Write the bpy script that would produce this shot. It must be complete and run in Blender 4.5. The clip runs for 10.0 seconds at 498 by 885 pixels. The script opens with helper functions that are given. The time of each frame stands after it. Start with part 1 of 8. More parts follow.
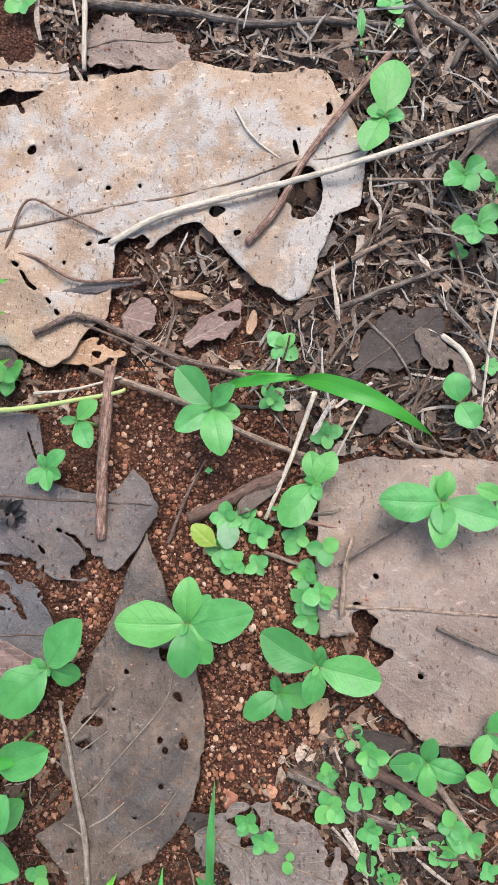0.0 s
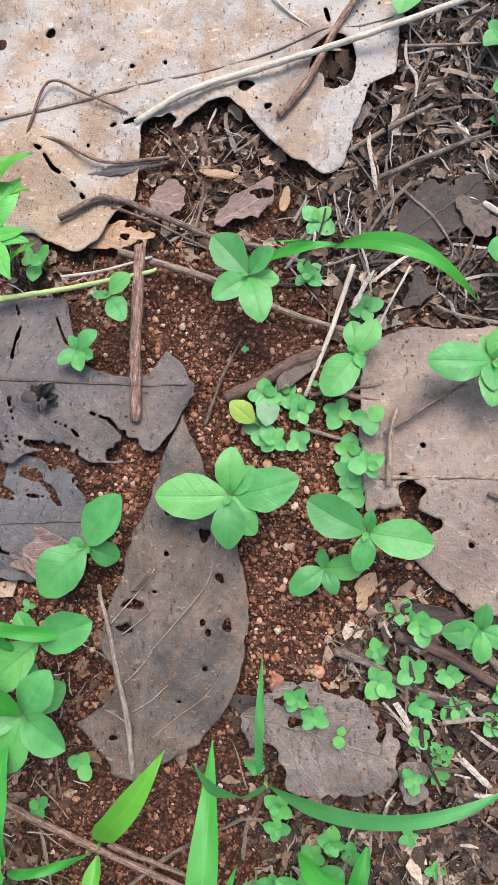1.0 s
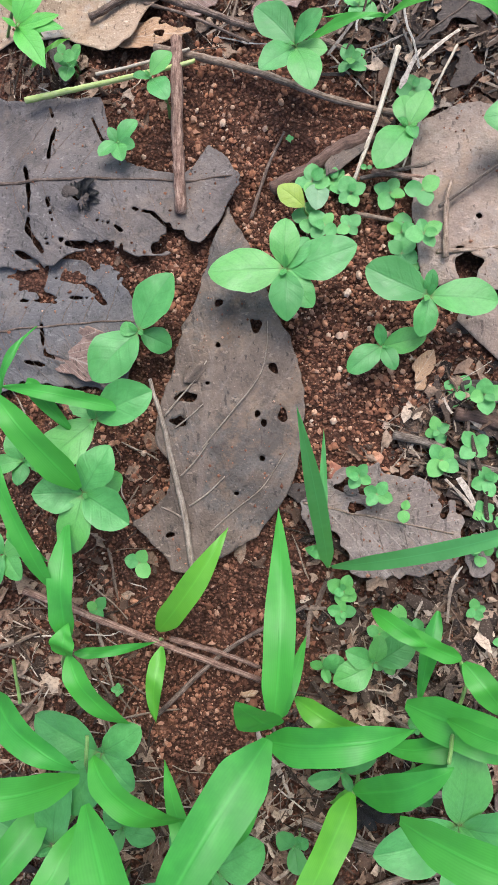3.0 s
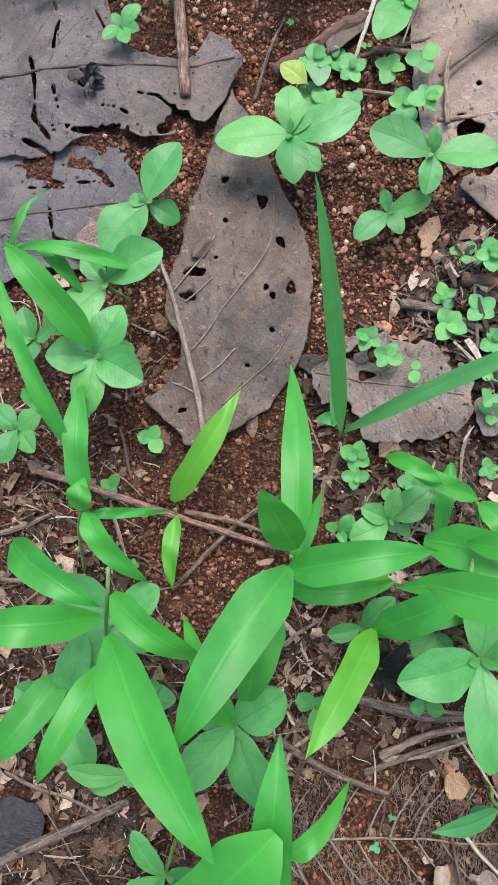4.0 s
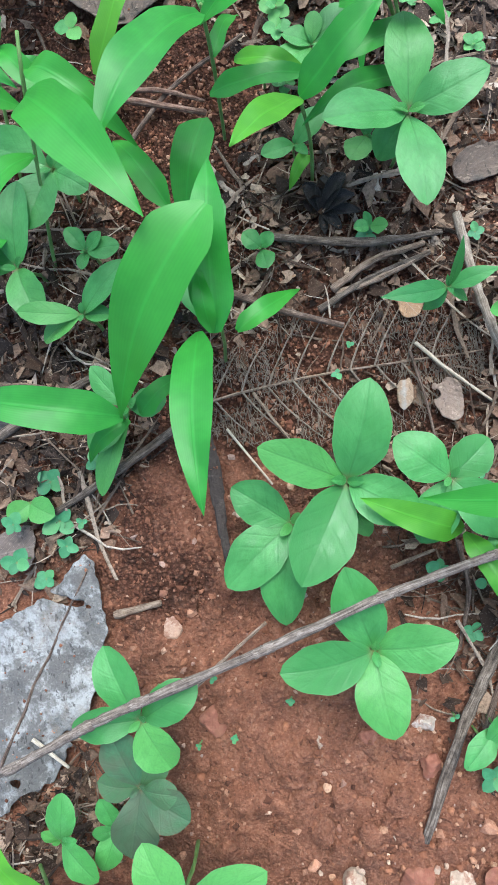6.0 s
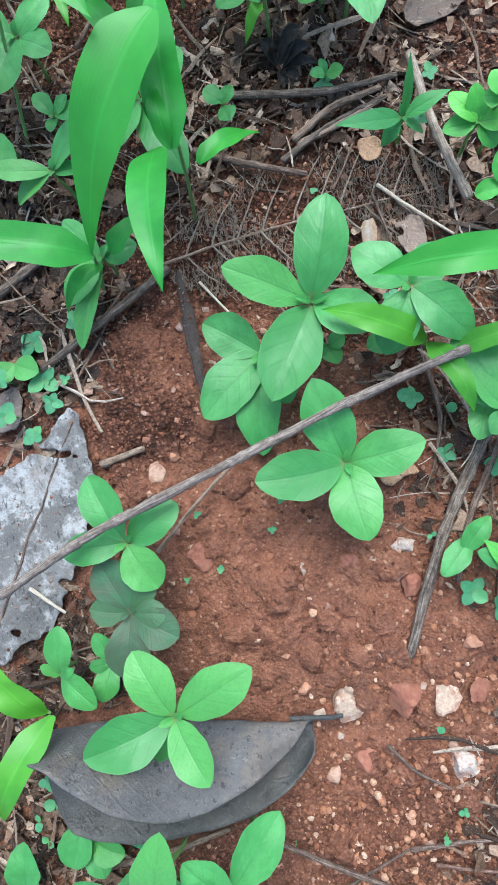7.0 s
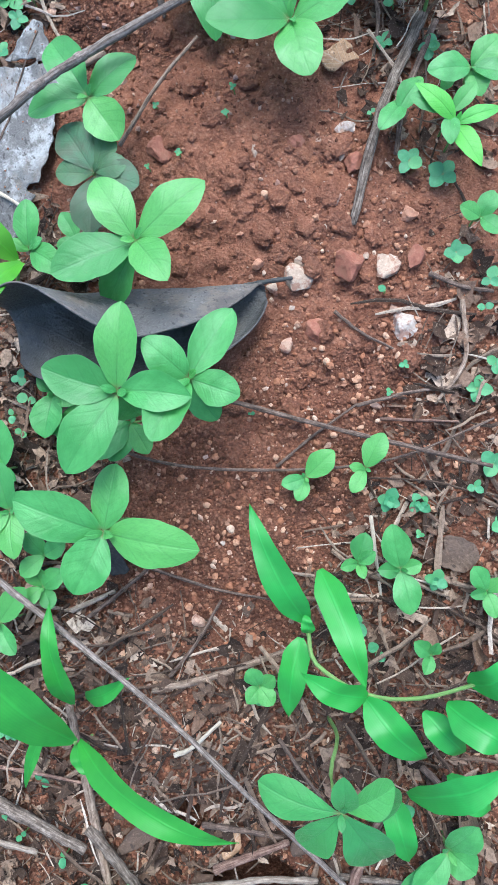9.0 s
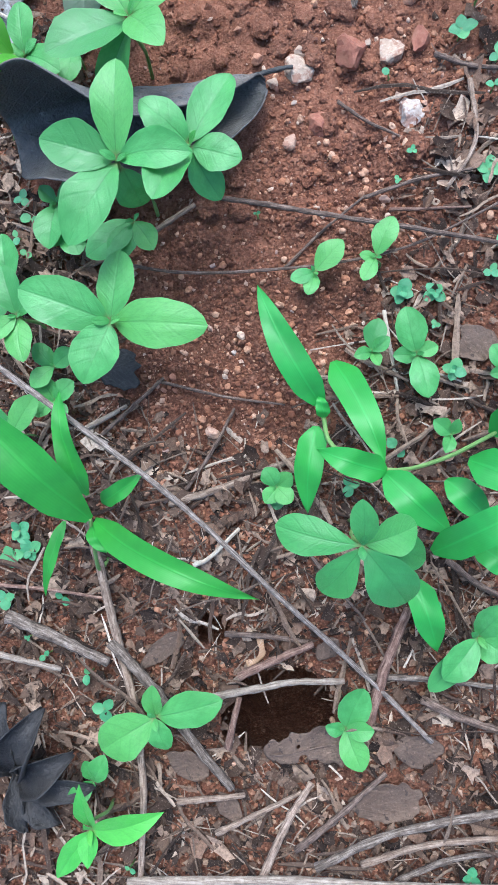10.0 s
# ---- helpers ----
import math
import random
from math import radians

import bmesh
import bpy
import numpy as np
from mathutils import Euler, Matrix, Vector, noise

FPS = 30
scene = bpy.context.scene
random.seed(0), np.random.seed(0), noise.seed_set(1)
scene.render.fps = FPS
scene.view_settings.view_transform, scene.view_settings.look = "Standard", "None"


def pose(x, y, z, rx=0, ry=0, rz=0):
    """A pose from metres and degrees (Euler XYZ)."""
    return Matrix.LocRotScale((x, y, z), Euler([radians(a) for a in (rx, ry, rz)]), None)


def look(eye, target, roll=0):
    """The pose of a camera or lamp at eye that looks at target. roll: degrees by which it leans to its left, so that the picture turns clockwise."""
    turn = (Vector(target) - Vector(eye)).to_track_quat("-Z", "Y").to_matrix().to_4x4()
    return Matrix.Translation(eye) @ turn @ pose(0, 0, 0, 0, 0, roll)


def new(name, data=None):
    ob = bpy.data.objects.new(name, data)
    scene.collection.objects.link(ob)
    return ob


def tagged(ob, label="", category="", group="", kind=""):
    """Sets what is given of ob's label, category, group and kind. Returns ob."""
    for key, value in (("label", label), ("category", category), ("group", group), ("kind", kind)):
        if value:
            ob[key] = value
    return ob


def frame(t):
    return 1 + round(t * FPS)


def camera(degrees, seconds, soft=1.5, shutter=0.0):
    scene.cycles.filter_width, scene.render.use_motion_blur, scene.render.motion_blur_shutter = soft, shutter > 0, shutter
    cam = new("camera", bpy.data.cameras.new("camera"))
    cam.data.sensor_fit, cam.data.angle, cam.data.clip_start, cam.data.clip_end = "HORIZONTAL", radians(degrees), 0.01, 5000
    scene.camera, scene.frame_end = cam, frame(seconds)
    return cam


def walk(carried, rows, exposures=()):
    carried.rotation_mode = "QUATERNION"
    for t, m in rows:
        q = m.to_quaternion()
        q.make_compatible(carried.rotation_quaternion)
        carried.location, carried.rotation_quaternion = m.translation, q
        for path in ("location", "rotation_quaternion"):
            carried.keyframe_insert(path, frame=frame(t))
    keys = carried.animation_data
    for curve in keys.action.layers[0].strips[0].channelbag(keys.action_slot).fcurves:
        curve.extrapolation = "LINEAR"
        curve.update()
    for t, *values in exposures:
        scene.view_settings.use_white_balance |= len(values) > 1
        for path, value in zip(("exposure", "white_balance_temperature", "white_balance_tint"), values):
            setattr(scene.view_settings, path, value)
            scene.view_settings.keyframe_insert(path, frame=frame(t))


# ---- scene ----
cam = camera(44.0, 10.0, soft=1.3)
PATH = [
    (0, pose(0.0000, 0.0000, 0.4100, 6.87, 6.70, 0.56)),
    (0.5, pose(-0.0155, -0.0371, 0.3963, 6.07, 7.35, 0.14)),
    (1, pose(-0.0271, -0.0725, 0.3924, 5.92, 6.87, -0.66)),
    (1.5, pose(-0.0407, -0.0955, 0.3875, 5.51, 6.50, -1.23)),
    (2, pose(-0.0441, -0.1244, 0.3870, 5.02, 6.21, -1.97)),
    (2.5, pose(-0.0571, -0.1544, 0.3869, 4.82, 5.95, -2.06)),
    (2.7, pose(-0.0646, -0.1682, 0.3832, 4.36, 6.25, -2.31)),
    (3.8, pose(-0.0811, -0.2630, 0.3743, 5.06, 6.15, -3.61)),
    (4, pose(-0.0863, -0.2791, 0.3739, 5.45, 5.90, -4.11)),
    (4.5, pose(-0.0799, -0.3400, 0.3678, 4.74, 6.19, -6.62)),
    (5, pose(-0.0808, -0.3925, 0.3633, 3.98, 5.48, -7.75)),
    (5.5, pose(-0.0747, -0.4553, 0.3627, 3.62, 5.48, -9.33)),
    (6, pose(-0.0910, -0.5286, 0.3511, 2.72, 6.02, -11.28)),
    (6.2, pose(-0.0876, -0.5538, 0.3552, 3.23, 6.62, -12.52)),
    (7.3, pose(-0.0921, -0.6488, 0.3581, 2.04, 7.29, -14.45)),
    (7.5, pose(-0.0991, -0.6734, 0.3627, 2.88, 6.65, -13.94)),
    (8, pose(-0.1017, -0.7427, 0.3678, 2.32, 5.47, -13.41)),
    (8.5, pose(-0.1161, -0.8066, 0.3729, 2.47, 5.41, -13.76)),
    (9, pose(-0.1375, -0.8615, 0.3749, 1.76, 5.27, -15.35)),
    (9.5, pose(-0.1573, -0.9347, 0.3636, 1.17, 6.40, -16.78)),
    (10, pose(-0.1662, -0.9736, 0.3639, 1.03, 7.20, -17.76)),
]

walk(cam, PATH, exposures=((0, 0.99, 6100, 12), (2.5, 1.02, 6050, 11), (5, 1.05, 5950, 8), (6, 1.10, 5650, 4), (8, 1.16, 5450, 4), (10, 1.20, 5250, 8)))

# a bright overcast day: sky and one very soft sun
world = bpy.data.worlds.new("sky")
scene.world = world
world.use_nodes = True
sky = world.node_tree.nodes.new("ShaderNodeTexSky")
sky.sky_type = "NISHITA"
sky.sun_disc = False
sky.sun_elevation, sky.sun_rotation = radians(62), radians(20)
sky.air_density, sky.dust_density, sky.ozone_density = 1.0, 4.0, 1.0
background = world.node_tree.nodes["Background"]
background.inputs["Strength"].default_value = 0.15
world.node_tree.links.new(sky.outputs[0], background.inputs["Color"])
sun = new("sun", bpy.data.lights.new("sun", "SUN"))
sun.data.energy, sun.data.angle, sun.data.color = 1.5, radians(32), (1, .97, .92)
sun.matrix_world = look((0.35, 0.95, 1.9), (0, 0, 0))

# ---------------------------------------------------------------- noise and ground height
def lattice(ix, iy, seed):
    h = (ix * 374761393 + iy * 668265263 + seed * 974634777) & 0x7FFFFFFF
    h = ((h ^ (h >> 13)) * 1274126177) & 0x7FFFFFFF
    return ((h ^ (h >> 16)) & 0xFFFF) / 65535.0


def wave(x, y, size, seed):
    """Smooth value noise, -1 to 1, with lumps of about that size."""
    x, y = np.asarray(x, float) / size, np.asarray(y, float) / size
    ix, iy = np.floor(x).astype(np.int64), np.floor(y).astype(np.int64)
    fx, fy = x - ix, y - iy
    fx, fy = fx * fx * (3 - 2 * fx), fy * fy * (3 - 2 * fy)
    a, b = lattice(ix, iy, seed), lattice(ix + 1, iy, seed)
    c, d = lattice(ix, iy + 1, seed), lattice(ix + 1, iy + 1, seed)
    return 2 * ((a * (1 - fx) + b * fx) * (1 - fy) + (c * (1 - fx) + d * fx) * fy) - 1


MOUNDS = [(-0.12, -0.69, 0.017, 0.085), (-0.21, -0.56, 0.01, 0.07), (-0.2, -0.04, 0.012, 0.08), (0.03, -0.05, 0.01, 0.07)]
BURROWS = [(-0.2423, -1.1136, 0.030, 0.023, 0.19), (-0.2652, -1.0542, 0.009, 0.008, 0.04)]


def lie(x, y):
    """The lie of the land, without its roughness."""
    h = -0.011 + 0 * np.asarray(x, float)
    for a, b, c, s in MOUNDS:
        h = h + c * np.exp(-((x - a) ** 2 + (y - b) ** 2) / (2 * s * s))
    return h


def soil_height(x, y):
    h = lie(x, y) + 0.0028 * wave(x, y, .045, 1) + 0.0030 * wave(x, y, .017, 2) + 0.0021 * wave(x, y, .0075, 3) + 0.0009 * wave(x, y, .0045, 5)
    for a, b, rx, ry, deep in BURROWS:
        q = ((x - a) / rx) ** 2 + ((y - b) / ry) ** 2 + .25 * wave(x, y, .01, 4)
        h = h - deep / (1 + np.exp(np.clip((q - 1) * 11, -30, 30)))
    return h


# ---------------------------------------------------------------- materials
def material(name, rough=.8, specular=.3):
    m = bpy.data.materials.new(name)
    m.use_nodes = True
    shader = m.node_tree.nodes["Principled BSDF"]
    shader.inputs["Roughness"].default_value = rough
    shader.inputs["Specular IOR Level"].default_value = specular
    return m, m.node_tree, shader


def link(nt, a, b):
    nt.links.new(a, b)


def put(nt, socket, v):
    if isinstance(v, bpy.types.NodeSocket):
        nt.links.new(v, socket)
    elif isinstance(v, (tuple, list)):
        socket.default_value = (*v, 1) if len(v) == 3 and len(socket.default_value) == 4 else v
    else:
        socket.default_value = v


def coords(nt, which="Object"):
    return nt.nodes.new("ShaderNodeTexCoord").outputs[which]


def stretch(nt, vec, scale):
    n = nt.nodes.new("ShaderNodeMapping")
    put(nt, n.inputs["Vector"], vec)
    n.inputs["Scale"].default_value = scale
    return n.outputs[0]


def noise_at(nt, vec, scale, detail=5, rough=.6, warp=0.0):
    n = nt.nodes.new("ShaderNodeTexNoise")
    put(nt, n.inputs["Vector"], vec)
    n.inputs["Scale"].default_value, n.inputs["Detail"].default_value = scale, detail
    n.inputs["Roughness"].default_value, n.inputs["Distortion"].default_value = rough, warp
    return n.outputs["Fac"]


def cells_at(nt, vec, scale, feature="F1", out="Distance"):
    n = nt.nodes.new("ShaderNodeTexVoronoi")
    n.feature = feature
    put(nt, n.inputs["Vector"], vec)
    n.inputs["Scale"].default_value = scale
    return n.outputs[out]


def sums(nt, op, a, b=0.0, c=0.0):
    n = nt.nodes.new("ShaderNodeMath")
    n.operation = op
    put(nt, n.inputs[0], a)
    put(nt, n.inputs[1], b)
    put(nt, n.inputs[2], c)
    return n.outputs[0]


def between(nt, v, lo, hi, a=0.0, b=1.0):
    n = nt.nodes.new("ShaderNodeMapRange")
    n.interpolation_type = "SMOOTHSTEP"
    put(nt, n.inputs["Value"], v)
    n.inputs["From Min"].default_value, n.inputs["From Max"].default_value = lo, hi
    n.inputs["To Min"].default_value, n.inputs["To Max"].default_value = a, b
    return n.outputs[0]


def blend(nt, fac, a, b, how="MIX"):
    n = nt.nodes.new("ShaderNodeMix")
    n.data_type, n.blend_type = "RGBA", how
    put(nt, n.inputs[0], fac)
    put(nt, n.inputs[6], a)
    put(nt, n.inputs[7], b)
    return n.outputs[2]


def ramp(nt, fac, stops):
    n = nt.nodes.new("ShaderNodeValToRGB")
    put(nt, n.inputs[0], fac)
    e = n.color_ramp.elements
    while len(e) < len(stops):
        e.new(.5)
    for k, (p, c) in enumerate(stops):
        e[k].position, e[k].color = p, (*c, 1)
    return n.outputs[0]


def relief(nt, shader, height, strength=.5, distance=.001):
    n = nt.nodes.new("ShaderNodeBump")
    n.inputs["Strength"].default_value, n.inputs["Distance"].default_value = strength, distance
    put(nt, n.inputs["Height"], height)
    link(nt, n.outputs[0], shader.inputs["Normal"])


def split(nt, vec):
    n = nt.nodes.new("ShaderNodeSeparateXYZ")
    put(nt, n.inputs[0], vec)
    return n.outputs[0], n.outputs[1]


def chance(nt):
    return nt.nodes.new("ShaderNodeObjectInfo").outputs["Random"]


def island(nt):
    return nt.nodes.new("ShaderNodeNewGeometry").outputs["Random Per Island"]


def veins(nt, pairs, slant, thin):
    """Midrib and side veins drawn from a leaf's own coordinates: u along it, v across."""
    u, v = split(nt, coords(nt, "UV"))
    off = sums(nt, "ABSOLUTE", sums(nt, "SUBTRACT", v, .5))
    rib = between(nt, off, .006, .03 * thin + .012, 1, 0)
    saw = sums(nt, "PINGPONG", sums(nt, "MULTIPLY", sums(nt, "SUBTRACT", u, sums(nt, "MULTIPLY", off, slant)), pairs), .5)
    side = between(nt, saw, .0, .16 * thin, 1, 0)
    return rib, side, u, v, off


def soil_material():
    m, nt, s = material("red_laterite_soil", .95, .15)
    at = nt.nodes.new("ShaderNodeNewGeometry").outputs["Position"]
    big, mid, fine = noise_at(nt, at, 14, 4), noise_at(nt, at, 90, 6, .7), noise_at(nt, at, 900, 4, .7)
    c = ramp(nt, mid, [(.28, (.075, .030, .017)), (.45, (.215, .084, .045)), (.58, (.32, .133, .073)), (.76, (.44, .225, .14))])
    c = blend(nt, between(nt, big, .50, .66, 0, .40), c, (.085, .042, .026))
    # crumbly and dark at one end of the strip, smooth lighter clay at the other
    east, north = split(nt, at)
    wander = between(nt, sums(nt, "ABSOLUTE", east), .6, 1.6, 0, 5.0)
    north = sums(nt, "ADD", north, sums(nt, "MULTIPLY", sums(nt, "SUBTRACT", noise_at(nt, at, 1.3, 6, .6), .5), wander))
    crumbly = between(nt, sums(nt, "ADD", north, sums(nt, "MULTIPLY", sums(nt, "SUBTRACT", noise_at(nt, at, 11, 4), .5), .5)), -.61, -.47)
    south = between(nt, sums(nt, "ADD", north, sums(nt, "MULTIPLY", sums(nt, "SUBTRACT", noise_at(nt, at, 12, 4), .5), .3)), -.86, -.74, .42, 0)
    crumbly = sums(nt, "MAXIMUM", crumbly, south)
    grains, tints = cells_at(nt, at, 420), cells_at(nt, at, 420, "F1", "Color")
    tiny, tiny_tints = cells_at(nt, at, 1100), cells_at(nt, at, 1100, "F1", "Color")
    pick, _ = split(nt, tints)
    pick_tiny, _ = split(nt, tiny_tints)
    c = blend(nt, between(nt, crumbly, 0, 1, .14, .55), c, ramp(nt, pick, [(0, (.055, .024, .015)), (.5, (.19, .078, .044)), (.85, (.31, .15, .09)), (1, (.42, .26, .18))]))
    c = blend(nt, between(nt, crumbly, 0, 1, .22, .35), c, ramp(nt, pick_tiny, [(0, (.06, .026, .017)), (.6, (.25, .11, .065)), (1, (.48, .29, .20))]))
    # shade in the gaps between grains, painted as a dark colour around each cell
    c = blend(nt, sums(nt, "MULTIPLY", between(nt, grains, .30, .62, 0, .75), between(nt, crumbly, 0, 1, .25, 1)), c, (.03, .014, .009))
    c = blend(nt, between(nt, crumbly, 0, 1, .11, 0), c, (.43, .205, .125))
    # dark topsoil at the crumbly end, with crevice shade painted into its pores
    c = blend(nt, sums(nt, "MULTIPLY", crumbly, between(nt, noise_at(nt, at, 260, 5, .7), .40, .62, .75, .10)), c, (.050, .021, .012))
    c = blend(nt, between(nt, noise_at(nt, at, 48, 6, .7, .4), .56, .68, 0, .5), c, (.13, .058, .036))
    c = blend(nt, between(nt, noise_at(nt, at, 34, 5, .65, .3), .58, .70, 0, .3), c, (.36, .16, .08))
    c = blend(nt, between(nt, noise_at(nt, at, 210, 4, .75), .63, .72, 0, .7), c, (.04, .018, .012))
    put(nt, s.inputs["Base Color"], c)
    grain_h = sums(nt, "MULTIPLY", sums(nt, "ADD", grains, sums(nt, "MULTIPLY", tiny, .4)), between(nt, crumbly, 0, 1, .30, 1))
    lumps = sums(nt, "ADD", sums(nt, "MULTIPLY", noise_at(nt, at, 46, 5, .6, .3), between(nt, crumbly, 0, 1, 2.6, .6)), sums(nt, "MULTIPLY", mid, 1.1))
    h = sums(nt, "ADD", lumps, sums(nt, "SUBTRACT", sums(nt, "MULTIPLY", fine, .4), grain_h))
    relief(nt, s, h, 1.0, .004)
    return m


def crumb_material(name, stops, rough=.9):
    m, nt, s = material(name, rough, .2)
    c = ramp(nt, island(nt), stops)
    c = blend(nt, between(nt, noise_at(nt, coords(nt), 700, 4), .4, .7, 0, .5), c, (.16, .07, .04))
    put(nt, s.inputs["Base Color"], c)
    relief(nt, s, noise_at(nt, coords(nt), 1500, 3), .5, .0006)
    return m


def green_material(name, base, dark, rib_colour, gloss=.40, glow=.20, pairs=5.0, slant=.55, veined=.09):
    m, nt, s = material(name, gloss, .48)
    s.inputs["Sheen Weight"].default_value, s.inputs["Sheen Roughness"].default_value = .05, .5
    rib, side, u, v, off = veins(nt, pairs, slant, 1.0)
    r = chance(nt)
    own = nt.nodes.new("ShaderNodeVectorMath")
    own.operation = "ADD"
    put(nt, own.inputs[0], coords(nt, "UV"))
    link(nt, r, own.inputs[1])
    at = own.outputs[0]
    c = blend(nt, between(nt, noise_at(nt, at, 2.6, 4), .32, .68), base, dark)
    c = blend(nt, between(nt, r, .45, 1, 0, .75), c, tuple(a * b for a, b in zip(base, (1.30, 1.08, .85))))
    c = blend(nt, between(nt, r, .30, 0, 0, .6), c, tuple(a * .74 for a in dark))
    c = blend(nt, between(nt, noise_at(nt, at, 22, 5, .7), .42, .66, 0, .30), c, tuple(a * .78 for a in dark))
    c = blend(nt, sums(nt, "MULTIPLY", side, veined), c, tuple(a * .62 for a in dark))
    c = blend(nt, sums(nt, "MULTIPLY", rib, between(nt, u, .10, .65, 5.0 * veined, .6 * veined)), c, tuple(a * .55 for a in dark))
    c = blend(nt, between(nt, u, .0, .11, .75, 0), c, (.20, .15, .06))
    c = blend(nt, between(nt, off, .465, .50, 0, .22), c, rib_colour)
    c = blend(nt, between(nt, noise_at(nt, at, 44, 2), .72, .78, 0, .6), c, (.26, .22, .09))
    put(nt, s.inputs["Base Color"], c)
    put(nt, s.inputs["Roughness"], between(nt, noise_at(nt, at, 7, 4), .35, .65, gloss - .07, gloss + .10))
    h = sums(nt, "SUBTRACT", sums(nt, "MULTIPLY", noise_at(nt, at, 48, 4), .5), sums(nt, "ADD", sums(nt, "MULTIPLY", side, 2.4 * veined), sums(nt, "MULTIPLY", rib, 5.0 * veined)))
    relief(nt, s, h, .45, .0007)
    through_leaf = nt.nodes.new("ShaderNodeBsdfTranslucent")
    put(nt, through_leaf.inputs["Color"], blend(nt, .5, c, (.16, .44, .04)))
    both = nt.nodes.new("ShaderNodeMixShader")
    both.inputs[0].default_value = glow
    link(nt, s.outputs[0], both.inputs[1])
    link(nt, through_leaf.outputs[0], both.inputs[2])
    link(nt, both.outputs[0], nt.nodes["Material Output"].inputs["Surface"])
    return m


def blade_material(name, base, dark, gloss=.44, glow=.24):
    m, nt, s = material(name, gloss, .42)
    u, v = split(nt, coords(nt, "UV"))
    off = sums(nt, "ABSOLUTE", sums(nt, "SUBTRACT", v, .5))
    lines = sums(nt, "PINGPONG", sums(nt, "MULTIPLY", v, 17.0), .5)
    rib = between(nt, off, .01, .05, 1, 0)
    r = chance(nt)
    c = blend(nt, between(nt, noise_at(nt, coords(nt), 60, 5), .35, .65), base, dark)
    c = blend(nt, sums(nt, "MULTIPLY", r, .6), c, tuple(a * b for a, b in zip(base, (1.35, 1.1, .75))))
    c = blend(nt, between(nt, lines, .1, .4, .09, 0), c, tuple(a * .6 for a in dark))
    c = blend(nt, sums(nt, "MULTIPLY", rib, .3), c, tuple(min(.6, a * 1.4) for a in base))
    put(nt, s.inputs["Base Color"], c)
    relief(nt, s, sums(nt, "SUBTRACT", sums(nt, "MULTIPLY", lines, .25), rib), .2, .0005)
    through_leaf = nt.nodes.new("ShaderNodeBsdfTranslucent")
    put(nt, through_leaf.inputs["Color"], blend(nt, .5, c, (.14, .42, .03)))
    both = nt.nodes.new("ShaderNodeMixShader")
    both.inputs[0].default_value = glow
    link(nt, s.outputs[0], both.inputs[1])
    link(nt, through_leaf.outputs[0], both.inputs[2])
    link(nt, both.outputs[0], nt.nodes["Material Output"].inputs["Surface"])
    return m


def dry_material(name, low, mid, high, spot, patch=(.5, .5, .5), patchy=.0, pairs=7.0, vein=(.5, .45, .38), vein_on=.25, rough=.82, gloss=.32, pscale=17.0, by_rib=0.0):
    m, nt, s = material(name, rough, gloss)
    rib, side, u, v, off = veins(nt, pairs, 1.1, .55)
    at = coords(nt)
    a, b = noise_at(nt, at, 26, 6, .65), noise_at(nt, at, 260, 5, .7)
    c = ramp(nt, sums(nt, "ADD", sums(nt, "MULTIPLY", a, .62), sums(nt, "MULTIPLY", b, .38)), [(.3, low), (.5, mid), (.68, high)])
    c = blend(nt, sums(nt, "MULTIPLY", between(nt, sums(nt, "ADD", noise_at(nt, at, pscale, 9, .72, .2), sums(nt, "MULTIPLY", sums(nt, "SUBTRACT", .30, off), by_rib)), .47, .57), patchy), c, patch)
    c = blend(nt, between(nt, b, .58, .70, 0, .65), c, spot)
    dots = sums(nt, "MULTIPLY", between(nt, cells_at(nt, at, 230), .04, .24, .6, 0), between(nt, noise_at(nt, at, 70, 5, .7), .53, .60))
    c = blend(nt, dots, c, tuple(k * .6 for k in spot))
    c = blend(nt, between(nt, noise_at(nt, at, 620, 3, .8), .57, .70, 0, .5), c, tuple(min(.7, k * 1.45) for k in high))
    c = blend(nt, between(nt, noise_at(nt, at, 75, 7, .75), .57, .66, 0, .6), c, tuple(.5 * (j + k) for j, k in zip(low, spot)))
    c = blend(nt, between(nt, noise_at(nt, stretch(nt, at, (1, .45, 1)), 330, 3, .6), .61, .66, 0, .75), c, tuple(k * .55 for k in low))
    c = blend(nt, between(nt, noise_at(nt, stretch(nt, at, (.5, 1, 1)), 210, 4, .65), .62, .67, 0, .55), c, tuple(min(.75, k * 1.4) for k in high))
    c = blend(nt, between(nt, noise_at(nt, at, 44, 9, .78, .3), .575, .60, 0, .45), c, tuple(k * .75 for k in mid))
    c = blend(nt, sums(nt, "MULTIPLY", side, vein_on), c, vein)
    c = blend(nt, sums(nt, "MULTIPLY", rib, vein_on), c, vein)
    c = blend(nt, between(nt, noise_at(nt, at, 16, 8, .7, .15), .52, .61, 0, .6), c, low)
    c = blend(nt, between(nt, noise_at(nt, at, 28, 8, .72, .15), .54, .64, 0, .35), c, tuple(k * f for k, f in zip(high, (1.05, .88, .70))))
    put(nt, s.inputs["Base Color"], c)
    put(nt, s.inputs["Roughness"], between(nt, sums(nt, "ADD", sums(nt, "MULTIPLY", noise_at(nt, at, 31, 5), .6), sums(nt, "MULTIPLY", b, .4)), .4, .62, rough - .20, rough))
    web = cells_at(nt, at, 420, "DISTANCE_TO_EDGE")
    h = sums(nt, "ADD", sums(nt, "MULTIPLY", b, .8), sums(nt, "ADD", sums(nt, "MULTIPLY", web, .6), sums(nt, "MULTIPLY", side, .18)))
    relief(nt, s, h, .8, .0012)
    return m


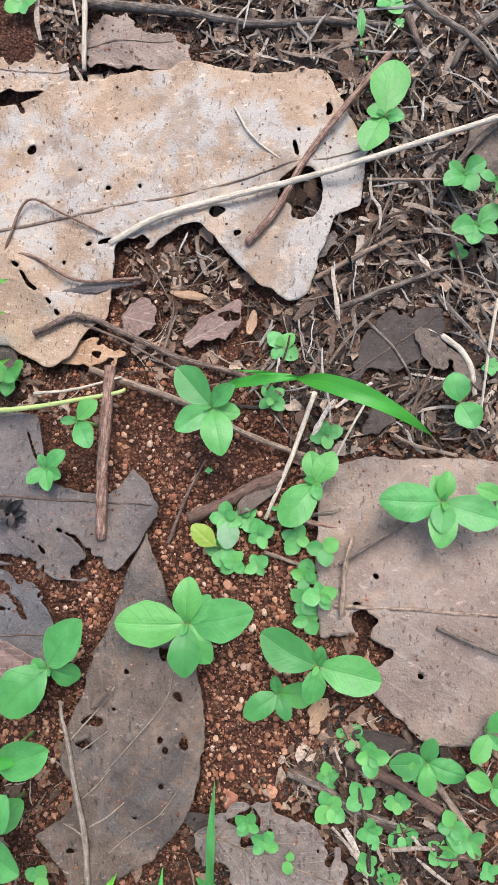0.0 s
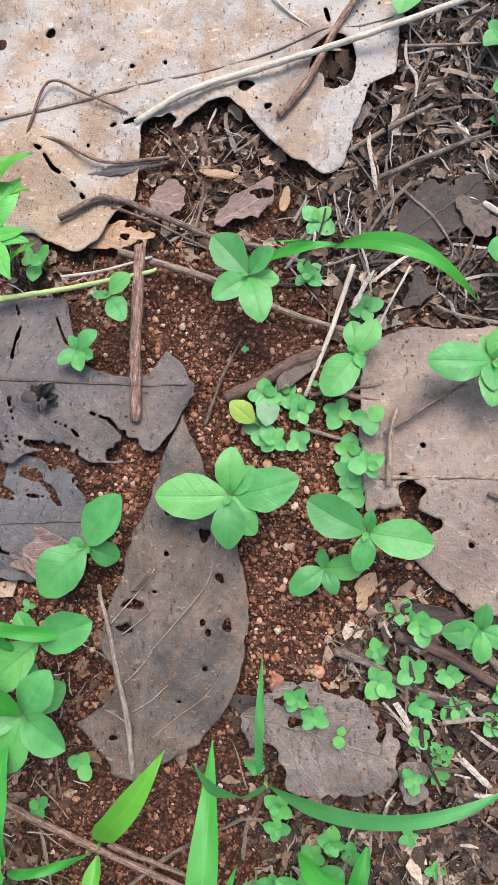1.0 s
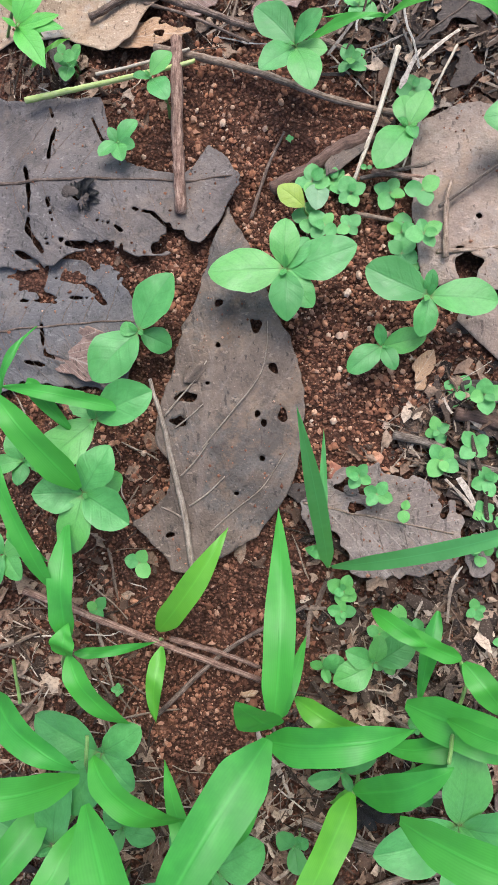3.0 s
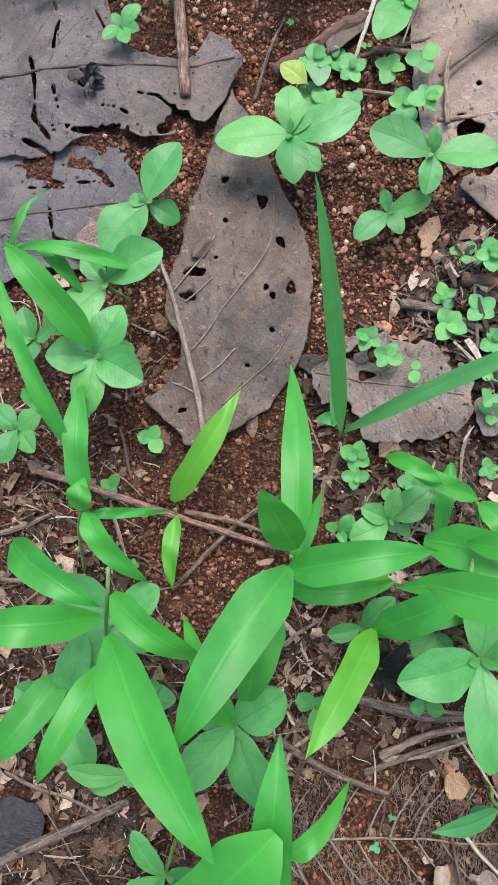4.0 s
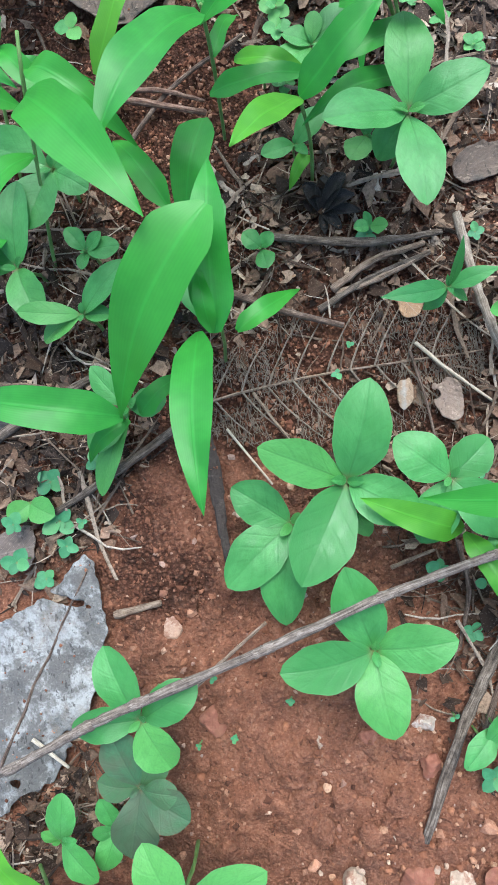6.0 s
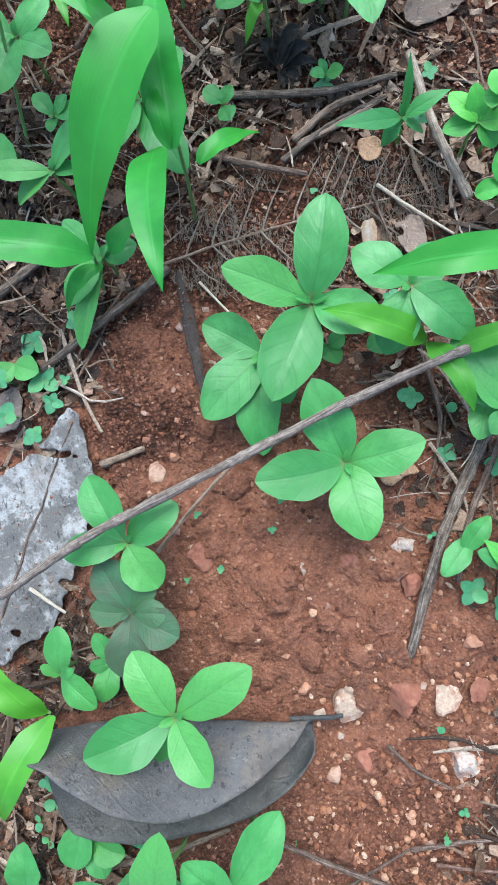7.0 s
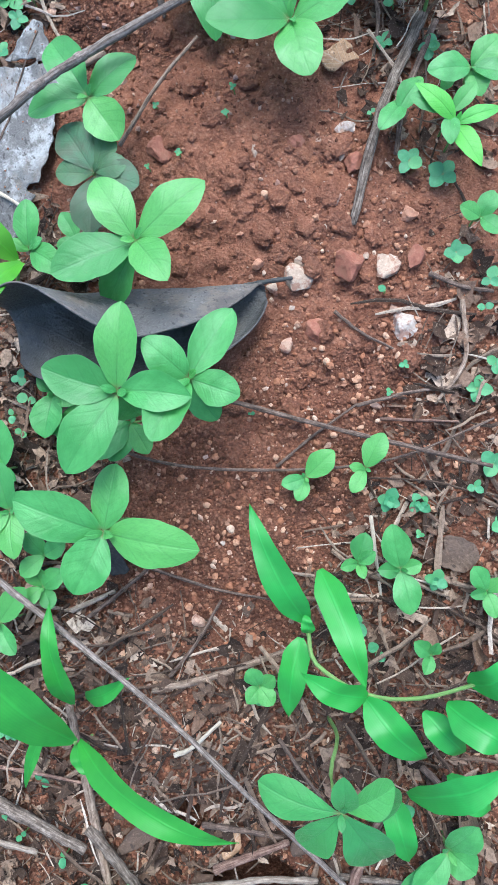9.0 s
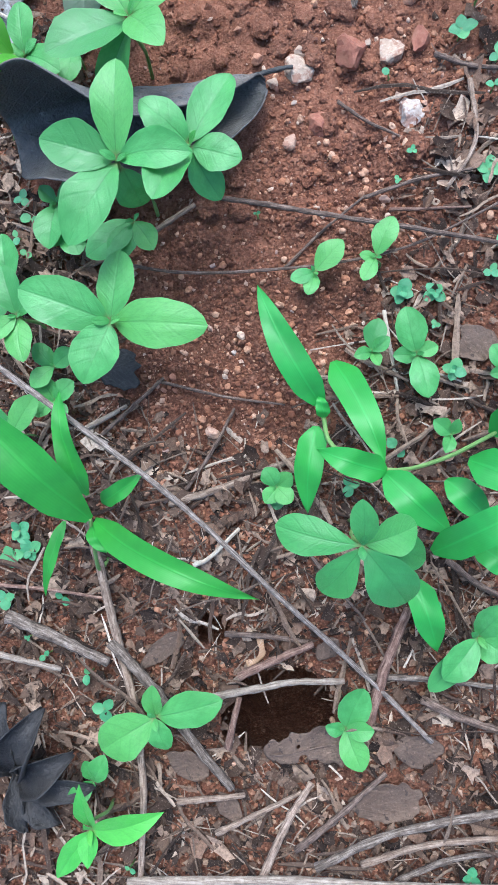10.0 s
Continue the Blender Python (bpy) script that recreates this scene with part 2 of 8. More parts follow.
def wood_material(name, low, mid, high, rough=.85):
    m, nt, s = material(name, rough, .25)
    grain = noise_at(nt, stretch(nt, coords(nt, "UV"), (1.1, 4.2, 1)), 3.6, 7, .72)
    flecks = noise_at(nt, coords(nt), 300, 6, .75)
    mixd = sums(nt, "ADD", sums(nt, "MULTIPLY", grain, .68), sums(nt, "MULTIPLY", flecks, .32))
    c = ramp(nt, mixd, [(.39, low), (.5, mid), (.61, high)])
    c = blend(nt, sums(nt, "MULTIPLY", chance(nt), .35), c, low)
    put(nt, s.inputs["Base Color"], c)
    relief(nt, s, mixd, .8, .0012)
    return m


def litter_material(name, stops):
    m, nt, s = material(name, .9, .2)
    c = ramp(nt, island(nt), stops)
    c = blend(nt, between(nt, noise_at(nt, coords(nt), 500, 4, .7), .4, .7, 0, .6), c, (.040, .026, .018))
    c = blend(nt, between(nt, noise_at(nt, coords(nt), 900, 4, .7), .56, .68, 0, .45), c, (.34, .27, .20))
    put(nt, s.inputs["Base Color"], c)
    relief(nt, s, noise_at(nt, coords(nt), 900, 3), .6, .0008)
    return m


def stone_material(name, low, mid, high):
    m, nt, s = material(name, .75, .35)
    at = coords(nt)
    c = ramp(nt, noise_at(nt, at, 180, 6, .7), [(.3, low), (.5, mid), (.7, high)])
    c = blend(nt, between(nt, noise_at(nt, at, 150, 5, .7), .45, .62, 0, .8), c, (.24, .105, .06))
    put(nt, s.inputs["Base Color"], c)
    relief(nt, s, noise_at(nt, at, 600, 5, .7), .6, .001)
    return m


SOIL = soil_material()
CRUMB = crumb_material("soil_crumb", [(0, (.065, .026, .015)), (.4, (.17, .07, .039)), (.75, (.28, .127, .072)), (.94, (.38, .205, .127)), (1, (.48, .33, .235))])
leaf_green = green_material("seedling_leaf_green", (.093, .338, .082), (.058, .252, .052), (.19, .38, .15))
leaf_bright = green_material("lance_leaf_bright_green", (.10, .42, .055), (.07, .34, .04), (.2, .48, .12), pairs=7, slant=.4)
leaf_tiny = green_material("tiny_seedling_green", (.115, .38, .098), (.076, .295, .068), (.14, .33, .13), veined=.02)
leaf_cool = green_material("blue_green_leaflet", (.064, .285, .070), (.044, .21, .050), (.15, .34, .13), gloss=.36)
leaf_tiny_cool = green_material("blue_green_tiny_leaf", (.095, .325, .135), (.062, .25, .098), (.13, .31, .15), veined=.02)
leaf_purple = green_material("bronze_green_leaf", (.042, .135, .052), (.062, .095, .044), (.10, .13, .07), gloss=.55, glow=.10)
leaf_yellow = green_material("yellowing_leaf", (.24, .38, .06), (.20, .33, .05), (.34, .44, .14))
leaf_pale = green_material("bleached_leaf", (.20, .34, .18), (.16, .30, .14), (.28, .40, .24))
blade_green = blade_material("grass_blade_green", (.046, .285, .034), (.031, .215, .026), .47)
blade_cool = blade_material("thin_blade_blue_green", (.105, .40, .125), (.080, .33, .098), .47, .45)
blade_bright = blade_material("grass_blade_bright", (.095, .33, .026), (.062, .26, .02))
blade_glossy = blade_material("glossy_leaf_green", (.040, .285, .045), (.030, .215, .034), .46, .14)
stem_green = wood_material("green_stem", (.12, .22, .06), (.17, .30, .08), (.22, .36, .12), .5)
straw_pale = wood_material("pale_straw", (.28, .225, .16), (.50, .43, .325), (.67, .60, .48))
straw_grey = wood_material("grey_straw", (.11, .083, .060), (.27, .215, .162), (.46, .395, .315))
twig_brown = wood_material("brown_twig", (.035, .024, .018), (.125, .085, .062), (.29, .215, .165))
twig_red = wood_material("reddish_twig", (.060, .032, .022), (.20, .118, .084), (.42, .29, .215))
twig_tan = wood_material("tan_twig", (.07, .046, .031), (.25, .178, .125), (.46, .36, .27))
twig_grey = wood_material("grey_twig", (.034, .025, .018), (.138, .106, .080), (.33, .275, .22))
twig_greybrown = wood_material("grey_brown_twig", (.062, .047, .037), (.225, .18, .145), (.46, .395, .335))
bark_brown = wood_material("brown_bark", (.05, .032, .022), (.12, .07, .05), (.20, .13, .10))
stalk_green = wood_material("fresh_stalk", (.25, .32, .08), (.36, .44, .14), (.44, .44, .24), .5)
leaf_vein = wood_material("dry_leaf_vein", (.085, .062, .049), (.175, .135, .108), (.29, .235, .19))
P_pale = dry_material("pale_dry_leaf", (.190, .122, .074), (.315, .222, .145), (.43, .345, .25), (.075, .045, .03), (.325, .318, .29), .7, vein_on=.0, pscale=13, by_rib=.28, rough=.88)
P_tan = dry_material("tan_dry_leaf", (.135, .095, .07), (.215, .156, .118), (.30, .228, .170), (.11, .068, .045), (.255, .215, .175), .5, vein_on=.03, pscale=30)
P_brown = dry_material("brown_dry_leaf", (.047, .034, .025), (.114, .083, .061), (.20, .152, .113), (.036, .028, .021), (.070, .066, .060), .75, vein=(.28, .23, .19), vein_on=.10, pscale=15)
P_grey = dry_material("grey_dry_leaf", (.056, .047, .041), (.105, .089, .080), (.165, .144, .131), (.034, .028, .023), (.14, .108, .088), .5, vein=(.07, .058, .054), vein_on=.15, pscale=22)
P_greybrown = dry_material("grey_brown_dry_leaf", (.09, .068, .055), (.155, .12, .098), (.235, .19, .158), (.07, .05, .04), (.20, .17, .15), .5, vein=(.34, .29, .24), vein_on=.2)
P_slate = dry_material("slate_dry_leaf", (.062, .056, .052), (.10, .092, .087), (.148, .137, .13), (.035, .03, .027), (.125, .098, .082), .45, vein=(.07, .064, .062), vein_on=.25)
P_red = dry_material("red_brown_dry_leaf", (.115, .07, .052), (.19, .122, .095), (.26, .183, .148), (.08, .045, .034))
P_umber = dry_material("umber_dry_leaf", (.048, .031, .021), (.100, .065, .043), (.165, .112, .077), (.028, .019, .013), (.13, .09, .06), .5, vein=(.20, .15, .11), vein_on=.1, pscale=40)
P_orange = dry_material("orange_dry_leaf", (.22, .12, .06), (.36, .22, .12), (.48, .33, .21), (.12, .07, .04))
P_dark = dry_material("dark_wet_leaf", (.030, .022, .017), (.055, .042, .034), (.095, .076, .064), (.022, .016, .013), rough=.85, gloss=.25, vein=(.07, .055, .045), vein_on=.15)
P_charcoal = dry_material("charcoal_leaf", (.013, .012, .011), (.026, .024, .022), (.05, .047, .043), (.01, .009, .008), rough=.72, gloss=.35, vein=(.05, .05, .05), vein_on=.2)
P_ash = dry_material("ash_grey_leaf", (.075, .07, .062), (.135, .127, .115), (.20, .192, .178), (.04, .036, .031), (.37, .37, .35), .85, vein=(.12, .115, .11), vein_on=.05, pscale=36)
P_outer = dry_material("weathered_leaf_back", (.055, .053, .052), (.10, .096, .092), (.155, .147, .138), (.05, .042, .036), (.21, .16, .115), .4, pairs=9, vein=(.12, .115, .11), vein_on=.1)
P_inner = dry_material("dark_leaf_inside", (.034, .034, .031), (.060, .060, .055), (.098, .098, .089), (.022, .020, .018), rough=.6, gloss=.35, vein=(.08, .082, .085), vein_on=.2)
P_stone_white = stone_material("white_stone", (.30, .23, .17), (.46, .39, .32), (.62, .57, .50))
P_stone_pale = stone_material("pale_stone", (.26, .18, .12), (.42, .32, .23), (.58, .49, .38))
P_stone_tan = stone_material("tan_stone", (.30, .17, .11), (.44, .29, .20), (.56, .42, .32))
P_stone_orange = stone_material("orange_stone", (.30, .13, .07), (.43, .22, .13), (.55, .34, .22))
P_stone_red = stone_material("red_stone", (.17, .062, .038), (.26, .10, .06), (.36, .17, .11))


# ---------------------------------------------------------------- mesh helpers
def part(name, mesh, mat, parent, label=""):
    """Links a mesh as one object under a thing or part."""
    ob = new(name, mesh)
    if mat is not None and not mesh.materials:
        mesh.materials.append(mat)
    ob.parent = parent
    return tagged(ob, label)


def thing(name, x, y, z, label, category, group=""):
    ob = new(name)
    ob.location = (x, y, z)
    ob.empty_display_size = .01
    return tagged(ob, label, category, group)


def mesh_of(name, verts, faces, uv=None, smooth=True):
    me = bpy.data.meshes.new(name)
    me.from_pydata([tuple(v) for v in verts], [], faces)
    if uv is not None:
        layer = me.uv_layers.new(name="UVMap")
        loops = np.zeros(len(me.loops), np.int32)
        me.loops.foreach_get("vertex_index", loops)
        layer.data.foreach_set("uv", np.asarray(uv, np.float32)[loops].ravel())
    me.polygons.foreach_set("use_smooth", [smooth] * len(me.polygons))
    me.update()
    return me


def sheet(nu, nv):
    """Faces of a grid of nu by nv points, v running fastest."""
    i, j = np.meshgrid(np.arange(nu - 1), np.arange(nv - 1), indexing="ij")
    a = (i * nv + j).ravel()
    return np.stack([a, a + nv, a + nv + 1, a + 1], 1).tolist()


def tube(points, r0, r1, sides=8, seed=0, rough=.16, flat=1.0, steps=6):
    """A knobbly tapered rod along a smooth line through the points."""
    p = np.array(points, float)
    ext = np.vstack([2 * p[0] - p[1], p, 2 * p[-1] - p[-2]])
    line = []
    for k in range(len(p) - 1):
        a, b, c, d = ext[k:k + 4]
        for s in np.linspace(0, 1, steps, endpoint=False):
            line.append(.5 * (2 * b + (c - a) * s + (2 * a - 5 * b + 4 * c - d) * s * s + (3 * b - a - 3 * c + d) * s ** 3))
    line = np.array(line + [p[-1]])
    n = len(line)
    rnd = np.random.RandomState(seed + 17)
    line[1:-1] += rnd.normal(0, .05 * max(r0, r1), (n - 2, 3))
    way = np.gradient(line, axis=0)
    way /= np.linalg.norm(way, axis=1)[:, None] + 1e-9
    side = np.cross(way, (0, 0, 1.0))
    side /= np.linalg.norm(side, axis=1)[:, None] + 1e-9
    up = np.cross(side, way)
    verts, uv = [], []
    length = np.r_[0, np.cumsum(np.linalg.norm(np.diff(line, axis=0), axis=1))]
    phase = rnd.uniform(0, 6)
    for k in range(n):
        s = k / (n - 1)
        r = (r0 * (1 - s) + r1 * s) * (1 + rough * math.sin(phase + 37 * length[k] / .02 * .3) * .5 + rnd.normal(0, rough * .13))
        for j in range(sides):
            a = 2 * math.pi * j / sides
            q = r * (1 + rnd.normal(0, rough * .35))
            verts.append(line[k] + side[k] * math.cos(a) * q + up[k] * math.sin(a) * q * flat)
            uv.append((length[k] / .05, j / sides))
    faces = [[k * sides + j, k * sides + (j + 1) % sides, (k + 1) * sides + (j + 1) % sides, (k + 1) * sides + j] for k in range(n - 1) for j in range(sides)]
    for k, flip in ((0, False), (n - 1, True)):
        verts.append(line[k] + way[k] * (r0 * -.3 if k == 0 else r1 * .3))
        uv.append((length[k] / .05, .5))
        e = len(verts) - 1
        for j in range(sides):
            f = [k * sides + j, k * sides + (j + 1) % sides, e]
            faces.append(f if flip else f[::-1])
    return verts, faces, uv


def shifted(verts, x, y, z):
    return [(v[0] - x, v[1] - y, v[2] - z) for v in verts]


# ---------------------------------------------------------------- ground: one sheet to the horizon
FAR = [1.2, 2.0, 5.0, 20.0, 100.0, 400.0]
gx = np.r_[[-.52 - d for d in FAR[::-1]], np.arange(-.52, .24, .0024), [.24 + d for d in FAR]]
gy = np.r_[[-1.36 - d for d in FAR[::-1]], np.arange(-1.36, .47, .0024), [.47 + d for d in FAR]]
X, Y = np.meshgrid(gx, gy, indexing="ij")
Z = soil_height(X, Y)
X0, Y0 = X.copy(), Y.copy()
for a, b, rx, ry, deep in BURROWS:          # burrows widen below their mouths
    inside = ((X0 - a) / rx) ** 2 + ((Y0 - b) / ry) ** 2 < 2
    grow = np.where(inside, 1 + 1.7 * np.clip((lie(X0, Y0) - .004 - Z) / deep * 5, 0, 1), 1)
    X, Y = a + (X - a) * grow, b + (Y - b) * grow
ground = new("ground", mesh_of("ground", np.stack([X.ravel(), Y.ravel(), Z.ravel()], 1), sheet(len(gx), len(gy))))
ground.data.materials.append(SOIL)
tagged(ground, "red-brown crumbly laterite soil", "ground", kind="structure")

# ---------------------------------------------------------------- dry leaves
CELL, CX, CY = .003, -.60, -1.40
COVER = np.zeros((320, 640), bool)          # cells of the strip that a dead leaf hides


def footprint(x, y):
    i, j = ((x - CX) / CELL).astype(int), ((y - CY) / CELL).astype(int)
    ok = (i >= 0) & (i < 320) & (j >= 0) & (j < 640)
    COVER[i[ok], j[ok]] = True


def covered(x, y):
    i, j = np.clip(((x - CX) / CELL).astype(int), 0, 319), np.clip(((y - CY) / CELL).astype(int), 0, 639)
    return COVER[i, j]


SPECK_V = np.array([(1, 0, 0), (-1, 0, 0), (0, 1, 0), (0, -1, 0), (0, 0, 1), (0, 0, -1)], float)
SPECK_F = np.array([(0, 2, 4), (2, 1, 4), (1, 3, 4), (3, 0, 4), (2, 0, 5), (1, 2, 5), (3, 1, 5), (0, 3, 5)])


def dry_leaf(kind, base, ang, length, wl, wr, bites, bite_turn=0, seed=0, blunt=2.0, mat=None, lift=.004, ribs=7, rag=1.0, skew=1.0, left=None, right=None, cracks=(), nerves=(), label=""):
    """A dead leaf with a torn edge: an outline from its two half widths, minus round bites and holes; veins raised, edges curled."""
    name, category = kind
    shade = PAINTS[mat]
    res = max(.0009, min(.0016, length / 160))
    wmax = max(wl, wr) * 1.1
    us, vs = np.arange(-.03 * length, 1.03 * length, res), np.arange(-wmax, wmax + res, res)
    U, V = np.meshgrid(us, vs, indexing="ij")
    t = np.clip(U / length, 0, 1)
    half = np.where(V > 0, wl, wr) * np.clip(1 - np.abs(2 * t ** skew - 1) ** blunt, 0, 1) ** (1 / 1.6)
    if left:
        steps = np.linspace(0, 1, len(left))
        half = np.where(V > 0, wl * np.interp(t, steps, left), wr * np.interp(t, steps, right))
    edge = wave(U, V, .030, seed * 7 + 1) * .0045 + wave(U, V, .010, seed * 7 + 2) * .0026 + wave(U, V, .0042, seed * 7 + 3) * .0014
    edge = edge * rag
    f = half - np.abs(V) + edge * min(1.0, wmax / .03)
    f = np.minimum(f, np.minimum(U + .02 * length, 1.02 * length - U) + edge)
    ct, st = math.cos(radians(bite_turn)), math.sin(radians(bite_turn))
    for bu, bv, ru, rv in bites:
        if max(ru, rv) < .0055:
            ru, rv = ru * .78, rv * .78
        du, dv = U - bu, V - bv
        a, b = du * ct + dv * st, -du * st + dv * ct
        q = np.sqrt((a / ru) ** 2 + (b / rv) ** 2) * (1 + (.55 * wave(U, V, max(.0016, .6 * min(ru, rv)), seed + 90) if min(ru, rv) < .008 else 0))
        f = np.minimum(f, (q - 1) * min(ru, rv) + edge * min(1.0, min(ru, rv) / .012))
    for line, gap in cracks:
        for (ua, va), (ub, vb) in zip(line[:-1], line[1:]):
            k = np.clip(((U - ua) * (ub - ua) + (V - va) * (vb - va)) / ((ub - ua) ** 2 + (vb - va) ** 2 + 1e-12), 0, 1)
            f = np.minimum(f, np.hypot(U - ua - k * (ub - ua), V - va - k * (vb - va)) - gap * (.65 + .9 * wave(U, V, .006, seed + 33) + .4 * wave(U, V, .002, seed + 34)))
    if name == "leaf_fragment" and wmax > .006:
        rip = np.random.RandomState(seed + 500)
        for _ in range(4):
            th, far = rip.uniform(0, 2 * math.pi), rip.uniform(.62, .92)
            nx, ny = math.cos(th), math.sin(th)
            reach = math.hypot(nx * length / 2, ny * .5 * (wl + wr))
            f = np.minimum(f, far * reach - (nx * (U - length / 2) + ny * (V - .5 * (wl - wr))) + edge * 1.3)
    ok = f > 0
    quads = ok[:-1, :-1] & ok[1:, :-1] & ok[1:, 1:] & ok[:-1, 1:]
    nv = len(vs)
    I, J = np.nonzero(quads)
    a = I * nv + J
    faces = np.stack([a, a + nv, a + nv + 1, a + 1], 1)
    used, inv = np.unique(faces, return_inverse=True)
    faces = inv.reshape(-1, 4)
    # the stepped rim is evened out
    edges = np.sort(np.concatenate([faces[:, [0, 1]], faces[:, [1, 2]], faces[:, [2, 3]], faces[:, [3, 0]]]), 1)
    uniq, count = np.unique(edges, axis=0, return_counts=True)
    rim = uniq[count == 1]
    pu, pv = U.ravel()[used].copy(), V.ravel()[used].copy()
    for _ in range(4):
        su, sv, n = np.zeros(len(pu)), np.zeros(len(pu)), np.zeros(len(pu))
        for k in (0, 1):
            np.add.at(su, rim[:, k], pu[rim[:, 1 - k]])
            np.add.at(sv, rim[:, k], pv[rim[:, 1 - k]])
            np.add.at(n, rim[:, k], 1)
        on = n > 0
        pu[on], pv[on] = .5 * pu[on] + .5 * su[on] / n[on], .5 * pv[on] + .5 * sv[on] / n[on]
    t = np.clip(pu / length, 0, 1)
    half = np.maximum(np.where(pv > 0, wl, wr), 1e-4)
    off = np.abs(pv) / half
    saw = np.abs(((t - off * .28) * ribs) % 1 - .5) * 2
    z = lift * (.55 + .45 * wave(pu, pv, .07, seed + 50)) * (1 - .55 * np.clip(off, 0, 1.2) ** 2)
    z = z + .0042 * wave(pu, pv, .034, seed + 60) * min(1, length / .08) + .0008 * wave(pu, pv, .011, seed + 61) + .0009 * np.clip(saw - .3, 0, 1) ** 2
    z = z + .35 * lift * np.clip(off - .75, 0, 1) * (1 + wave(pu, pv, .035, seed + 62)) * 2
    # rims and torn edges curl
    z = z + .0026 * np.exp(-np.clip(f.ravel()[used], 0, 1) / .005) * (.35 + wave(pu, pv, .02, seed + 63)) * min(1, length / .06) + .0002 * wave(pu, pv, .005, seed + 64)
    ca, sa = math.cos(radians(ang)), math.sin(radians(ang))
    wx, wy = base[0] + pu * ca - pv * sa, base[1] + pu * sa + pv * ca
    z = z + lie(wx, wy) + .0045
    cx, cy = base[0] + .5 * length * ca, base[1] + .5 * length * sa
    cz = float(lie(cx, cy))
    leaf = thing(name, cx, cy, cz, label, category, "dead leaves on the ground")
    uv = np.stack([t, .5 + .5 * np.clip(pv / half, -1, 1)], 1)
    me = mesh_of("lamina", np.stack([wx - cx, wy - cy, z - cz], 1), faces.tolist(), uv)
    lamina = part("lamina", me, shade, leaf)
    thick = lamina.modifiers.new("thickness", "SOLIDIFY")
    thick.thickness, thick.offset = .0005, -1
    for n, (line, r) in enumerate(nerves):
        keep = []
        for u, v in line:
            k = int(np.argmin((pu - u) ** 2 + (pv - v) ** 2))
            keep.append((base[0] + u * ca - v * sa - cx, base[1] + u * sa + v * ca - cy, z[k] - cz + .0004 * (n > 0) + .6 * r))
        vv, ff, tt = tube(keep, r, r * .55, 6, seed + n, .1, .8, 4)
        part("side_vein" if n else "midrib", mesh_of("nerve", vv, ff, tt), straw_grey, leaf, "" if n else "pale stripped midrib")
    if not nerves and length > .06 and min(wl, wr) > .009 and (name != "leaf_fragment" or length > .085):
        # the midrib lies on the lamina where that is left
        along = np.linspace(.02, .98, 14) * length
        bend = [(u, .02 * wl * math.sin(u / length * 5 + seed)) for u in along]
        keep = []
        for u, v in bend:
            d = (pu - u) ** 2 + (pv - v) ** 2
            k = int(np.argmin(d))
            if d[k] < (2.5 * res) ** 2:
                keep.append((wx[k] - cx, wy[k] - cy, z[k] - cz + .0003))
            elif len(keep) < 4:
                keep = []
            else:
                break
        if len(keep) > 3:
            vv, ff, tt = tube(keep, .0011 * min(1.4, length / .15), .0005, 6, seed, .1, .7, 3)
            part("midrib", mesh_of("midrib", vv, ff, tt), twig_tan if mat in ("P_pale", "P_tan", "P_brown", "P_greybrown") else twig_brown, leaf)
    if not nerves and mat not in ("P_pale", "P_tan", "P_ash") and length > .075 and min(wl, wr) > .02:
        for k in range(1, ribs):
            for way in (1, -1):
                u0, w0 = length * (k / ribs) * .92, (wl if way > 0 else wr)
                keep = []
                for q in np.linspace(.05, .92, 9):
                    d = (pu - u0 - .55 * w0 * q * (.6 + .4 * q)) ** 2 + (pv - way * w0 * q) ** 2
                    n = int(np.argmin(d))
                    if d[n] > (2.2 * res) ** 2:
                        break
                    keep.append((wx[n] - cx, wy[n] - cy, z[n] - cz + .0001))
                if len(keep) > 3:
                    fine = .74 if mat in ("P_brown", "P_greybrown", "P_tan") else .5
                    vv, ff, tt = tube(keep, .00050 * fine, .00022 * fine, 5, k, .1, .6, 2)
                    part("side_vein", mesh_of("side_vein", vv, ff, tt), leaf_vein if mat in ("P_tan", "P_brown", "P_greybrown") else twig_brown, lamina)
    if length > .09:            # crumbs of soil left on the leaf
        rnd = np.random.RandomState(seed + 700)
        some = rnd.choice(len(pu), min(len(pu), int(60 + 9000 * length * max(wl, wr))), replace=False)
        some = some[wave(pu[some], pv[some], .03, seed + 71) > -.15]
        r = rnd.uniform(.0003, .0014, len(some)) * rnd.uniform(.4, 1, len(some))
        pts = SPECK_V[None] * (1 + rnd.normal(0, .3, (len(some), len(SPECK_V), 1))) * r[:, None, None]
        pts = pts + np.stack([wx[some] - cx, wy[some] - cy, z[some] - cz + .4 * r], 1)[:, None]
        faces = (SPECK_F[None] + (np.arange(len(some)) * len(SPECK_V))[:, None, None]).reshape(-1, 3)
        specks = part("soil_specks", mesh_of("soil_specks", pts.reshape(-1, 3), faces.tolist(), smooth=False), CRUMB, leaf)
        tagged(specks, "soil crumbs stuck to the leaf", kind="stuff")
    footprint(wx, wy)
    return leaf


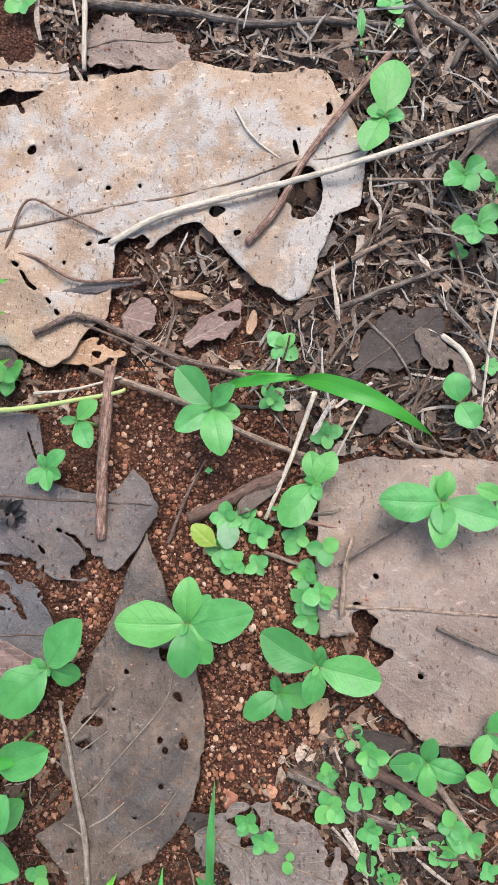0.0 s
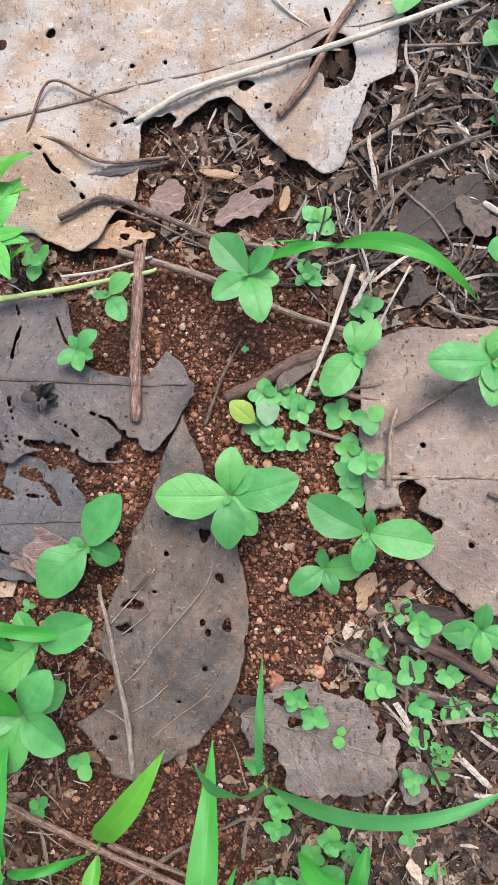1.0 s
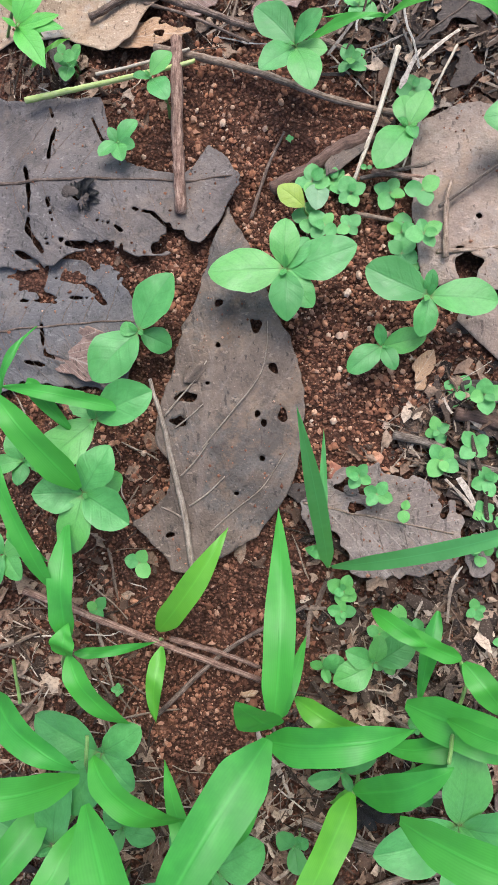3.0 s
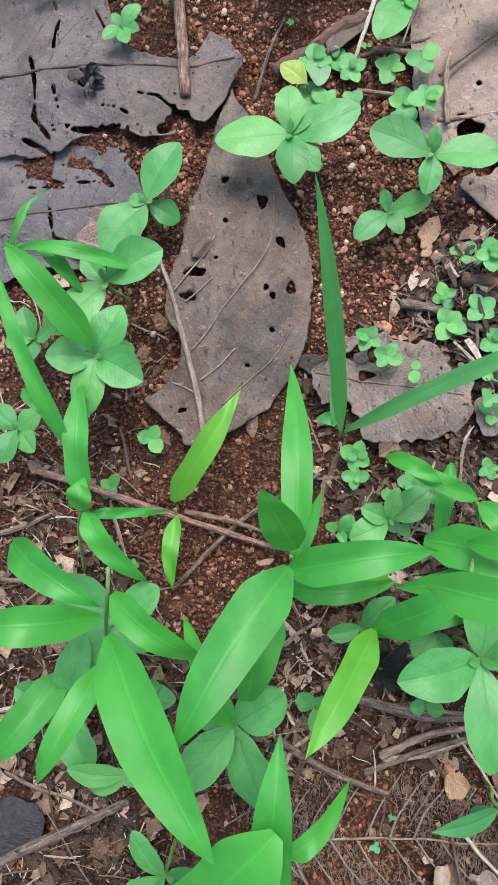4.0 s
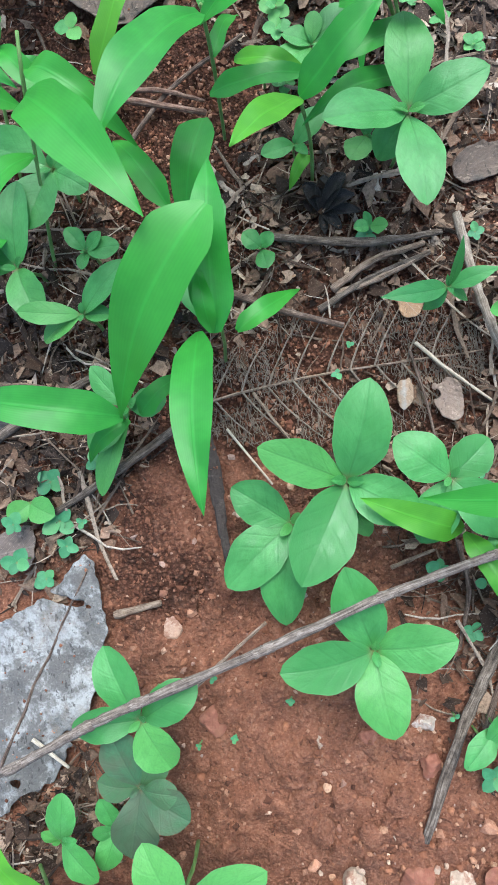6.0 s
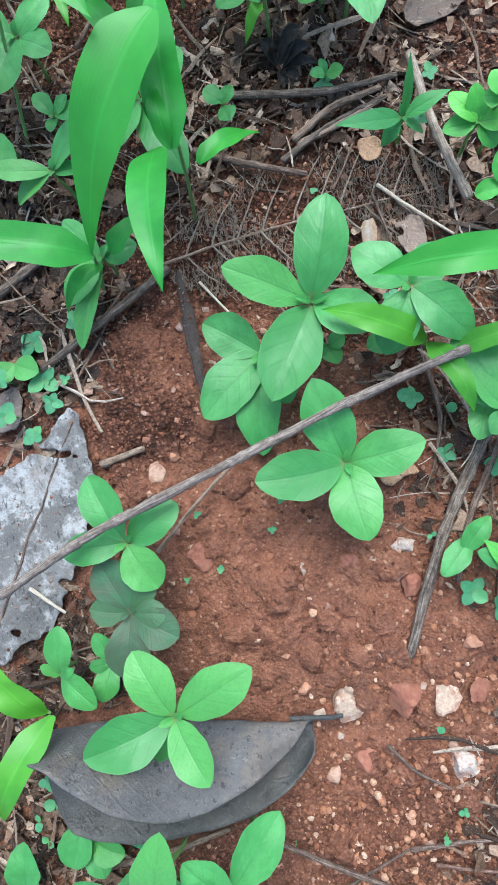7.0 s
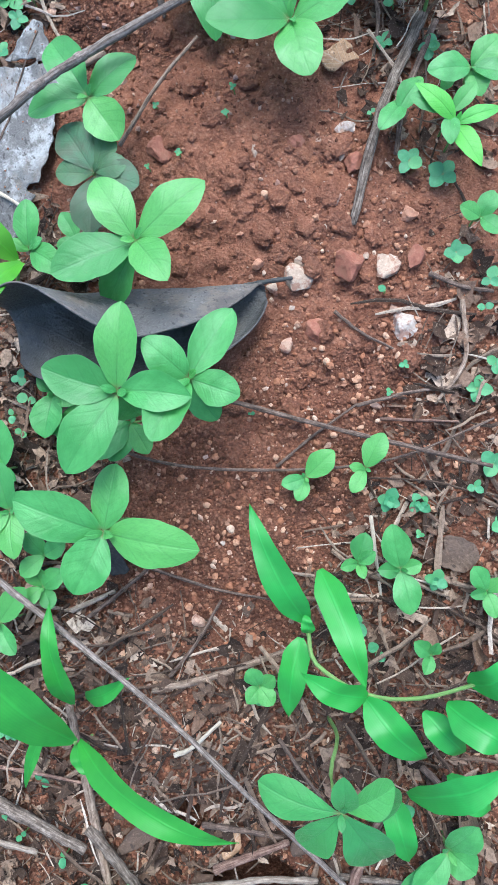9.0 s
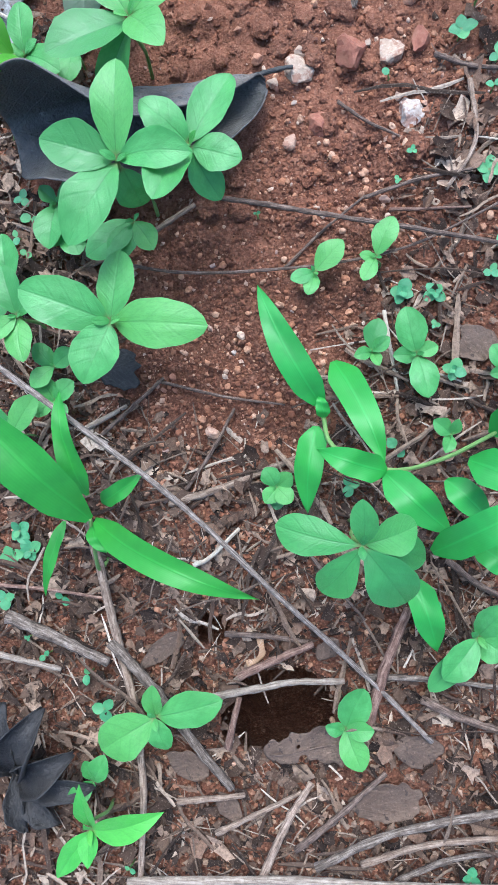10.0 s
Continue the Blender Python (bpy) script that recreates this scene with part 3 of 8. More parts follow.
D_PALE, D_TAN, D_GREY = ("large_dry_leaf", "dry leaf"), ("large_dry_leaf", "dry leaf"), ("grey_dry_leaf", "dry leaf")
D_HOLED, D_ASH, D_FRAG = ("brown_dry_leaf", "dry leaf"), ("ash_grey_leaf", "dry leaf"), ("leaf_fragment", "leaf fragment")
PAINTS = {"P_pale": P_pale, "P_tan": P_tan, "P_brown": P_brown, "P_grey": P_grey, "P_greybrown": P_greybrown, "P_slate": P_slate, "P_red": P_red,
          "P_orange": P_orange, "P_dark": P_dark, "P_umber": P_umber, "P_charcoal": P_charcoal, "P_ash": P_ash}


def curled_leaf(base, tip, width):
    """A thick dark leaf: one half lies cupped on the soil, the other is folded up and leans over it."""
    a, b = np.array(base), np.array(tip)
    length = float(np.hypot(*(b - a)[:2]))
    ex = np.array([(b - a)[0], (b - a)[1]]) / length
    ey = np.array([-ex[1], ex[0]])
    nu, nv = 71, 49
    rad = .0045
    verts, uv = [], []
    for i in range(nu):
        s = i / (nu - 1)
        flat_half = width * max(.02, math.sin(math.pi * min(1, s * .93 + .06))) ** .5 * (1 - .22 * s)
        flap = (1.06 - .2 * s) * width * max(.01, math.sin(math.pi * min(1, s * .95 + .05))) ** .6
        k = min(1, max(0, (s - .12) / .45))
        lean = radians(84 + 46 * k * k * (3 - 2 * k))
        for j in range(nv):
            v = 2 * j / (nv - 1) - 1
            if v <= 0:
                y, z = v * flat_half, .0035 + v * v * (.040 * (1 - .70 * s) * min(1, .25 + 5 * s) + .02 * flat_half * math.sin(s * 9))
            else:
                d = v * flap
                th = min(d / rad, lean)
                rest = d - th * rad
                bend = lean + .15 * v
                y = rad * math.sin(th) + rest * math.cos(bend)
                z = .0035 + rad * (1 - math.cos(th)) + rest * math.sin(bend)
            y += .004 * math.sin(s * 4.2 + .4) - .002
            z += .0010 * math.sin(s * 15 + v * 4) + .0005 * math.sin(s * 47 + v * 9)
            p = a[:2] + ex * s * length + ey * y
            verts.append((p[0], p[1], z + float(lie(p[0], p[1])) + .003 + .030 * (1 - s) ** 1.3 * (.55 + .45 * v)))
            uv.append((s, j / (nv - 1)))
    c = .5 * (a + b)
    cz = float(lie(c[0], c[1]))
    leaf = thing("curled_leaf", c[0], c[1], cz, "thick dark grey dead leaf folded over itself", "dry leaf", "dead leaves on the ground")
    me = mesh_of("lamina", shifted(verts, c[0], c[1], cz), sheet(nu, nv), uv)
    me.materials.append(P_inner)
    me.materials.append(P_outer)
    lamina = part("lamina", me, None, leaf)
    thick = lamina.modifiers.new("thickness", "SOLIDIFY")
    thick.thickness, thick.offset, thick.material_offset, thick.material_offset_rim = .0009, -1, 1, 1
    stalk = [b + np.array([*(ex * d), .004 + h]) for d, h in ((-.012, .0), (.0, .001), (.010, .0015), (.017, .0))]
    vv, ff, tt = tube(stalk, .0016, .0012, 8, 3)
    part("leaf_stalk", mesh_of("leaf_stalk", shifted(vv, c[0], c[1], cz), ff, tt), P_inner, leaf)
    every = np.array(verts)
    footprint(every[:, 0], every[:, 1])
    return leaf


def shrivelled_leaves(base, size=1.0, high_up=0.0, label="black shrivelled dead leaf tuft with curled lobes"):
    """A tuft of black curled dead leaves joined at one stalk."""
    x, y = base
    z0 = float(lie(x, y))
    tuft = thing("shrivelled_leaf_tuft", x, y, z0 + high_up, label, "dead leaf", "")
    tuft.scale = (size, size, size)
    lobes = ((62, .058, .024, .030), (28, .050, .022, .024), (92, .050, .026, .020), (2, .056, .020, .016), (-38, .040, .018, .010), (130, .048, .024, .016), (-75, .034, .014, .006))
    for k, (ang, length, width, high) in enumerate(lobes):
        nu, nv = 17, 9
        verts, uv = [], []
        for i in range(nu):
            s = i / (nu - 1)
            half = .5 * width * math.sin(math.pi * (s * .93 + .05)) ** .8
            for j in range(nv):
                v = 2 * j / (nv - 1) - 1
                roll = v * (1.5 + .4 * math.sin(k + s * 3))
                verts.append((s * length, half * math.sin(roll) * .9, .006 + high * math.sin(s * 2.3) + half * (1 - math.cos(roll)) * .9 + .001 * math.sin(s * 20 + v * 5 + k)))
                uv.append((s, j / (nv - 1)))
        ob = part("lobe", mesh_of("lobe", verts, sheet(nu, nv), uv), P_charcoal, tuft)
        ob.rotation_euler = (0, 0, radians(ang - 18))
        thick = ob.modifiers.new("thickness", "SOLIDIFY")
        thick.thickness = .0006
    vv, ff, tt = tube([(0, 0, .006), (.008, -.022, .005), (.012, -.036, .003)], .0016, .001, 6, 2)
    part("leaf_stalk", mesh_of("leaf_stalk", vv, ff, tt), twig_grey, tuft)


def leaf_skeleton(base, tip, wide):
    """The bare veins of a rotted leaf lying flat on the soil: midrib, bowed side veins, and a wavy net between them."""
    a, b = np.array(base), np.array(tip)
    length = float(np.hypot(*(b - a)))
    ex = (b - a) / length
    ey = np.array([-ex[1], ex[0]])
    c = .5 * (a + b)
    cz = float(lie(*c))
    leaf = thing("leaf_skeleton", c[0], c[1], cz, "pale skeleton of fine veins from a rotted leaf", "leaf skeleton")
    rnd = np.random.RandomState(4)

    def at(u, v, h):
        p = a + ex * u * length + ey * v
        return (p[0] - c[0], p[1] - c[1], float(soil_height(p[0], p[1])) - cz + h)

    def half(u):
        return wide * max(0.0, math.sin(math.pi * min(1, max(0, .06 + .90 * u)))) ** .6
    vv, ff, tt = tube([at(u, .003 * math.sin(4 * u), .0042) for u in np.linspace(-.06, 1, 11)], .0010, .0005, 6, 1, .1)
    part("midrib", mesh_of("midrib", vv, ff, tt), twig_tan, leaf)
    for way in (1, -1):
        for k in range(9):
            u0 = .05 + .098 * k + rnd.normal(0, .008)
            reach = half(u0 + .06) * rnd.uniform(.82, 1.0)
            pts = [at(u0 + (.50 * reach * q + .22 * reach * q * q) / length, way * reach * q + .003 * math.sin(4 * u0), .0040 + rnd.uniform(-.0004, .0004)) for q in np.linspace(0, 1, 6)]
            vv, ff, tt = tube(pts, .00068, .00038, 5, k, .1, 1, 3)
            part("side_vein", mesh_of("side_vein", vv, ff, tt), straw_grey, leaf)
    verts, faces, uv = [], [], []
    for k in range(1900):
        u = rnd.uniform(-.02, 1.0)
        v = rnd.uniform(-1, 1) * half(u) * .97
        if wave(np.array([u * length]), np.array([v]), .022, 91)[0] < -.42:
            continue
        turn = math.pi / 2 + rnd.normal(0, .28) if k % 4 else rnd.normal(0, .5)
        ll = rnd.uniform(.004, .013) if k % 4 else rnd.uniform(.002, .006)
        bend, ph = rnd.uniform(.0004, .0012), rnd.uniform(0, 6)
        pts = []
        for q in (-.5, -.17, .17, .5):
            off = bend * math.sin(ph + 7 * q)
            pts.append(at(u + (q * ll * math.cos(turn) + off) / length, v + q * ll * math.sin(turn) + off * .4, .0038 + .0003 * math.sin(ph + 3 * q)))
        r = rnd.uniform(.00014, .00029)
        a1, f1, u1 = tube(pts, r, r * .7, 3, k, .1, 1, 2)
        n = len(verts)
        verts += a1
        uv += u1
        faces += [[i + n for i in q] for q in f1]
    tagged(part("vein_net", mesh_of("vein_net", verts, faces, uv), straw_grey, leaf), "net of fine pale veins", kind="stuff")


# ---------------------------------------------------------------- twigs and straws
TWIGS = [0]


def twig(label, points, r0, r1, mat, flat=1.0, seed=None):
    TWIGS[0] += 1
    k = TWIGS[0] if seed is None else seed
    c = np.mean(np.array(points), 0)
    verts, faces, uv = tube(points, r0, r1, 9, k, .18 if mat not in (straw_pale, stalk_green) else .07, flat, 7)
    straw = mat in (straw_pale, straw_grey, stalk_green)
    ob = new("straw" if straw else "twig", mesh_of("twig", shifted(verts, *c), faces, uv))
    ob.location = c
    ob.data.materials.append(mat)
    if len(points) > 5 and r0 > .002 and not straw:         # swollen knots along the long ones
        for n in range(1, len(points) - 1):
            a, b = np.array(points[n]) - c, np.array(points[n + 1]) - c
            way = (b - a) / (np.linalg.norm(b - a) + 1e-9)
            r = (r0 + (r1 - r0) * n / (len(points) - 1)) * 1.0
            vv, ff, tt = tube([a - way * r * 1.8, a - way * r * .6, a + way * r * .6, a + way * r * 2.2], r * .95, r * .95, 9, k + n, .2, flat, 3)
            vv = [tuple(np.array(v) * 1.0 + (np.array(v) - a) * .14) for v in vv]
            part("knot", mesh_of("knot", vv, ff, tt), mat, ob)
    return tagged(ob, label, "straw" if straw else "twig", "twigs and straws on the ground")


# ---------------------------------------------------------------- seedlings
def unit_leaf(name, droop, fold, widest, sharp, wavy, seed, nu=23, nv=9, notch=0.0):
    """A leaf of length 1 and width 1 along +x, its stalk at the origin."""
    rnd = np.random.RandomState(seed)
    ph = rnd.uniform(0, 6, 3)
    verts, uv = [], []
    for i in range(nu):
        s = i / (nu - 1)
        q = s ** widest
        w = max(0.0, math.sin(math.pi * q)) ** sharp
        w = max(w, .055 if s < .12 else .004)
        for j in range(nv):
            v = 2 * j / (nv - 1) - 1
            y = .5 * w * v * (1 + .03 * math.sin(9 * s + ph[0]))
            x = s - notch * max(0.0, 1 - abs(v) * 3) * (s > .9)
            quilt = .0035 * math.sin((s - abs(v) * .14) * 6 * 2 * math.pi) * (1 - abs(v)) * min(1, abs(v) * 4)
            z = fold * (abs(v) ** 1.5) * w * .42 - droop * s * s + wavy * math.sin(7 * s + ph[1] + (2 if v > 0 else 0)) * abs(v) * w + quilt - .05 * fold * (v * v) * w
            verts.append((x, y, z))
            uv.append((s, .5 + .5 * v))
    return mesh_of(name, verts, sheet(nu, nv), uv)


ROUND = [unit_leaf("leaf", d, f, .90, .62, .03, k + 20, 11, 7) for k, (d, f) in enumerate(((.06, .16), (.12, .10), (.04, .22)))]
# outline of each kind of leaf: where it is widest, how blunt it is, how many pairs of veins furrow it
OUTLINES = {"broad": (1.06, .60, 5), "lance": (.80, .92, 6), "clover": (1.38, .62, 5), "purple": (1.45, .62, 5), "yellow": (1.0, .66, 4), "pale": (.92, .60, 3)}


def leaf_mesh(base, tip, width, kind, seed):
    """One leaf from the top of its stalk to its tip: arched, cupped, furrowed along its veins, with an uneven edge."""
    rnd = np.random.RandomState(seed)
    a, e = np.array(base, float), np.array(tip, float)
    way = e - a
    length = float(np.linalg.norm(way)) + 1e-6
    way = way / length
    side = np.cross((0, 0, 1.0), way)
    side = side / (np.linalg.norm(side) + 1e-9)
    up = np.cross(way, side)
    widest, blunt, pairs = OUTLINES[kind]
    widest, blunt = widest * rnd.uniform(.93, 1.10), blunt * rnd.uniform(.92, 1.1)
    arch, cup, roll = rnd.uniform(.05, .13), rnd.uniform(-.10, .34), rnd.uniform(-.16, .16)
    sway, ph = rnd.uniform(-.035, .035), rnd.uniform(0, 6, 4)
    nu, nv = (27, 11) if length > .02 else (17, 9)
    verts, uv = [], []
    for i in range(nu):
        s = i / (nu - 1)
        q = max(0.0, (s - .035) / .965) ** widest
        w = max(max(0.0, math.sin(math.pi * q)) ** blunt, .075 if s < .10 else .004)
        if kind in ("broad", "yellow") and s > .9:
            w = max(w, .30 * ((1 - s) / .1) ** .6)
        for j in range(nv):
            v = 2 * j / (nv - 1) - 1
            off = abs(v)
            half = .5 * width * w * (1 + .035 * math.sin(8 * s + ph[0] + (1.9 if v > 0 else 0)) + .018 * math.sin(23 * s + ph[1] * (1 if v > 0 else 2)))
            furrow = math.cos((s - off * .20 - .05 * off * off) * pairs * 2 * math.pi) * (1 - off) * min(1, off * 3.5)
            lift = arch * length * 4 * s * (1 - s) + width * w * (cup * off ** 1.6 * .42 + .012 * furrow - .030 * max(0, 1 - off * 5))
            lift += width * w * .045 * math.sin(6.5 * s + ph[2] + (2.2 if v > 0 else 0)) * off
            y = half * v
            p = a + way * (s * length) + side * (y * math.cos(roll) + sway * length * math.sin(math.pi * s)) + up * (lift + y * math.sin(roll))
            verts.append(p)
            uv.append((s, .5 + .5 * v))
    return mesh_of("leaf", verts, sheet(nu, nv), uv)


KINDS = {
    "broad": ("young seedling with broad oval green leaves", "seedling"),
    "purple": ("young plant with wedge-shaped dull bronze-green leaflets", "seedling"),
    "lance": ("small shoot with narrow pointed bright leaves", "shoot"),
    "clover": ("small clover-like plant with rounded leaflets", "clover"),
    "yellow": ("small seedling with one yellow-green leaf", "seedling"),
    "pale": ("small seedling with one bleached leaf", "seedling"),
}
S_BROAD, S_PURPLE, S_LANCE, S_CLOVER, S_TINY, S_YELLOW, S_PALE = "broad", "purple", "lance", "clover", "tiny", "yellow", "pale"
PLANTS = [0]


def stem_part(plant, height, radius, mat):
    v, f, u = tube([(0, 0, -.004), (.06 * height, .03 * height, .35 * height), (-.03 * height, .04 * height, .7 * height), (0, 0, height)], radius, radius * .75, 7, PLANTS[0], .06, 1, 3)
    part("stem", mesh_of("stem", v, f, u), mat, plant)


COUNTS = {1: "one-leaved", 2: "two-leaved", 3: "three-leaved", 4: "four-leaved", 5: "five-leaved"}


def sprout(kind, mat, hub, leaves):
    """A young plant: hub is the top of its stem; leaves are the place of each tip, and the leaf's width."""
    PLANTS[0] += 1
    rnd = np.random.RandomState(PLANTS[0])
    label, category = KINDS[kind]
    words = label.split(" ")
    label = " ".join([words[0], COUNTS.get(len(leaves), "leafy")] + words[1:])
    x, y = hub[0] + rnd.uniform(-.003, .003), hub[1] + rnd.uniform(-.003, .003)
    z = float(lie(x, y))
    name = {"lance": "shoot", "clover": "clover_plant"}.get(kind, "seedling")
    plant = thing(name, x, y, z, label, category, "young plants on the forest floor")
    top = np.array((hub[0] - x, hub[1] - y, hub[2] - z))
    tall = max(.004, top[2])
    v, f, u = tube([(0, 0, -.004), (.05 * tall, .03 * tall, .35 * tall), (top[0] - .03 * tall, top[1] + .02 * tall, .7 * tall), tuple(top)], .0012 if tall > .03 else .0008, .0010 if tall > .03 else .0007, 7, PLANTS[0], .06, 1, 3)
    part("stem", mesh_of("stem", v, f, u), stem_green, plant)
    for k, (tx, ty, tz, width) in enumerate(leaves):
        tip = np.array((tx - x, ty - y, tz - z))
        drop = .0011 * (k % 3) + (.5 * max(0, top[2] - tip[2] - .02))
        base = top - np.array((0, 0, drop))
        part("leaf", leaf_mesh(base, tip, width, kind, PLANTS[0] * 17 + k), mat, plant)
    if len(leaves) >= 3:        # the growing tip
        size = .19 * max(math.hypot(l[0] - hub[0], l[1] - hub[1]) for l in leaves)
        first = math.atan2(leaves[0][1] - hub[1], leaves[0][0] - hub[0])
        for k in range(2):
            a = first + math.pi * (.5 + k) + rnd.uniform(-.3, .3)
            tip = top + np.array((.75 * size * math.cos(a), .75 * size * math.sin(a), .7 * size))
            part("bud_leaf", leaf_mesh(top, tip, .48 * size, kind, PLANTS[0] * 17 + 11 + k), mat, plant)
    return plant


def seedling(kind, mat, at, height, leaves):
    """The same plant from its root, height and the turn, length, width and rise of each leaf."""
    z = float(lie(*at)) + height
    tips = []
    for turn, length, width, rise in leaves:
        tips.append((at[0] + length * math.cos(radians(turn)), at[1] + length * math.sin(radians(turn)), max(z + length * (math.sin(radians(rise + 5)) - .12), float(lie(*at)) + .006), width * (1.22 if kind == "broad" and width < .56 * length else 1.08)))
    return sprout(kind, mat, (at[0], at[1], z), tips)


def rosette(kind, at, height, radius, count):
    PLANTS[0] += 1
    rnd = np.random.RandomState(PLANTS[0] + 900)
    z = float(lie(*at))
    label = {"tiny": "tiny seedling with %s rounded green leaves" % {1: "one", 2: "two", 3: "three", 4: "four"}.get(count, "several"),
             "yellow": "tiny seedling with yellowing leaves", "pale": "tiny seedling with a bleached leaf"}[kind]
    mat = {"tiny": leaf_tiny if at[1] > -.36 else leaf_tiny_cool, "yellow": leaf_yellow, "pale": leaf_pale}[kind]
    if covered(np.array([at[0]]), np.array([at[1]]))[0]:
        height += .014
    plant = thing("tiny_seedling", at[0], at[1], z, label, "seedling", "tiny seedlings")
    stem_part(plant, height, .0006, stem_green)
    first = rnd.uniform(0, 360)
    for k in range(count):
        me = ROUND[int(rnd.randint(len(ROUND)))]
        ob = part("leaf", me, None, plant)
        if not me.materials:
            me.materials.append(mat)
        ob.material_slots[0].link = "OBJECT"
        ob.material_slots[0].material = mat
        inner = k >= 4
        turn = first + (k % 4) * (360 / min(count, 4)) + (45 if inner else 0) + rnd.uniform(-14, 14)
        length = radius * .76 * (rnd.uniform(.5, .7) if inner else rnd.uniform(.8, 1.15))
        ob.location = (0, 0, height + (.0025 if inner else 0))
        ob.rotation_euler = Euler((radians(rnd.uniform(-12, 12)), radians(-(28 if inner else rnd.uniform(2, 18))), radians(turn)), "XYZ")
        ob.scale = (length, length * rnd.uniform(.76, .98), length)
    return plant


# ---------------------------------------------------------------- broad-bladed grass
def blade_mesh(a, e, width, bow, seed, origin):
    rnd = np.random.RandomState(seed)
    a, e = np.array(a), np.array(e)
    mid = .5 * (a + e) + np.array((0, 0, 2 * bow))
    side = np.cross(e - a, (0, 0, 1.0))
    side /= np.linalg.norm(side) + 1e-9
    mid = mid + side * rnd.uniform(-.08, .08) * np.linalg.norm(e - a) * (.15 if width < .0112 else 1)
    tilt = rnd.uniform(-.35, .35)
    nu, nv = 33, 7
    verts, uv = [], []
    for i in range(nu):
        s = i / (nu - 1)
        p = (1 - s) ** 2 * a + 2 * s * (1 - s) * mid + s * s * e
        w = (min(1, s / .17) ** .55 if s < .17 else 1) * (1 - max(0, (s - .40) / .60) ** 1.9) * (1 + .03 * math.sin(11 * s + seed))
        w = max(w, .22 if s < .06 else .01) * width * .80
        roll = tilt * (s - .3)
        for j in range(nv):
            v = 2 * j / (nv - 1) - 1
            lift = .16 * abs(v) * w * (1 - .6 * s) + .0006 * math.sin(13 * s + seed + v * 2) - .03 * width * math.sin(9 * s + seed) * v
            verts.append(p + side * (.5 * w * v * math.cos(roll)) + np.array((0, 0, lift + .5 * w * v * math.sin(roll))) - np.array(origin))
            uv.append((s, .5 + .5 * v))
    return mesh_of("blade", verts, sheet(nu, nv), uv)


def grass_plant(label, mat, root, stem, stem_r, blades):
    PLANTS[0] += 1
    root = (root[0], root[1], float(lie(root[0], root[1])))
    plant = thing("grass_plant", *root, label, "grass", "broad-bladed grasses")
    v, f, u = tube([(root[0], root[1], root[2] - .003)] + list(stem) if len(stem) < 5 else list(stem), stem_r, stem_r * .8, 8, PLANTS[0], .05, 1, 4)
    part("stem", mesh_of("stem", shifted(v, *root), f, u), stem_green, plant)
    for k, (a, e, width, bow, *own) in enumerate(blades):
        part("blade", blade_mesh(a, e, width, bow, PLANTS[0] * 31 + k, root), own[0] if own else mat, plant)
    return plant


# ---------------------------------------------------------------- stones
STONES = [0]


def stone(mat, at, radius, flat):
    STONES[0] += 1
    rnd = np.random.RandomState(STONES[0] + 300)
    bm = bmesh.new()
    bmesh.ops.create_icosphere(bm, subdivisions=3, radius=1)
    cuts = [(Vector(rnd.normal(0, 1, 3)).normalized(), rnd.uniform(.5, .85)) for _ in range(12)]
    sx, sy = rnd.uniform(.8, 1.1), rnd.uniform(.75, 1.05)
    for v in bm.verts:
        p = v.co.copy()
        for n, d in cuts:
            over = p.dot(n) - d
            if over > 0:
                p -= n * over * .97
        p += p * .16 * noise.noise(p * 2.3 + Vector((STONES[0] * 3.1, 0, 0))) + p * .08 * noise.noise(p * 6 + Vector((0, STONES[0], 0)))
        v.co = Vector((p.x * sx, p.y * sy, p.z * flat)) * radius * 1.0
    me = bpy.data.meshes.new("stone")
    bm.to_mesh(me)
    bm.free()
    me.polygons.foreach_set("use_smooth", [False] * len(me.polygons))
    me.materials.append(mat)
    ob = new("stone", me)
    ob.location = (at[0], at[1], float(lie(*at)) + radius * flat * .12)
    ob.rotation_euler = (0, 0, rnd.uniform(0, 6))
    look_of = {P_stone_white: "white quartz-like pebble", P_stone_pale: "pale tan pebble", P_stone_tan: "tan pebble", P_stone_orange: "orange-brown pebble", P_stone_red: "red-brown laterite clod"}[mat]
    return tagged(ob, look_of + " half sunk in red soil", "stone", "pebbles in the soil")


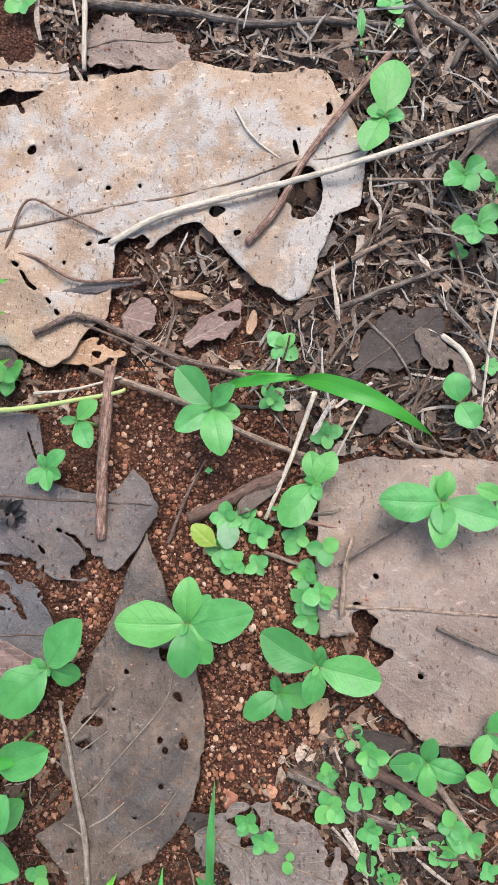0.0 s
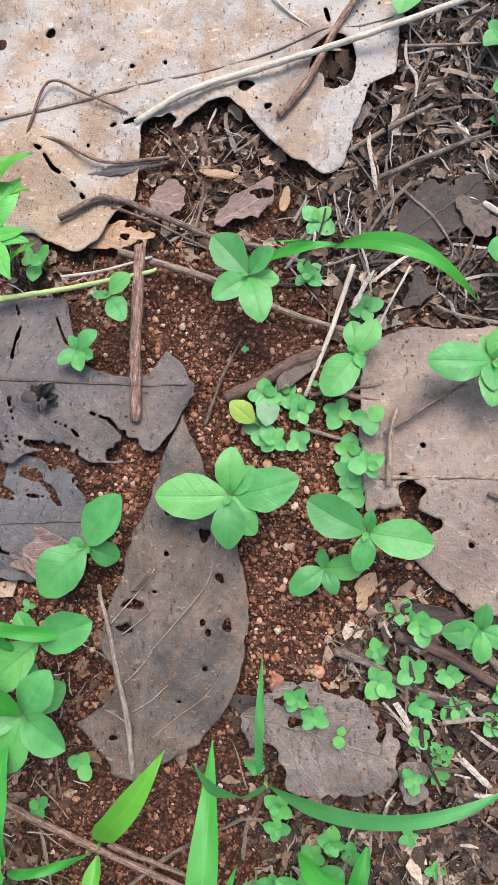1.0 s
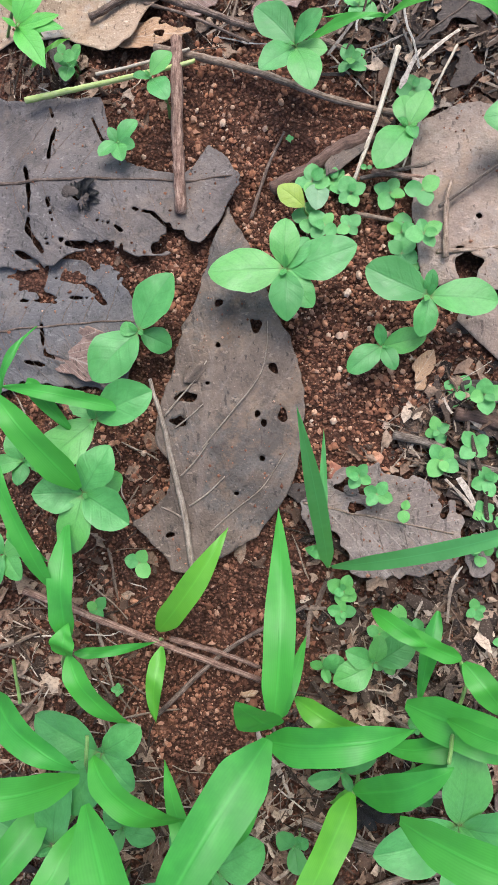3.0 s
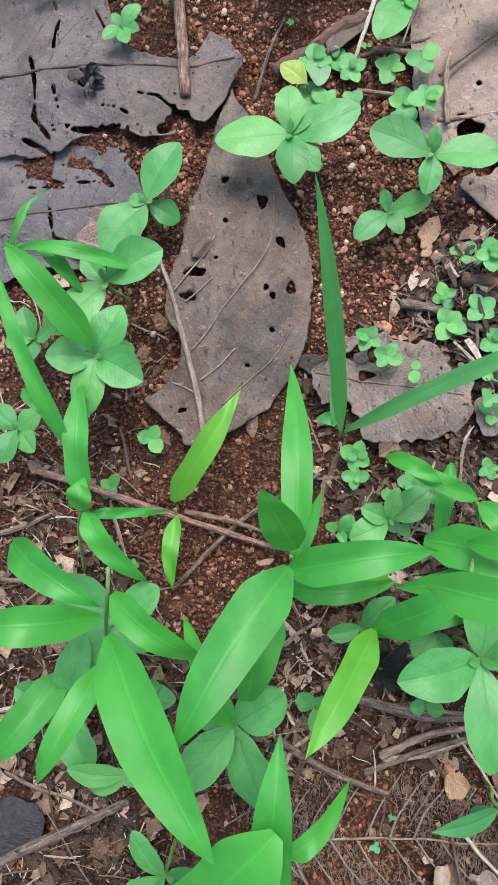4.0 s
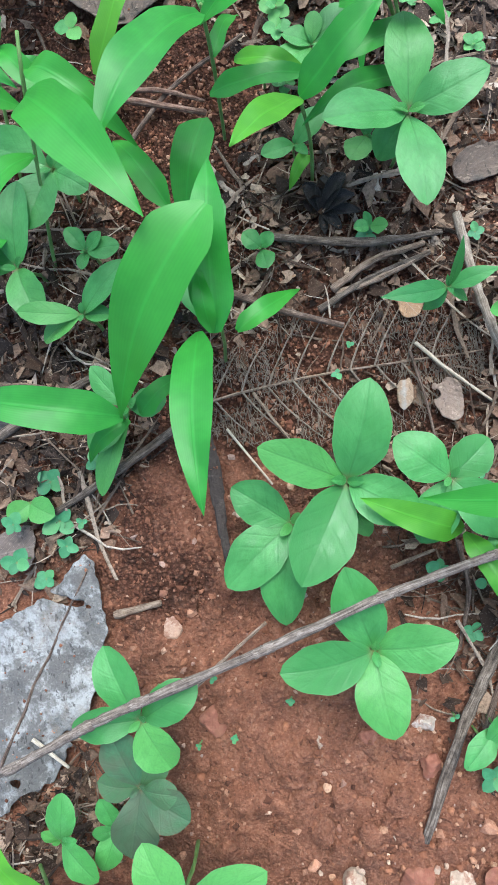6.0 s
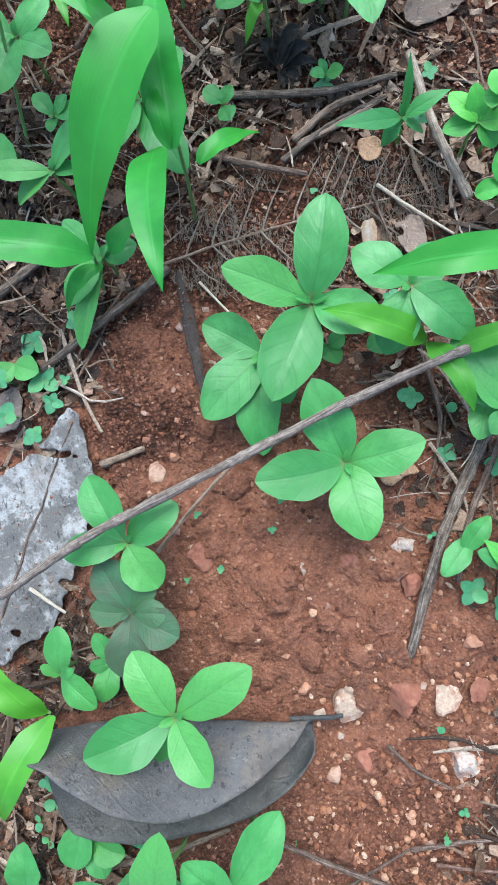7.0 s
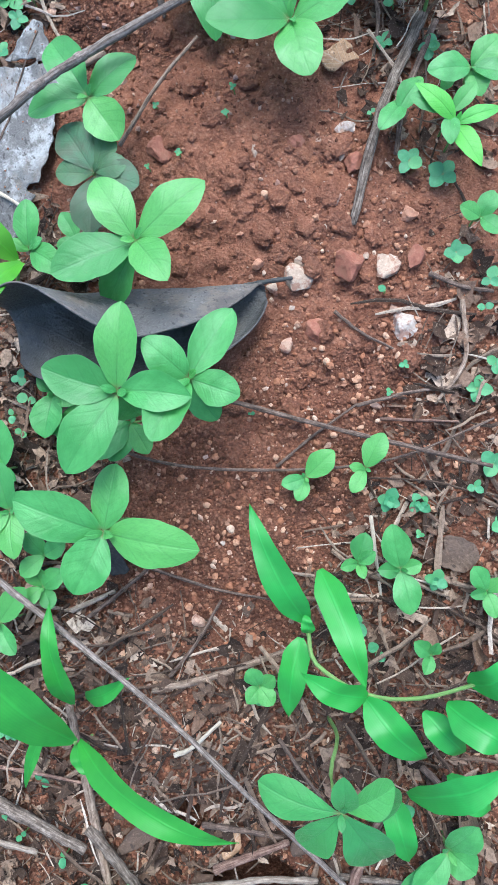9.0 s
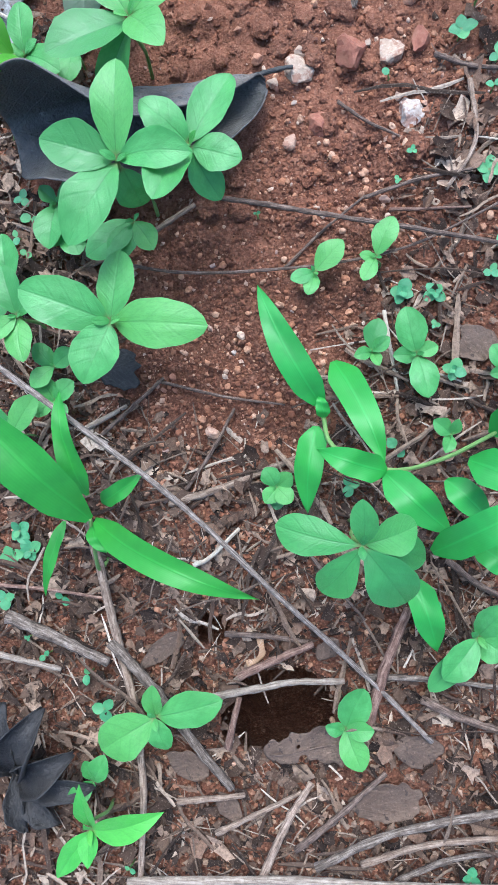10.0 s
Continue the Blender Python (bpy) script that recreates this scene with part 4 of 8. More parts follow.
# ---------------------------------------------------------------- everything that lies and grows here
dry_leaf(D_PALE, (-0.2898, 0.1930), 11.0, 0.3299, 0.1092, 0.1071, [(0.281, -0.0261, 0.012, 0.015), (0.2714, -0.019, 0.006, 0.006), (0.2178, -0.021, 0.0038, 0.0026), (0.2283, -0.0403, 0.0018, 0.0014), (0.1494, -0.037, 0.0105, 0.009), (0.1594, -0.03, 0.005, 0.0036), (0.1423, 0.0151, 0.002, 0.0017), (0.1238, 0.035, 0.0018, 0.0015), (0.3093, 0.0356, 0.0016, 0.005), (0.2843, 0.0221, 0.0014, 0.0014), (0.1664, 0.01, 0.0014, 0.0018), (0.0874, 0.064, 0.003, 0.002)], bite_turn=-9, seed=1, rag=0.9, blunt=5, lift=0.015, label='pale weathered dry leaf torn and full of holes', mat='P_pale', left=[0.90, 0.90, 0.92, 0.92, 0.93, 0.93, 0.94, 0.98, 1.00, 0.99, 0.97, 0.94, 0.91, 0.90, 0.88, 0.83, 0.76, 0.67, 0.67, 0.68, 0.61, 0.04], right=[0.70, 0.70, 0.73, 0.80, 0.93, 1.00, 0.96, 0.83, 0.79, 0.31, 0.38, 0.29, 0.24, 0.28, 0.54, 0.76, 0.90, 0.90, 0.68, 0.42, 0.40, 0.03], cracks=[([(0.0623, -0.0215), (0.0687, -0.0293), (0.0735, -0.0437), (0.0842, -0.0551), (0.0908, -0.0697)], 0.00049), ([(0.0899, -0.0137), (0.0947, -0.0233), (0.0984, -0.0274), (0.1059, -0.0424)], 0.00045), ([(0.0637, 0.12), (0.079, 0.1124), (0.0857, 0.0946)], 0.0010), ([(0.2798, 0.0033), (0.2794, 0.0141)], 0.0007), ([(0.1158, -0.0217), (0.1391, -0.0255)], 0.0007)])
dry_leaf(D_FRAG, (-0.1844, 0.3570), -2.8, 0.1232, 0.0218, 0.0263, [(0.1162, -0.0248, 0.0113, 0.0150)], bite_turn=2, seed=2, blunt=3.9, mat='P_tan', lift=0.004, rag=1.7, label='torn tan dry leaf piece on the soil')
dry_leaf(D_FRAG, (-0.2761, 0.3432), -6.0, 0.0978, 0.0188, 0.0169, [(0.0420, -0.0249, 0.0150, 0.0083), (0.0525, 0.0250, 0.0113, 0.0053)], bite_turn=6, seed=3, blunt=3.4, mat='P_pale', lift=0.005, rag=1.7, label='pale torn dry leaf piece')
dry_leaf(D_FRAG, (-0.1912, 0.1153), -6.2, 0.0702, 0.0128, 0.0083, [(0.0339, 0.0009, 0.0038, 0.0023), (0.0449, -0.0023, 0.0030, 0.0015)], bite_turn=6, seed=4, blunt=3.6, mat='P_orange', rag=1.7, label='orange-brown torn dry leaf piece beside twigs')
dry_leaf(D_FRAG, (-0.1413, 0.1418), -17.0, 0.0436, 0.0158, 0.0143, [(0.0197, -0.0162, 0.0083, 0.0060)], bite_turn=17, seed=5, blunt=4.0, mat='P_red', rag=1.7, label='reddish-brown dry leaf piece on the soil')
dry_leaf(D_FRAG, (-0.0944, 0.1198), 27.5, 0.0593, 0.0113, 0.0120, [(0.0353, 0.0031, 0.0075, 0.0060), (0.0405, -0.0176, 0.0150, 0.0090)], bite_turn=-28, seed=6, blunt=3.6, mat='P_red', rag=1.7, label='reddish-brown dry leaf piece on the soil')
dry_leaf(D_FRAG, (0.0080, 0.0862), 35.3, 0.0866, 0.0195, 0.0188, [], bite_turn=-36, seed=7, blunt=3.4, mat='P_dark', rag=1.7, label='dark wet rotting leaf under twigs')
dry_leaf(D_FRAG, (-0.1976, 0.1588), 4.4, 0.0761, 0.0049, 0.0041, [], bite_turn=-5, seed=8, blunt=1.4, mat='P_grey', label='narrow curled grey dry leaf strip', lift=0.006)
dry_leaf(D_GREY, (-0.2810, 0.0180), -4.3, 0.1715, 0.0602, 0.0578, [(0.1343, -0.0453, 0.012, 0.0075), (0.079, -0.0435, 0.0158, 0.0024), (0.0833, -0.0571, 0.0034, 0.0034), (0.0695, -0.0091, 0.0021, 0.0048)], bite_turn=-6, seed=9, blunt=2.8, mat='P_grey', lift=0.013, rag=0.7, label='broad grey-brown dry leaf with cracks', left=[0.99, 0.98, 0.97, 0.98, 0.99, 1.00, 1.00, 0.95, 0.91, 0.43, 0.20, 0.15, 0.14, 0.10, 0.18, 0.51, 0.36, 0.08], right=[1.00, 0.99, 0.97, 0.95, 0.97, 0.99, 0.88, 0.80, 0.77, 0.80, 0.87, 0.91, 0.88, 0.85, 0.80, 0.74, 0.54, 0.14], cracks=[([(0.0325, 0.0085), (0.0381, -0.0132), (0.0365, -0.0324), (0.0466, -0.0466)], 0.0008), ([(0.0296, -0.0469), (0.0454, -0.0558), (0.0536, -0.0575), (0.0797, -0.0572)], 0.0012), ([(0.0452, 0.0525), (0.0504, 0.0369), (0.0491, 0.0137)], 0.0006), ([(0.0726, 0.0476), (0.0821, 0.0282), (0.0915, 0.0229)], 0.0006), ([(0.1058, -0.0201), (0.1191, -0.0241), (0.1277, -0.0315)], 0.0007), ([(0.0793, -0.0431), (0.0919, -0.0485), (0.1042, -0.053)], 0.00103), ([(0.0826, -0.0272), (0.0943, -0.0309), (0.1004, -0.036)], 0.00086), ([(0.0496, -0.0127), (0.0532, -0.0282)], 0.00069)])
dry_leaf(D_GREY, (-0.2840, -0.0800), -1.1, 0.1090, 0.0479, 0.0420, [(0.0801, 0.0373, 0.0048, 0.0048), (0.1094, 0.024, 0.0069, 0.0041)], bite_turn=-7, seed=10, blunt=3.2, mat='P_slate', lift=0.004, label='bluish grey dry leaf beneath another leaf', left=[1.00, 0.97, 0.94, 0.93, 0.92, 0.91, 0.88, 0.86, 0.82, 0.78, 0.68, 0.02], right=[1.00, 0.99, 0.97, 0.97, 0.97, 0.97, 0.97, 0.97, 0.97, 0.96, 0.87, 0.11], cracks=[([(0.0284, 0.0306), (0.0516, 0.019), (0.0737, 0.0174)], 0.0009), ([(0.044, 0.0008), (0.0464, -0.0181), (0.0665, -0.0257)], 0.0008), ([(0.0514, 0.033), (0.0705, 0.0284), (0.0847, 0.0176)], 0.0009), ([(0.0299, 0.0186), (0.0442, 0.0187), (0.0562, 0.0146)], 0.0012), ([(0.0413, 0.0282), (0.0429, 0.0169)], 0.00103), ([(0.0316, -0.0218), (0.0476, -0.0251)], 0.00069), ([(0.0814, 0.0174), (0.089, 0.0106)], 0.00137)])
dry_leaf(D_FRAG, (-0.2349, -0.0954), -26.0, 0.0623, 0.0199, 0.0117, [(0.0036, 0.0164, 0.0103, 0.0082), (0.0504, 0.0181, 0.0082, 0.0082)], bite_turn=22, seed=11, blunt=3.6, mat='P_red', lift=0.02, rag=1.7, label='brown torn leaf piece lying on a grey leaf')
dry_leaf(D_HOLED, (-0.1497, -0.2368), 81.7, 0.2234, 0.0447, 0.0624, [(0.0551, 0.0327, 0.0142, 0.0163), (0.0938, 0.0425, 0.0121, 0.0142), (0.0879, 0.0152, 0.0050, 0.0032), (0.1038, 0.0121, 0.0064, 0.0021), (0.1518, -0.0258, 0.0028, 0.0032), (0.1274, -0.0385, 0.0025, 0.0025), (0.0980, -0.0474, 0.0021, 0.0046), (0.0932, -0.0364, 0.0021, 0.0018), (0.1639, -0.0023, 0.0028, 0.0018), (0.1376, -0.0037, 0.0014, 0.0018), (0.0708, -0.0370, 0.0014, 0.0018), (0.0976, -0.0312, 0.0014, 0.0014), (0.0479, -0.0232, 0.0011, 0.0014), (0.0114, 0.0324, 0.0014, 0.0043), (0.1130, 0.0002, 0.0014, 0.0014), (0.0180, 0.0154, 0.0035, 0.0011)], bite_turn=-84, left=[0.3, 0.97, 0.45, 0.64, 0.66, 0.62, 0.52, 0.38, 0.27, 0.18, 0.03], right=[0.12, 0.62, 0.86, 0.99, 1.0, 0.98, 0.86, 0.68, 0.48, 0.28, 0.04], seed=12, mat='P_brown', lift=0.013, ribs=8, rag=0.45, label='brown dry leaf with side veins and small holes', nerves=[([(0.0001, -0.0004), (0.0332, 0.008), (0.0607, 0.0166), (0.0867, 0.025), (0.1016, 0.0314), (0.1126, 0.0362)], 0.00213), ([(0.0904, 0.0243), (0.1022, 0.0167), (0.1138, 0.0095), (0.1272, 0.0025)], 0.00071), ([(0.0549, 0.0116), (0.064, 0.0041), (0.0768, -0.0036)], 0.00071), ([(0.0371, 0.0048), (0.0456, -0.0053), (0.0575, -0.0156)], 0.00071), ([(0.0231, -0.0097), (0.0372, -0.0226), (0.0534, -0.0389), (0.0761, -0.0508)], 0.00053), ([(0.0281, 0.0063), (0.0322, 0.0152), (0.0348, 0.023)], 0.00071), ([(0.084, 0.0173), (0.0922, 0.009), (0.1003, 0.0014)], 0.00053), ([(0.0735, -0.0003), (0.0949, -0.0144), (0.12, -0.0299), (0.1383, -0.0334), (0.1561, -0.0322)], 0.00053)])
dry_leaf(D_FRAG, (-0.1477, -0.1237), 49.5, 0.0223, 0.0058, 0.0051, [], bite_turn=-54, seed=13, blunt=3.4, mat='P_brown', rag=1.7, lift=0.018, label='small brown leaf flake lying on a dry leaf')
dry_leaf(D_TAN, (0.0026, -0.0568), -0.8, 0.2443, 0.0958, 0.0823, [(0.0230, -0.0105, 0.0049, 0.0075), (0.0279, -0.0256, 0.0101, 0.0060), (0.0167, -0.0219, 0.0075, 0.0053), (0.0307, 0.0205, 0.0026, 0.0026), (0.0122, -0.0319, 0.0060, 0.0045), (0.0079, -0.0206, 0.0053, 0.0030), (0.0574, -0.0391, 0.0015, 0.0015)], bite_turn=0, seed=14, left=[0.93, 1, 1, 1, 0.95, 0.9, 0.8, 0.6, 0.3], right=[0.25, 0.72, 1, 1, 0.95, 0.85, 0.7, 0.5, 0.2], blunt=9, mat='P_tan', lift=0.01, rag=0.6, label='large tan dry leaf with a chewed edge')
dry_leaf(D_FRAG, (-0.0814, -0.1997), -14.3, 0.1021, 0.0233, 0.0394, [(0.0300, 0.0193, 0.0117, 0.0075), (0.0798, 0.0293, 0.0075, 0.0103), (0.0113, -0.0337, 0.0206, 0.0151)], bite_turn=10, seed=15, blunt=3.8, mat='P_greybrown', lift=0.005, ribs=6, rag=1.7, label='grey-brown torn dry leaf with raised veins')
dry_leaf(D_FRAG, (0.0155, -0.2349), 20.5, 0.0244, 0.0103, 0.0089, [], bite_turn=-25, seed=16, blunt=3.4, mat='P_brown', rag=1.7, label='small brown leaf piece on litter')
dry_leaf(D_FRAG, (-0.0962, -0.1840), -33.6, 0.0402, 0.0096, 0.0082, [], bite_turn=30, seed=17, blunt=3.2, mat='P_dark', rag=1.7, label='dark brown leaf piece behind grass')
dry_leaf(D_ASH, (-0.3160, -0.6800), 54.2, 0.1540, 0.0383, 0.0358, [(0.02, -0.012, 0.0036, 0.0028), (0.06, -0.033, 0.005, 0.003), (0.128, 0.01, 0.02, 0.0016)], bite_turn=-78, seed=18, blunt=2.6, mat='P_ash', lift=0.008, label='ash-grey dry leaf with white patches', left=[0.56, 0.56, 0.56, 0.68, 0.85, 0.95, 1.00, 0.93, 0.70, 0.50, 0.29, 0.13], right=[0.36, 0.47, 0.73, 0.86, 0.98, 1.00, 0.97, 0.89, 0.79, 0.68, 0.45, 0.06])
dry_leaf(D_FRAG, (-0.1462, -0.4801), -91.2, 0.0933, 0.0050, 0.0043, [], bite_turn=77, seed=19, blunt=1.3, mat='P_dark', label='narrow dark dry leaf strip on red soil')
dry_leaf(D_FRAG, (-0.2902, -0.8765), -26.8, 0.0378, 0.0120, 0.0113, [], bite_turn=9, seed=20, blunt=3.4, mat='P_charcoal', rag=1.7, label='dark grey dry leaf below a seedling')
dry_leaf(D_FRAG, (-0.2793, -1.1291), -7.1, 0.0861, 0.0127, 0.0167, [(0.0270, 0.0150, 0.0100, 0.0047), (0.0089, -0.0262, 0.0100, 0.0073), (0.0500, -0.0244, 0.0133, 0.0060)], bite_turn=-11, seed=21, blunt=3.4, mat='P_umber', lift=0.008, rag=1.7, label='brown torn leaf beside a burrow')
dry_leaf(D_FRAG, (0.0159, -0.3809), 18.4, 0.0545, 0.0106, 0.0100, [], bite_turn=-28, seed=23, blunt=3.1, mat='P_brown', rag=1.7, label='brown dry leaf beside a seedling')
dry_leaf(D_FRAG, (-0.0300, -0.4830), -101.0, 0.0215, 0.0052, 0.0046, [], seed=25, blunt=2.6, mat='P_pale', rag=2.2, label='pale leaf shred remaining on a leaf skeleton')
dry_leaf(D_FRAG, (-0.0120, -0.4900), -79.0, 0.0270, 0.0085, 0.0070, [], seed=66, blunt=2.6, mat='P_tan', rag=2.2, label='tan leaf shred remaining on a leaf skeleton')
dry_leaf(D_FRAG, (-0.0230, -0.4390), -60.0, 0.0160, 0.0065, 0.0060, [], seed=67, blunt=2.4, mat='P_orange', rag=1.9, lift=0.005, label='small orange-brown leaf scrap beside sticks')
dry_leaf(D_FRAG, (-0.3073, -0.4712), 19.7, 0.0469, 0.0158, 0.0137, [], bite_turn=-24, seed=26, blunt=3.4, mat='P_charcoal', rag=1.7, label='dark rotting leaf under grass')
dry_leaf(D_FRAG, (-0.2828, -0.5405), 3.1, 0.0365, 0.0133, 0.0113, [], bite_turn=-17, seed=27, blunt=3.4, mat='P_greybrown', rag=1.7, label='grey leaf piece at a leaf edge')
dry_leaf(D_FRAG, (-0.0830, -0.9298), -24.9, 0.0319, 0.0087, 0.0100, [], bite_turn=7, seed=28, blunt=3.4, mat='P_umber', rag=1.7, label='brown leaf piece on litter')
dry_leaf(D_FRAG, (-0.0432, -0.6484), 127.0, 0.0350, 0.0137, 0.0137, [], bite_turn=-141, seed=29, blunt=3.4, mat='P_orange', rag=1.7, label='brown leaf piece half sunk in soil')
dry_leaf(D_FRAG, (0.0648, 0.1237), -45.3, 0.0554, 0.0098, 0.0128, [], bite_turn=45, seed=30, blunt=3.2, mat='P_brown', rag=1.7, label='curled brown leaf piece among twigs')
dry_leaf(D_FRAG, (0.0123, 0.1728), 121.4, 0.0297, 0.0150, 0.0113, [], bite_turn=-122, seed=31, blunt=3.4, mat='P_greybrown', rag=1.7, label='crumpled dry leaf piece among litter')
dry_leaf(D_FRAG, (0.0451, 0.0585), 137.6, 0.0349, 0.0165, 0.0150, [], bite_turn=-138, seed=32, blunt=3.4, mat='P_dark', rag=1.7, label='dark wet leaf in the litter')
dry_leaf(D_FRAG, (-0.0654, -0.0042), 37.4, 0.0542, 0.0053, 0.0068, [], bite_turn=-38, seed=33, blunt=1.6, mat='P_brown', label='rolled brown bark-like leaf', lift=0.006)
dry_leaf(D_FRAG, (0.1226, 0.2776), -110.3, 0.0481, 0.0188, 0.0150, [], bite_turn=110, seed=34, blunt=3.4, mat='P_brown', rag=1.7, label='brown leaf under litter')
curled_leaf((-0.2868, -0.7300, 0.0175), (-0.1329, -0.7519, 0.0060), 0.0600)
shrivelled_leaves((-0.4111, -1.1054))
shrivelled_leaves((-0.2103, -0.0010), .26, .007, 'small dark crumpled leaf knot on a grey leaf')
shrivelled_leaves((-0.0560, -0.3800), .40, 0.0, 'black crumpled rotting leaf on litter')
leaf_skeleton((-0.1480, -0.4770), (0.0160, -0.4775), .040)
dry_leaf(D_FRAG, (-0.2183, 0.0018), -28.0, 0.0351, 0.0090, 0.0098, [(0.0135, 0.0073, 0.0045, 0.0030)], bite_turn=28, seed=40, blunt=2.2, rag=2.2, mat='P_dark', lift=0.022, label='crumpled blackened leaf bit lying on a grey leaf')
dry_leaf(D_FRAG, (-0.2343, 0.1441), -78.0, 0.0696, 0.0075, 0.0068, [], bite_turn=78, seed=41, blunt=2.2, rag=1.5, mat='P_brown', label='brown leaf strip under a pale leaf')
dry_leaf(D_FRAG, (-0.0503, 0.1226), 78.5, 0.0228, 0.0041, 0.0038, [], bite_turn=-79, seed=42, blunt=2.5, rag=1.5, mat='P_orange', label='small tan leaf flake on the soil')
dry_leaf(D_FRAG, (-0.1075, 0.1572), -8.3, 0.0298, 0.0034, 0.0034, [], bite_turn=8, seed=43, blunt=2.5, rag=1.5, mat='P_orange', label='orange-brown leaf strip on the soil')
dry_leaf(D_FRAG, (-0.1374, -0.1139), 80.3, 0.0203, 0.0056, 0.0049, [], bite_turn=-81, seed=44, blunt=2.5, rag=1.5, mat='P_brown', label='small brown leaf flake at a leaf edge')
dry_leaf(D_FRAG, (-0.0095, -0.1316), 55.5, 0.0221, 0.0060, 0.0053, [], bite_turn=-56, seed=45, blunt=2.5, rag=1.5, mat='P_orange', label='small orange-brown leaf flake on the soil')
dry_leaf(D_FRAG, (0.0100, -0.1329), -13.3, 0.0501, 0.0060, 0.0060, [], bite_turn=13, seed=46, blunt=2, rag=1.5, mat='P_dark', label='dark wet leaf strip in the litter')
dry_leaf(D_FRAG, (-0.0614, -0.1976), 28.2, 0.0285, 0.0050, 0.0071, [], bite_turn=-31, seed=47, blunt=2, rag=1.5, mat='P_greybrown', label='grey leaf scrap beside grass')
dry_leaf(D_FRAG, (-0.2806, -1.0513), -160.2, 0.0357, 0.0053, 0.0060, [], bite_turn=142, seed=48, blunt=2.2, rag=1.6, mat='P_umber', label='brown leaf scrap among sticks')
dry_leaf(D_FRAG, (-0.2500, -1.0809), 45.8, 0.0230, 0.0053, 0.0060, [], bite_turn=-64, seed=49, blunt=2.2, rag=1.6, mat='P_orange', label='tan leaf scrap near a burrow')
dry_leaf(D_FRAG, (-0.2104, -1.0900), 31.6, 0.0204, 0.0067, 0.0060, [], bite_turn=-49, seed=50, blunt=2.2, rag=1.6, mat='P_umber', label='brown leaf scrap near a burrow')
dry_leaf(D_FRAG, (-0.2932, -1.1363), 136.0, 0.0274, 0.0080, 0.0073, [], bite_turn=-154, seed=51, blunt=2.2, rag=1.6, mat='P_umber', label='brown leaf scrap among sticks')
dry_leaf(D_FRAG, (-0.2246, -1.1772), 0.1, 0.0545, 0.0100, 0.0100, [], bite_turn=-18, seed=52, blunt=2.2, rag=1.8, mat='P_umber', label='dark leaf scrap in the litter')
dry_leaf(D_FRAG, (-0.1808, -1.1477), -27.7, 0.0419, 0.0087, 0.0100, [], bite_turn=10, seed=53, blunt=2.2, rag=1.8, mat='P_umber', label='brown leaf scrap in the litter')
dry_leaf(D_FRAG, (-0.2813, -1.1669), 120.0, 0.0233, 0.0067, 0.0067, [], bite_turn=-138, seed=54, blunt=2.2, rag=1.6, mat='P_umber', label='brown leaf scrap in the litter')
dry_leaf(D_FRAG, (-0.0895, -0.4124), 12.4, 0.0295, 0.0071, 0.0064, [], bite_turn=-24, seed=62, blunt=2.4, rag=1.8, mat='P_orange', lift=0.006, label='orange-brown leaf scrap on litter')
dry_leaf(D_FRAG, (-0.0124, -0.1398), 48.7, 0.0210, 0.0075, 0.0075, [], bite_turn=-53, seed=63, blunt=2.4, rag=1.8, mat='P_orange', lift=0.006, label='curled brown leaf scrap on the soil')
dry_leaf(D_FRAG, (0.0156, -0.2501), 63.2, 0.0293, 0.0103, 0.0103, [], bite_turn=-68, seed=64, blunt=2.4, rag=1.8, mat='P_greybrown', lift=0.006, label='crumpled grey-brown leaf scrap on litter')
dry_leaf(D_FRAG, (-0.1268, -0.3163), 16.1, 0.0202, 0.0055, 0.0055, [], bite_turn=-21, seed=65, blunt=2.4, rag=1.8, mat='P_orange', lift=0.004, label='small brown leaf scrap on bare soil')
twig('pale dry grass straw lying across a leaf', [(0.1469, 0.2763, 0.0090), (0.1178, 0.2661, 0.0110), (0.0275, 0.2391, 0.0130), (-0.0183, 0.2287, 0.0110), (-0.0578, 0.2228, 0.0070), (-0.1140, 0.2090, 0.0071), (-0.1499, 0.1927, 0.0031)], 0.0018, 0.0024, straw_pale)
twig('reddish-brown stick lying on a leaf', [(0.0490, 0.3260, 0.0010), (0.0168, 0.2832, 0.0070), (-0.0087, 0.2479, 0.0090), (-0.0301, 0.2110, 0.0070), (-0.0506, 0.1883, 0.0051)], 0.0021, 0.0027, twig_red)
twig('thin white curved stalk on a leaf', [(-0.0610, 0.2903, 0.0050), (-0.0463, 0.2643, 0.0070), (-0.0185, 0.2402, 0.0070)], 0.0009, 0.0006, straw_pale)
twig('thin brown twig on a leaf', [(-0.2278, 0.1917, 0.0052), (-0.2123, 0.2268, 0.0070), (-0.1851, 0.2155, 0.0071), (-0.1549, 0.1996, 0.0051)], 0.0011, 0.0007, twig_red)
twig('thin reddish twig on a leaf', [(-0.2330, 0.1894, 0.0032), (-0.2063, 0.1848, 0.0042), (-0.1713, 0.1656, 0.0044), (-0.1268, 0.1673, 0.0013)], 0.0015, 0.0011, twig_red)
twig('brown branch on the litter', [(-0.2042, 0.1286, 0.0023), (-0.1704, 0.1396, 0.0039), (-0.1368, 0.1263, 0.0040), (-0.0965, 0.1078, 0.0021), (-0.0573, 0.0968, 0.0001), (-0.0265, 0.0821, -0.0034)], 0.0024, 0.0017, twig_brown)
twig('thin brown twig on the litter', [(-0.1667, 0.1339, 0.0020), (-0.1372, 0.1208, 0.0022), (-0.0987, 0.0991, 0.0004)], 0.0012, 0.0008, twig_brown)
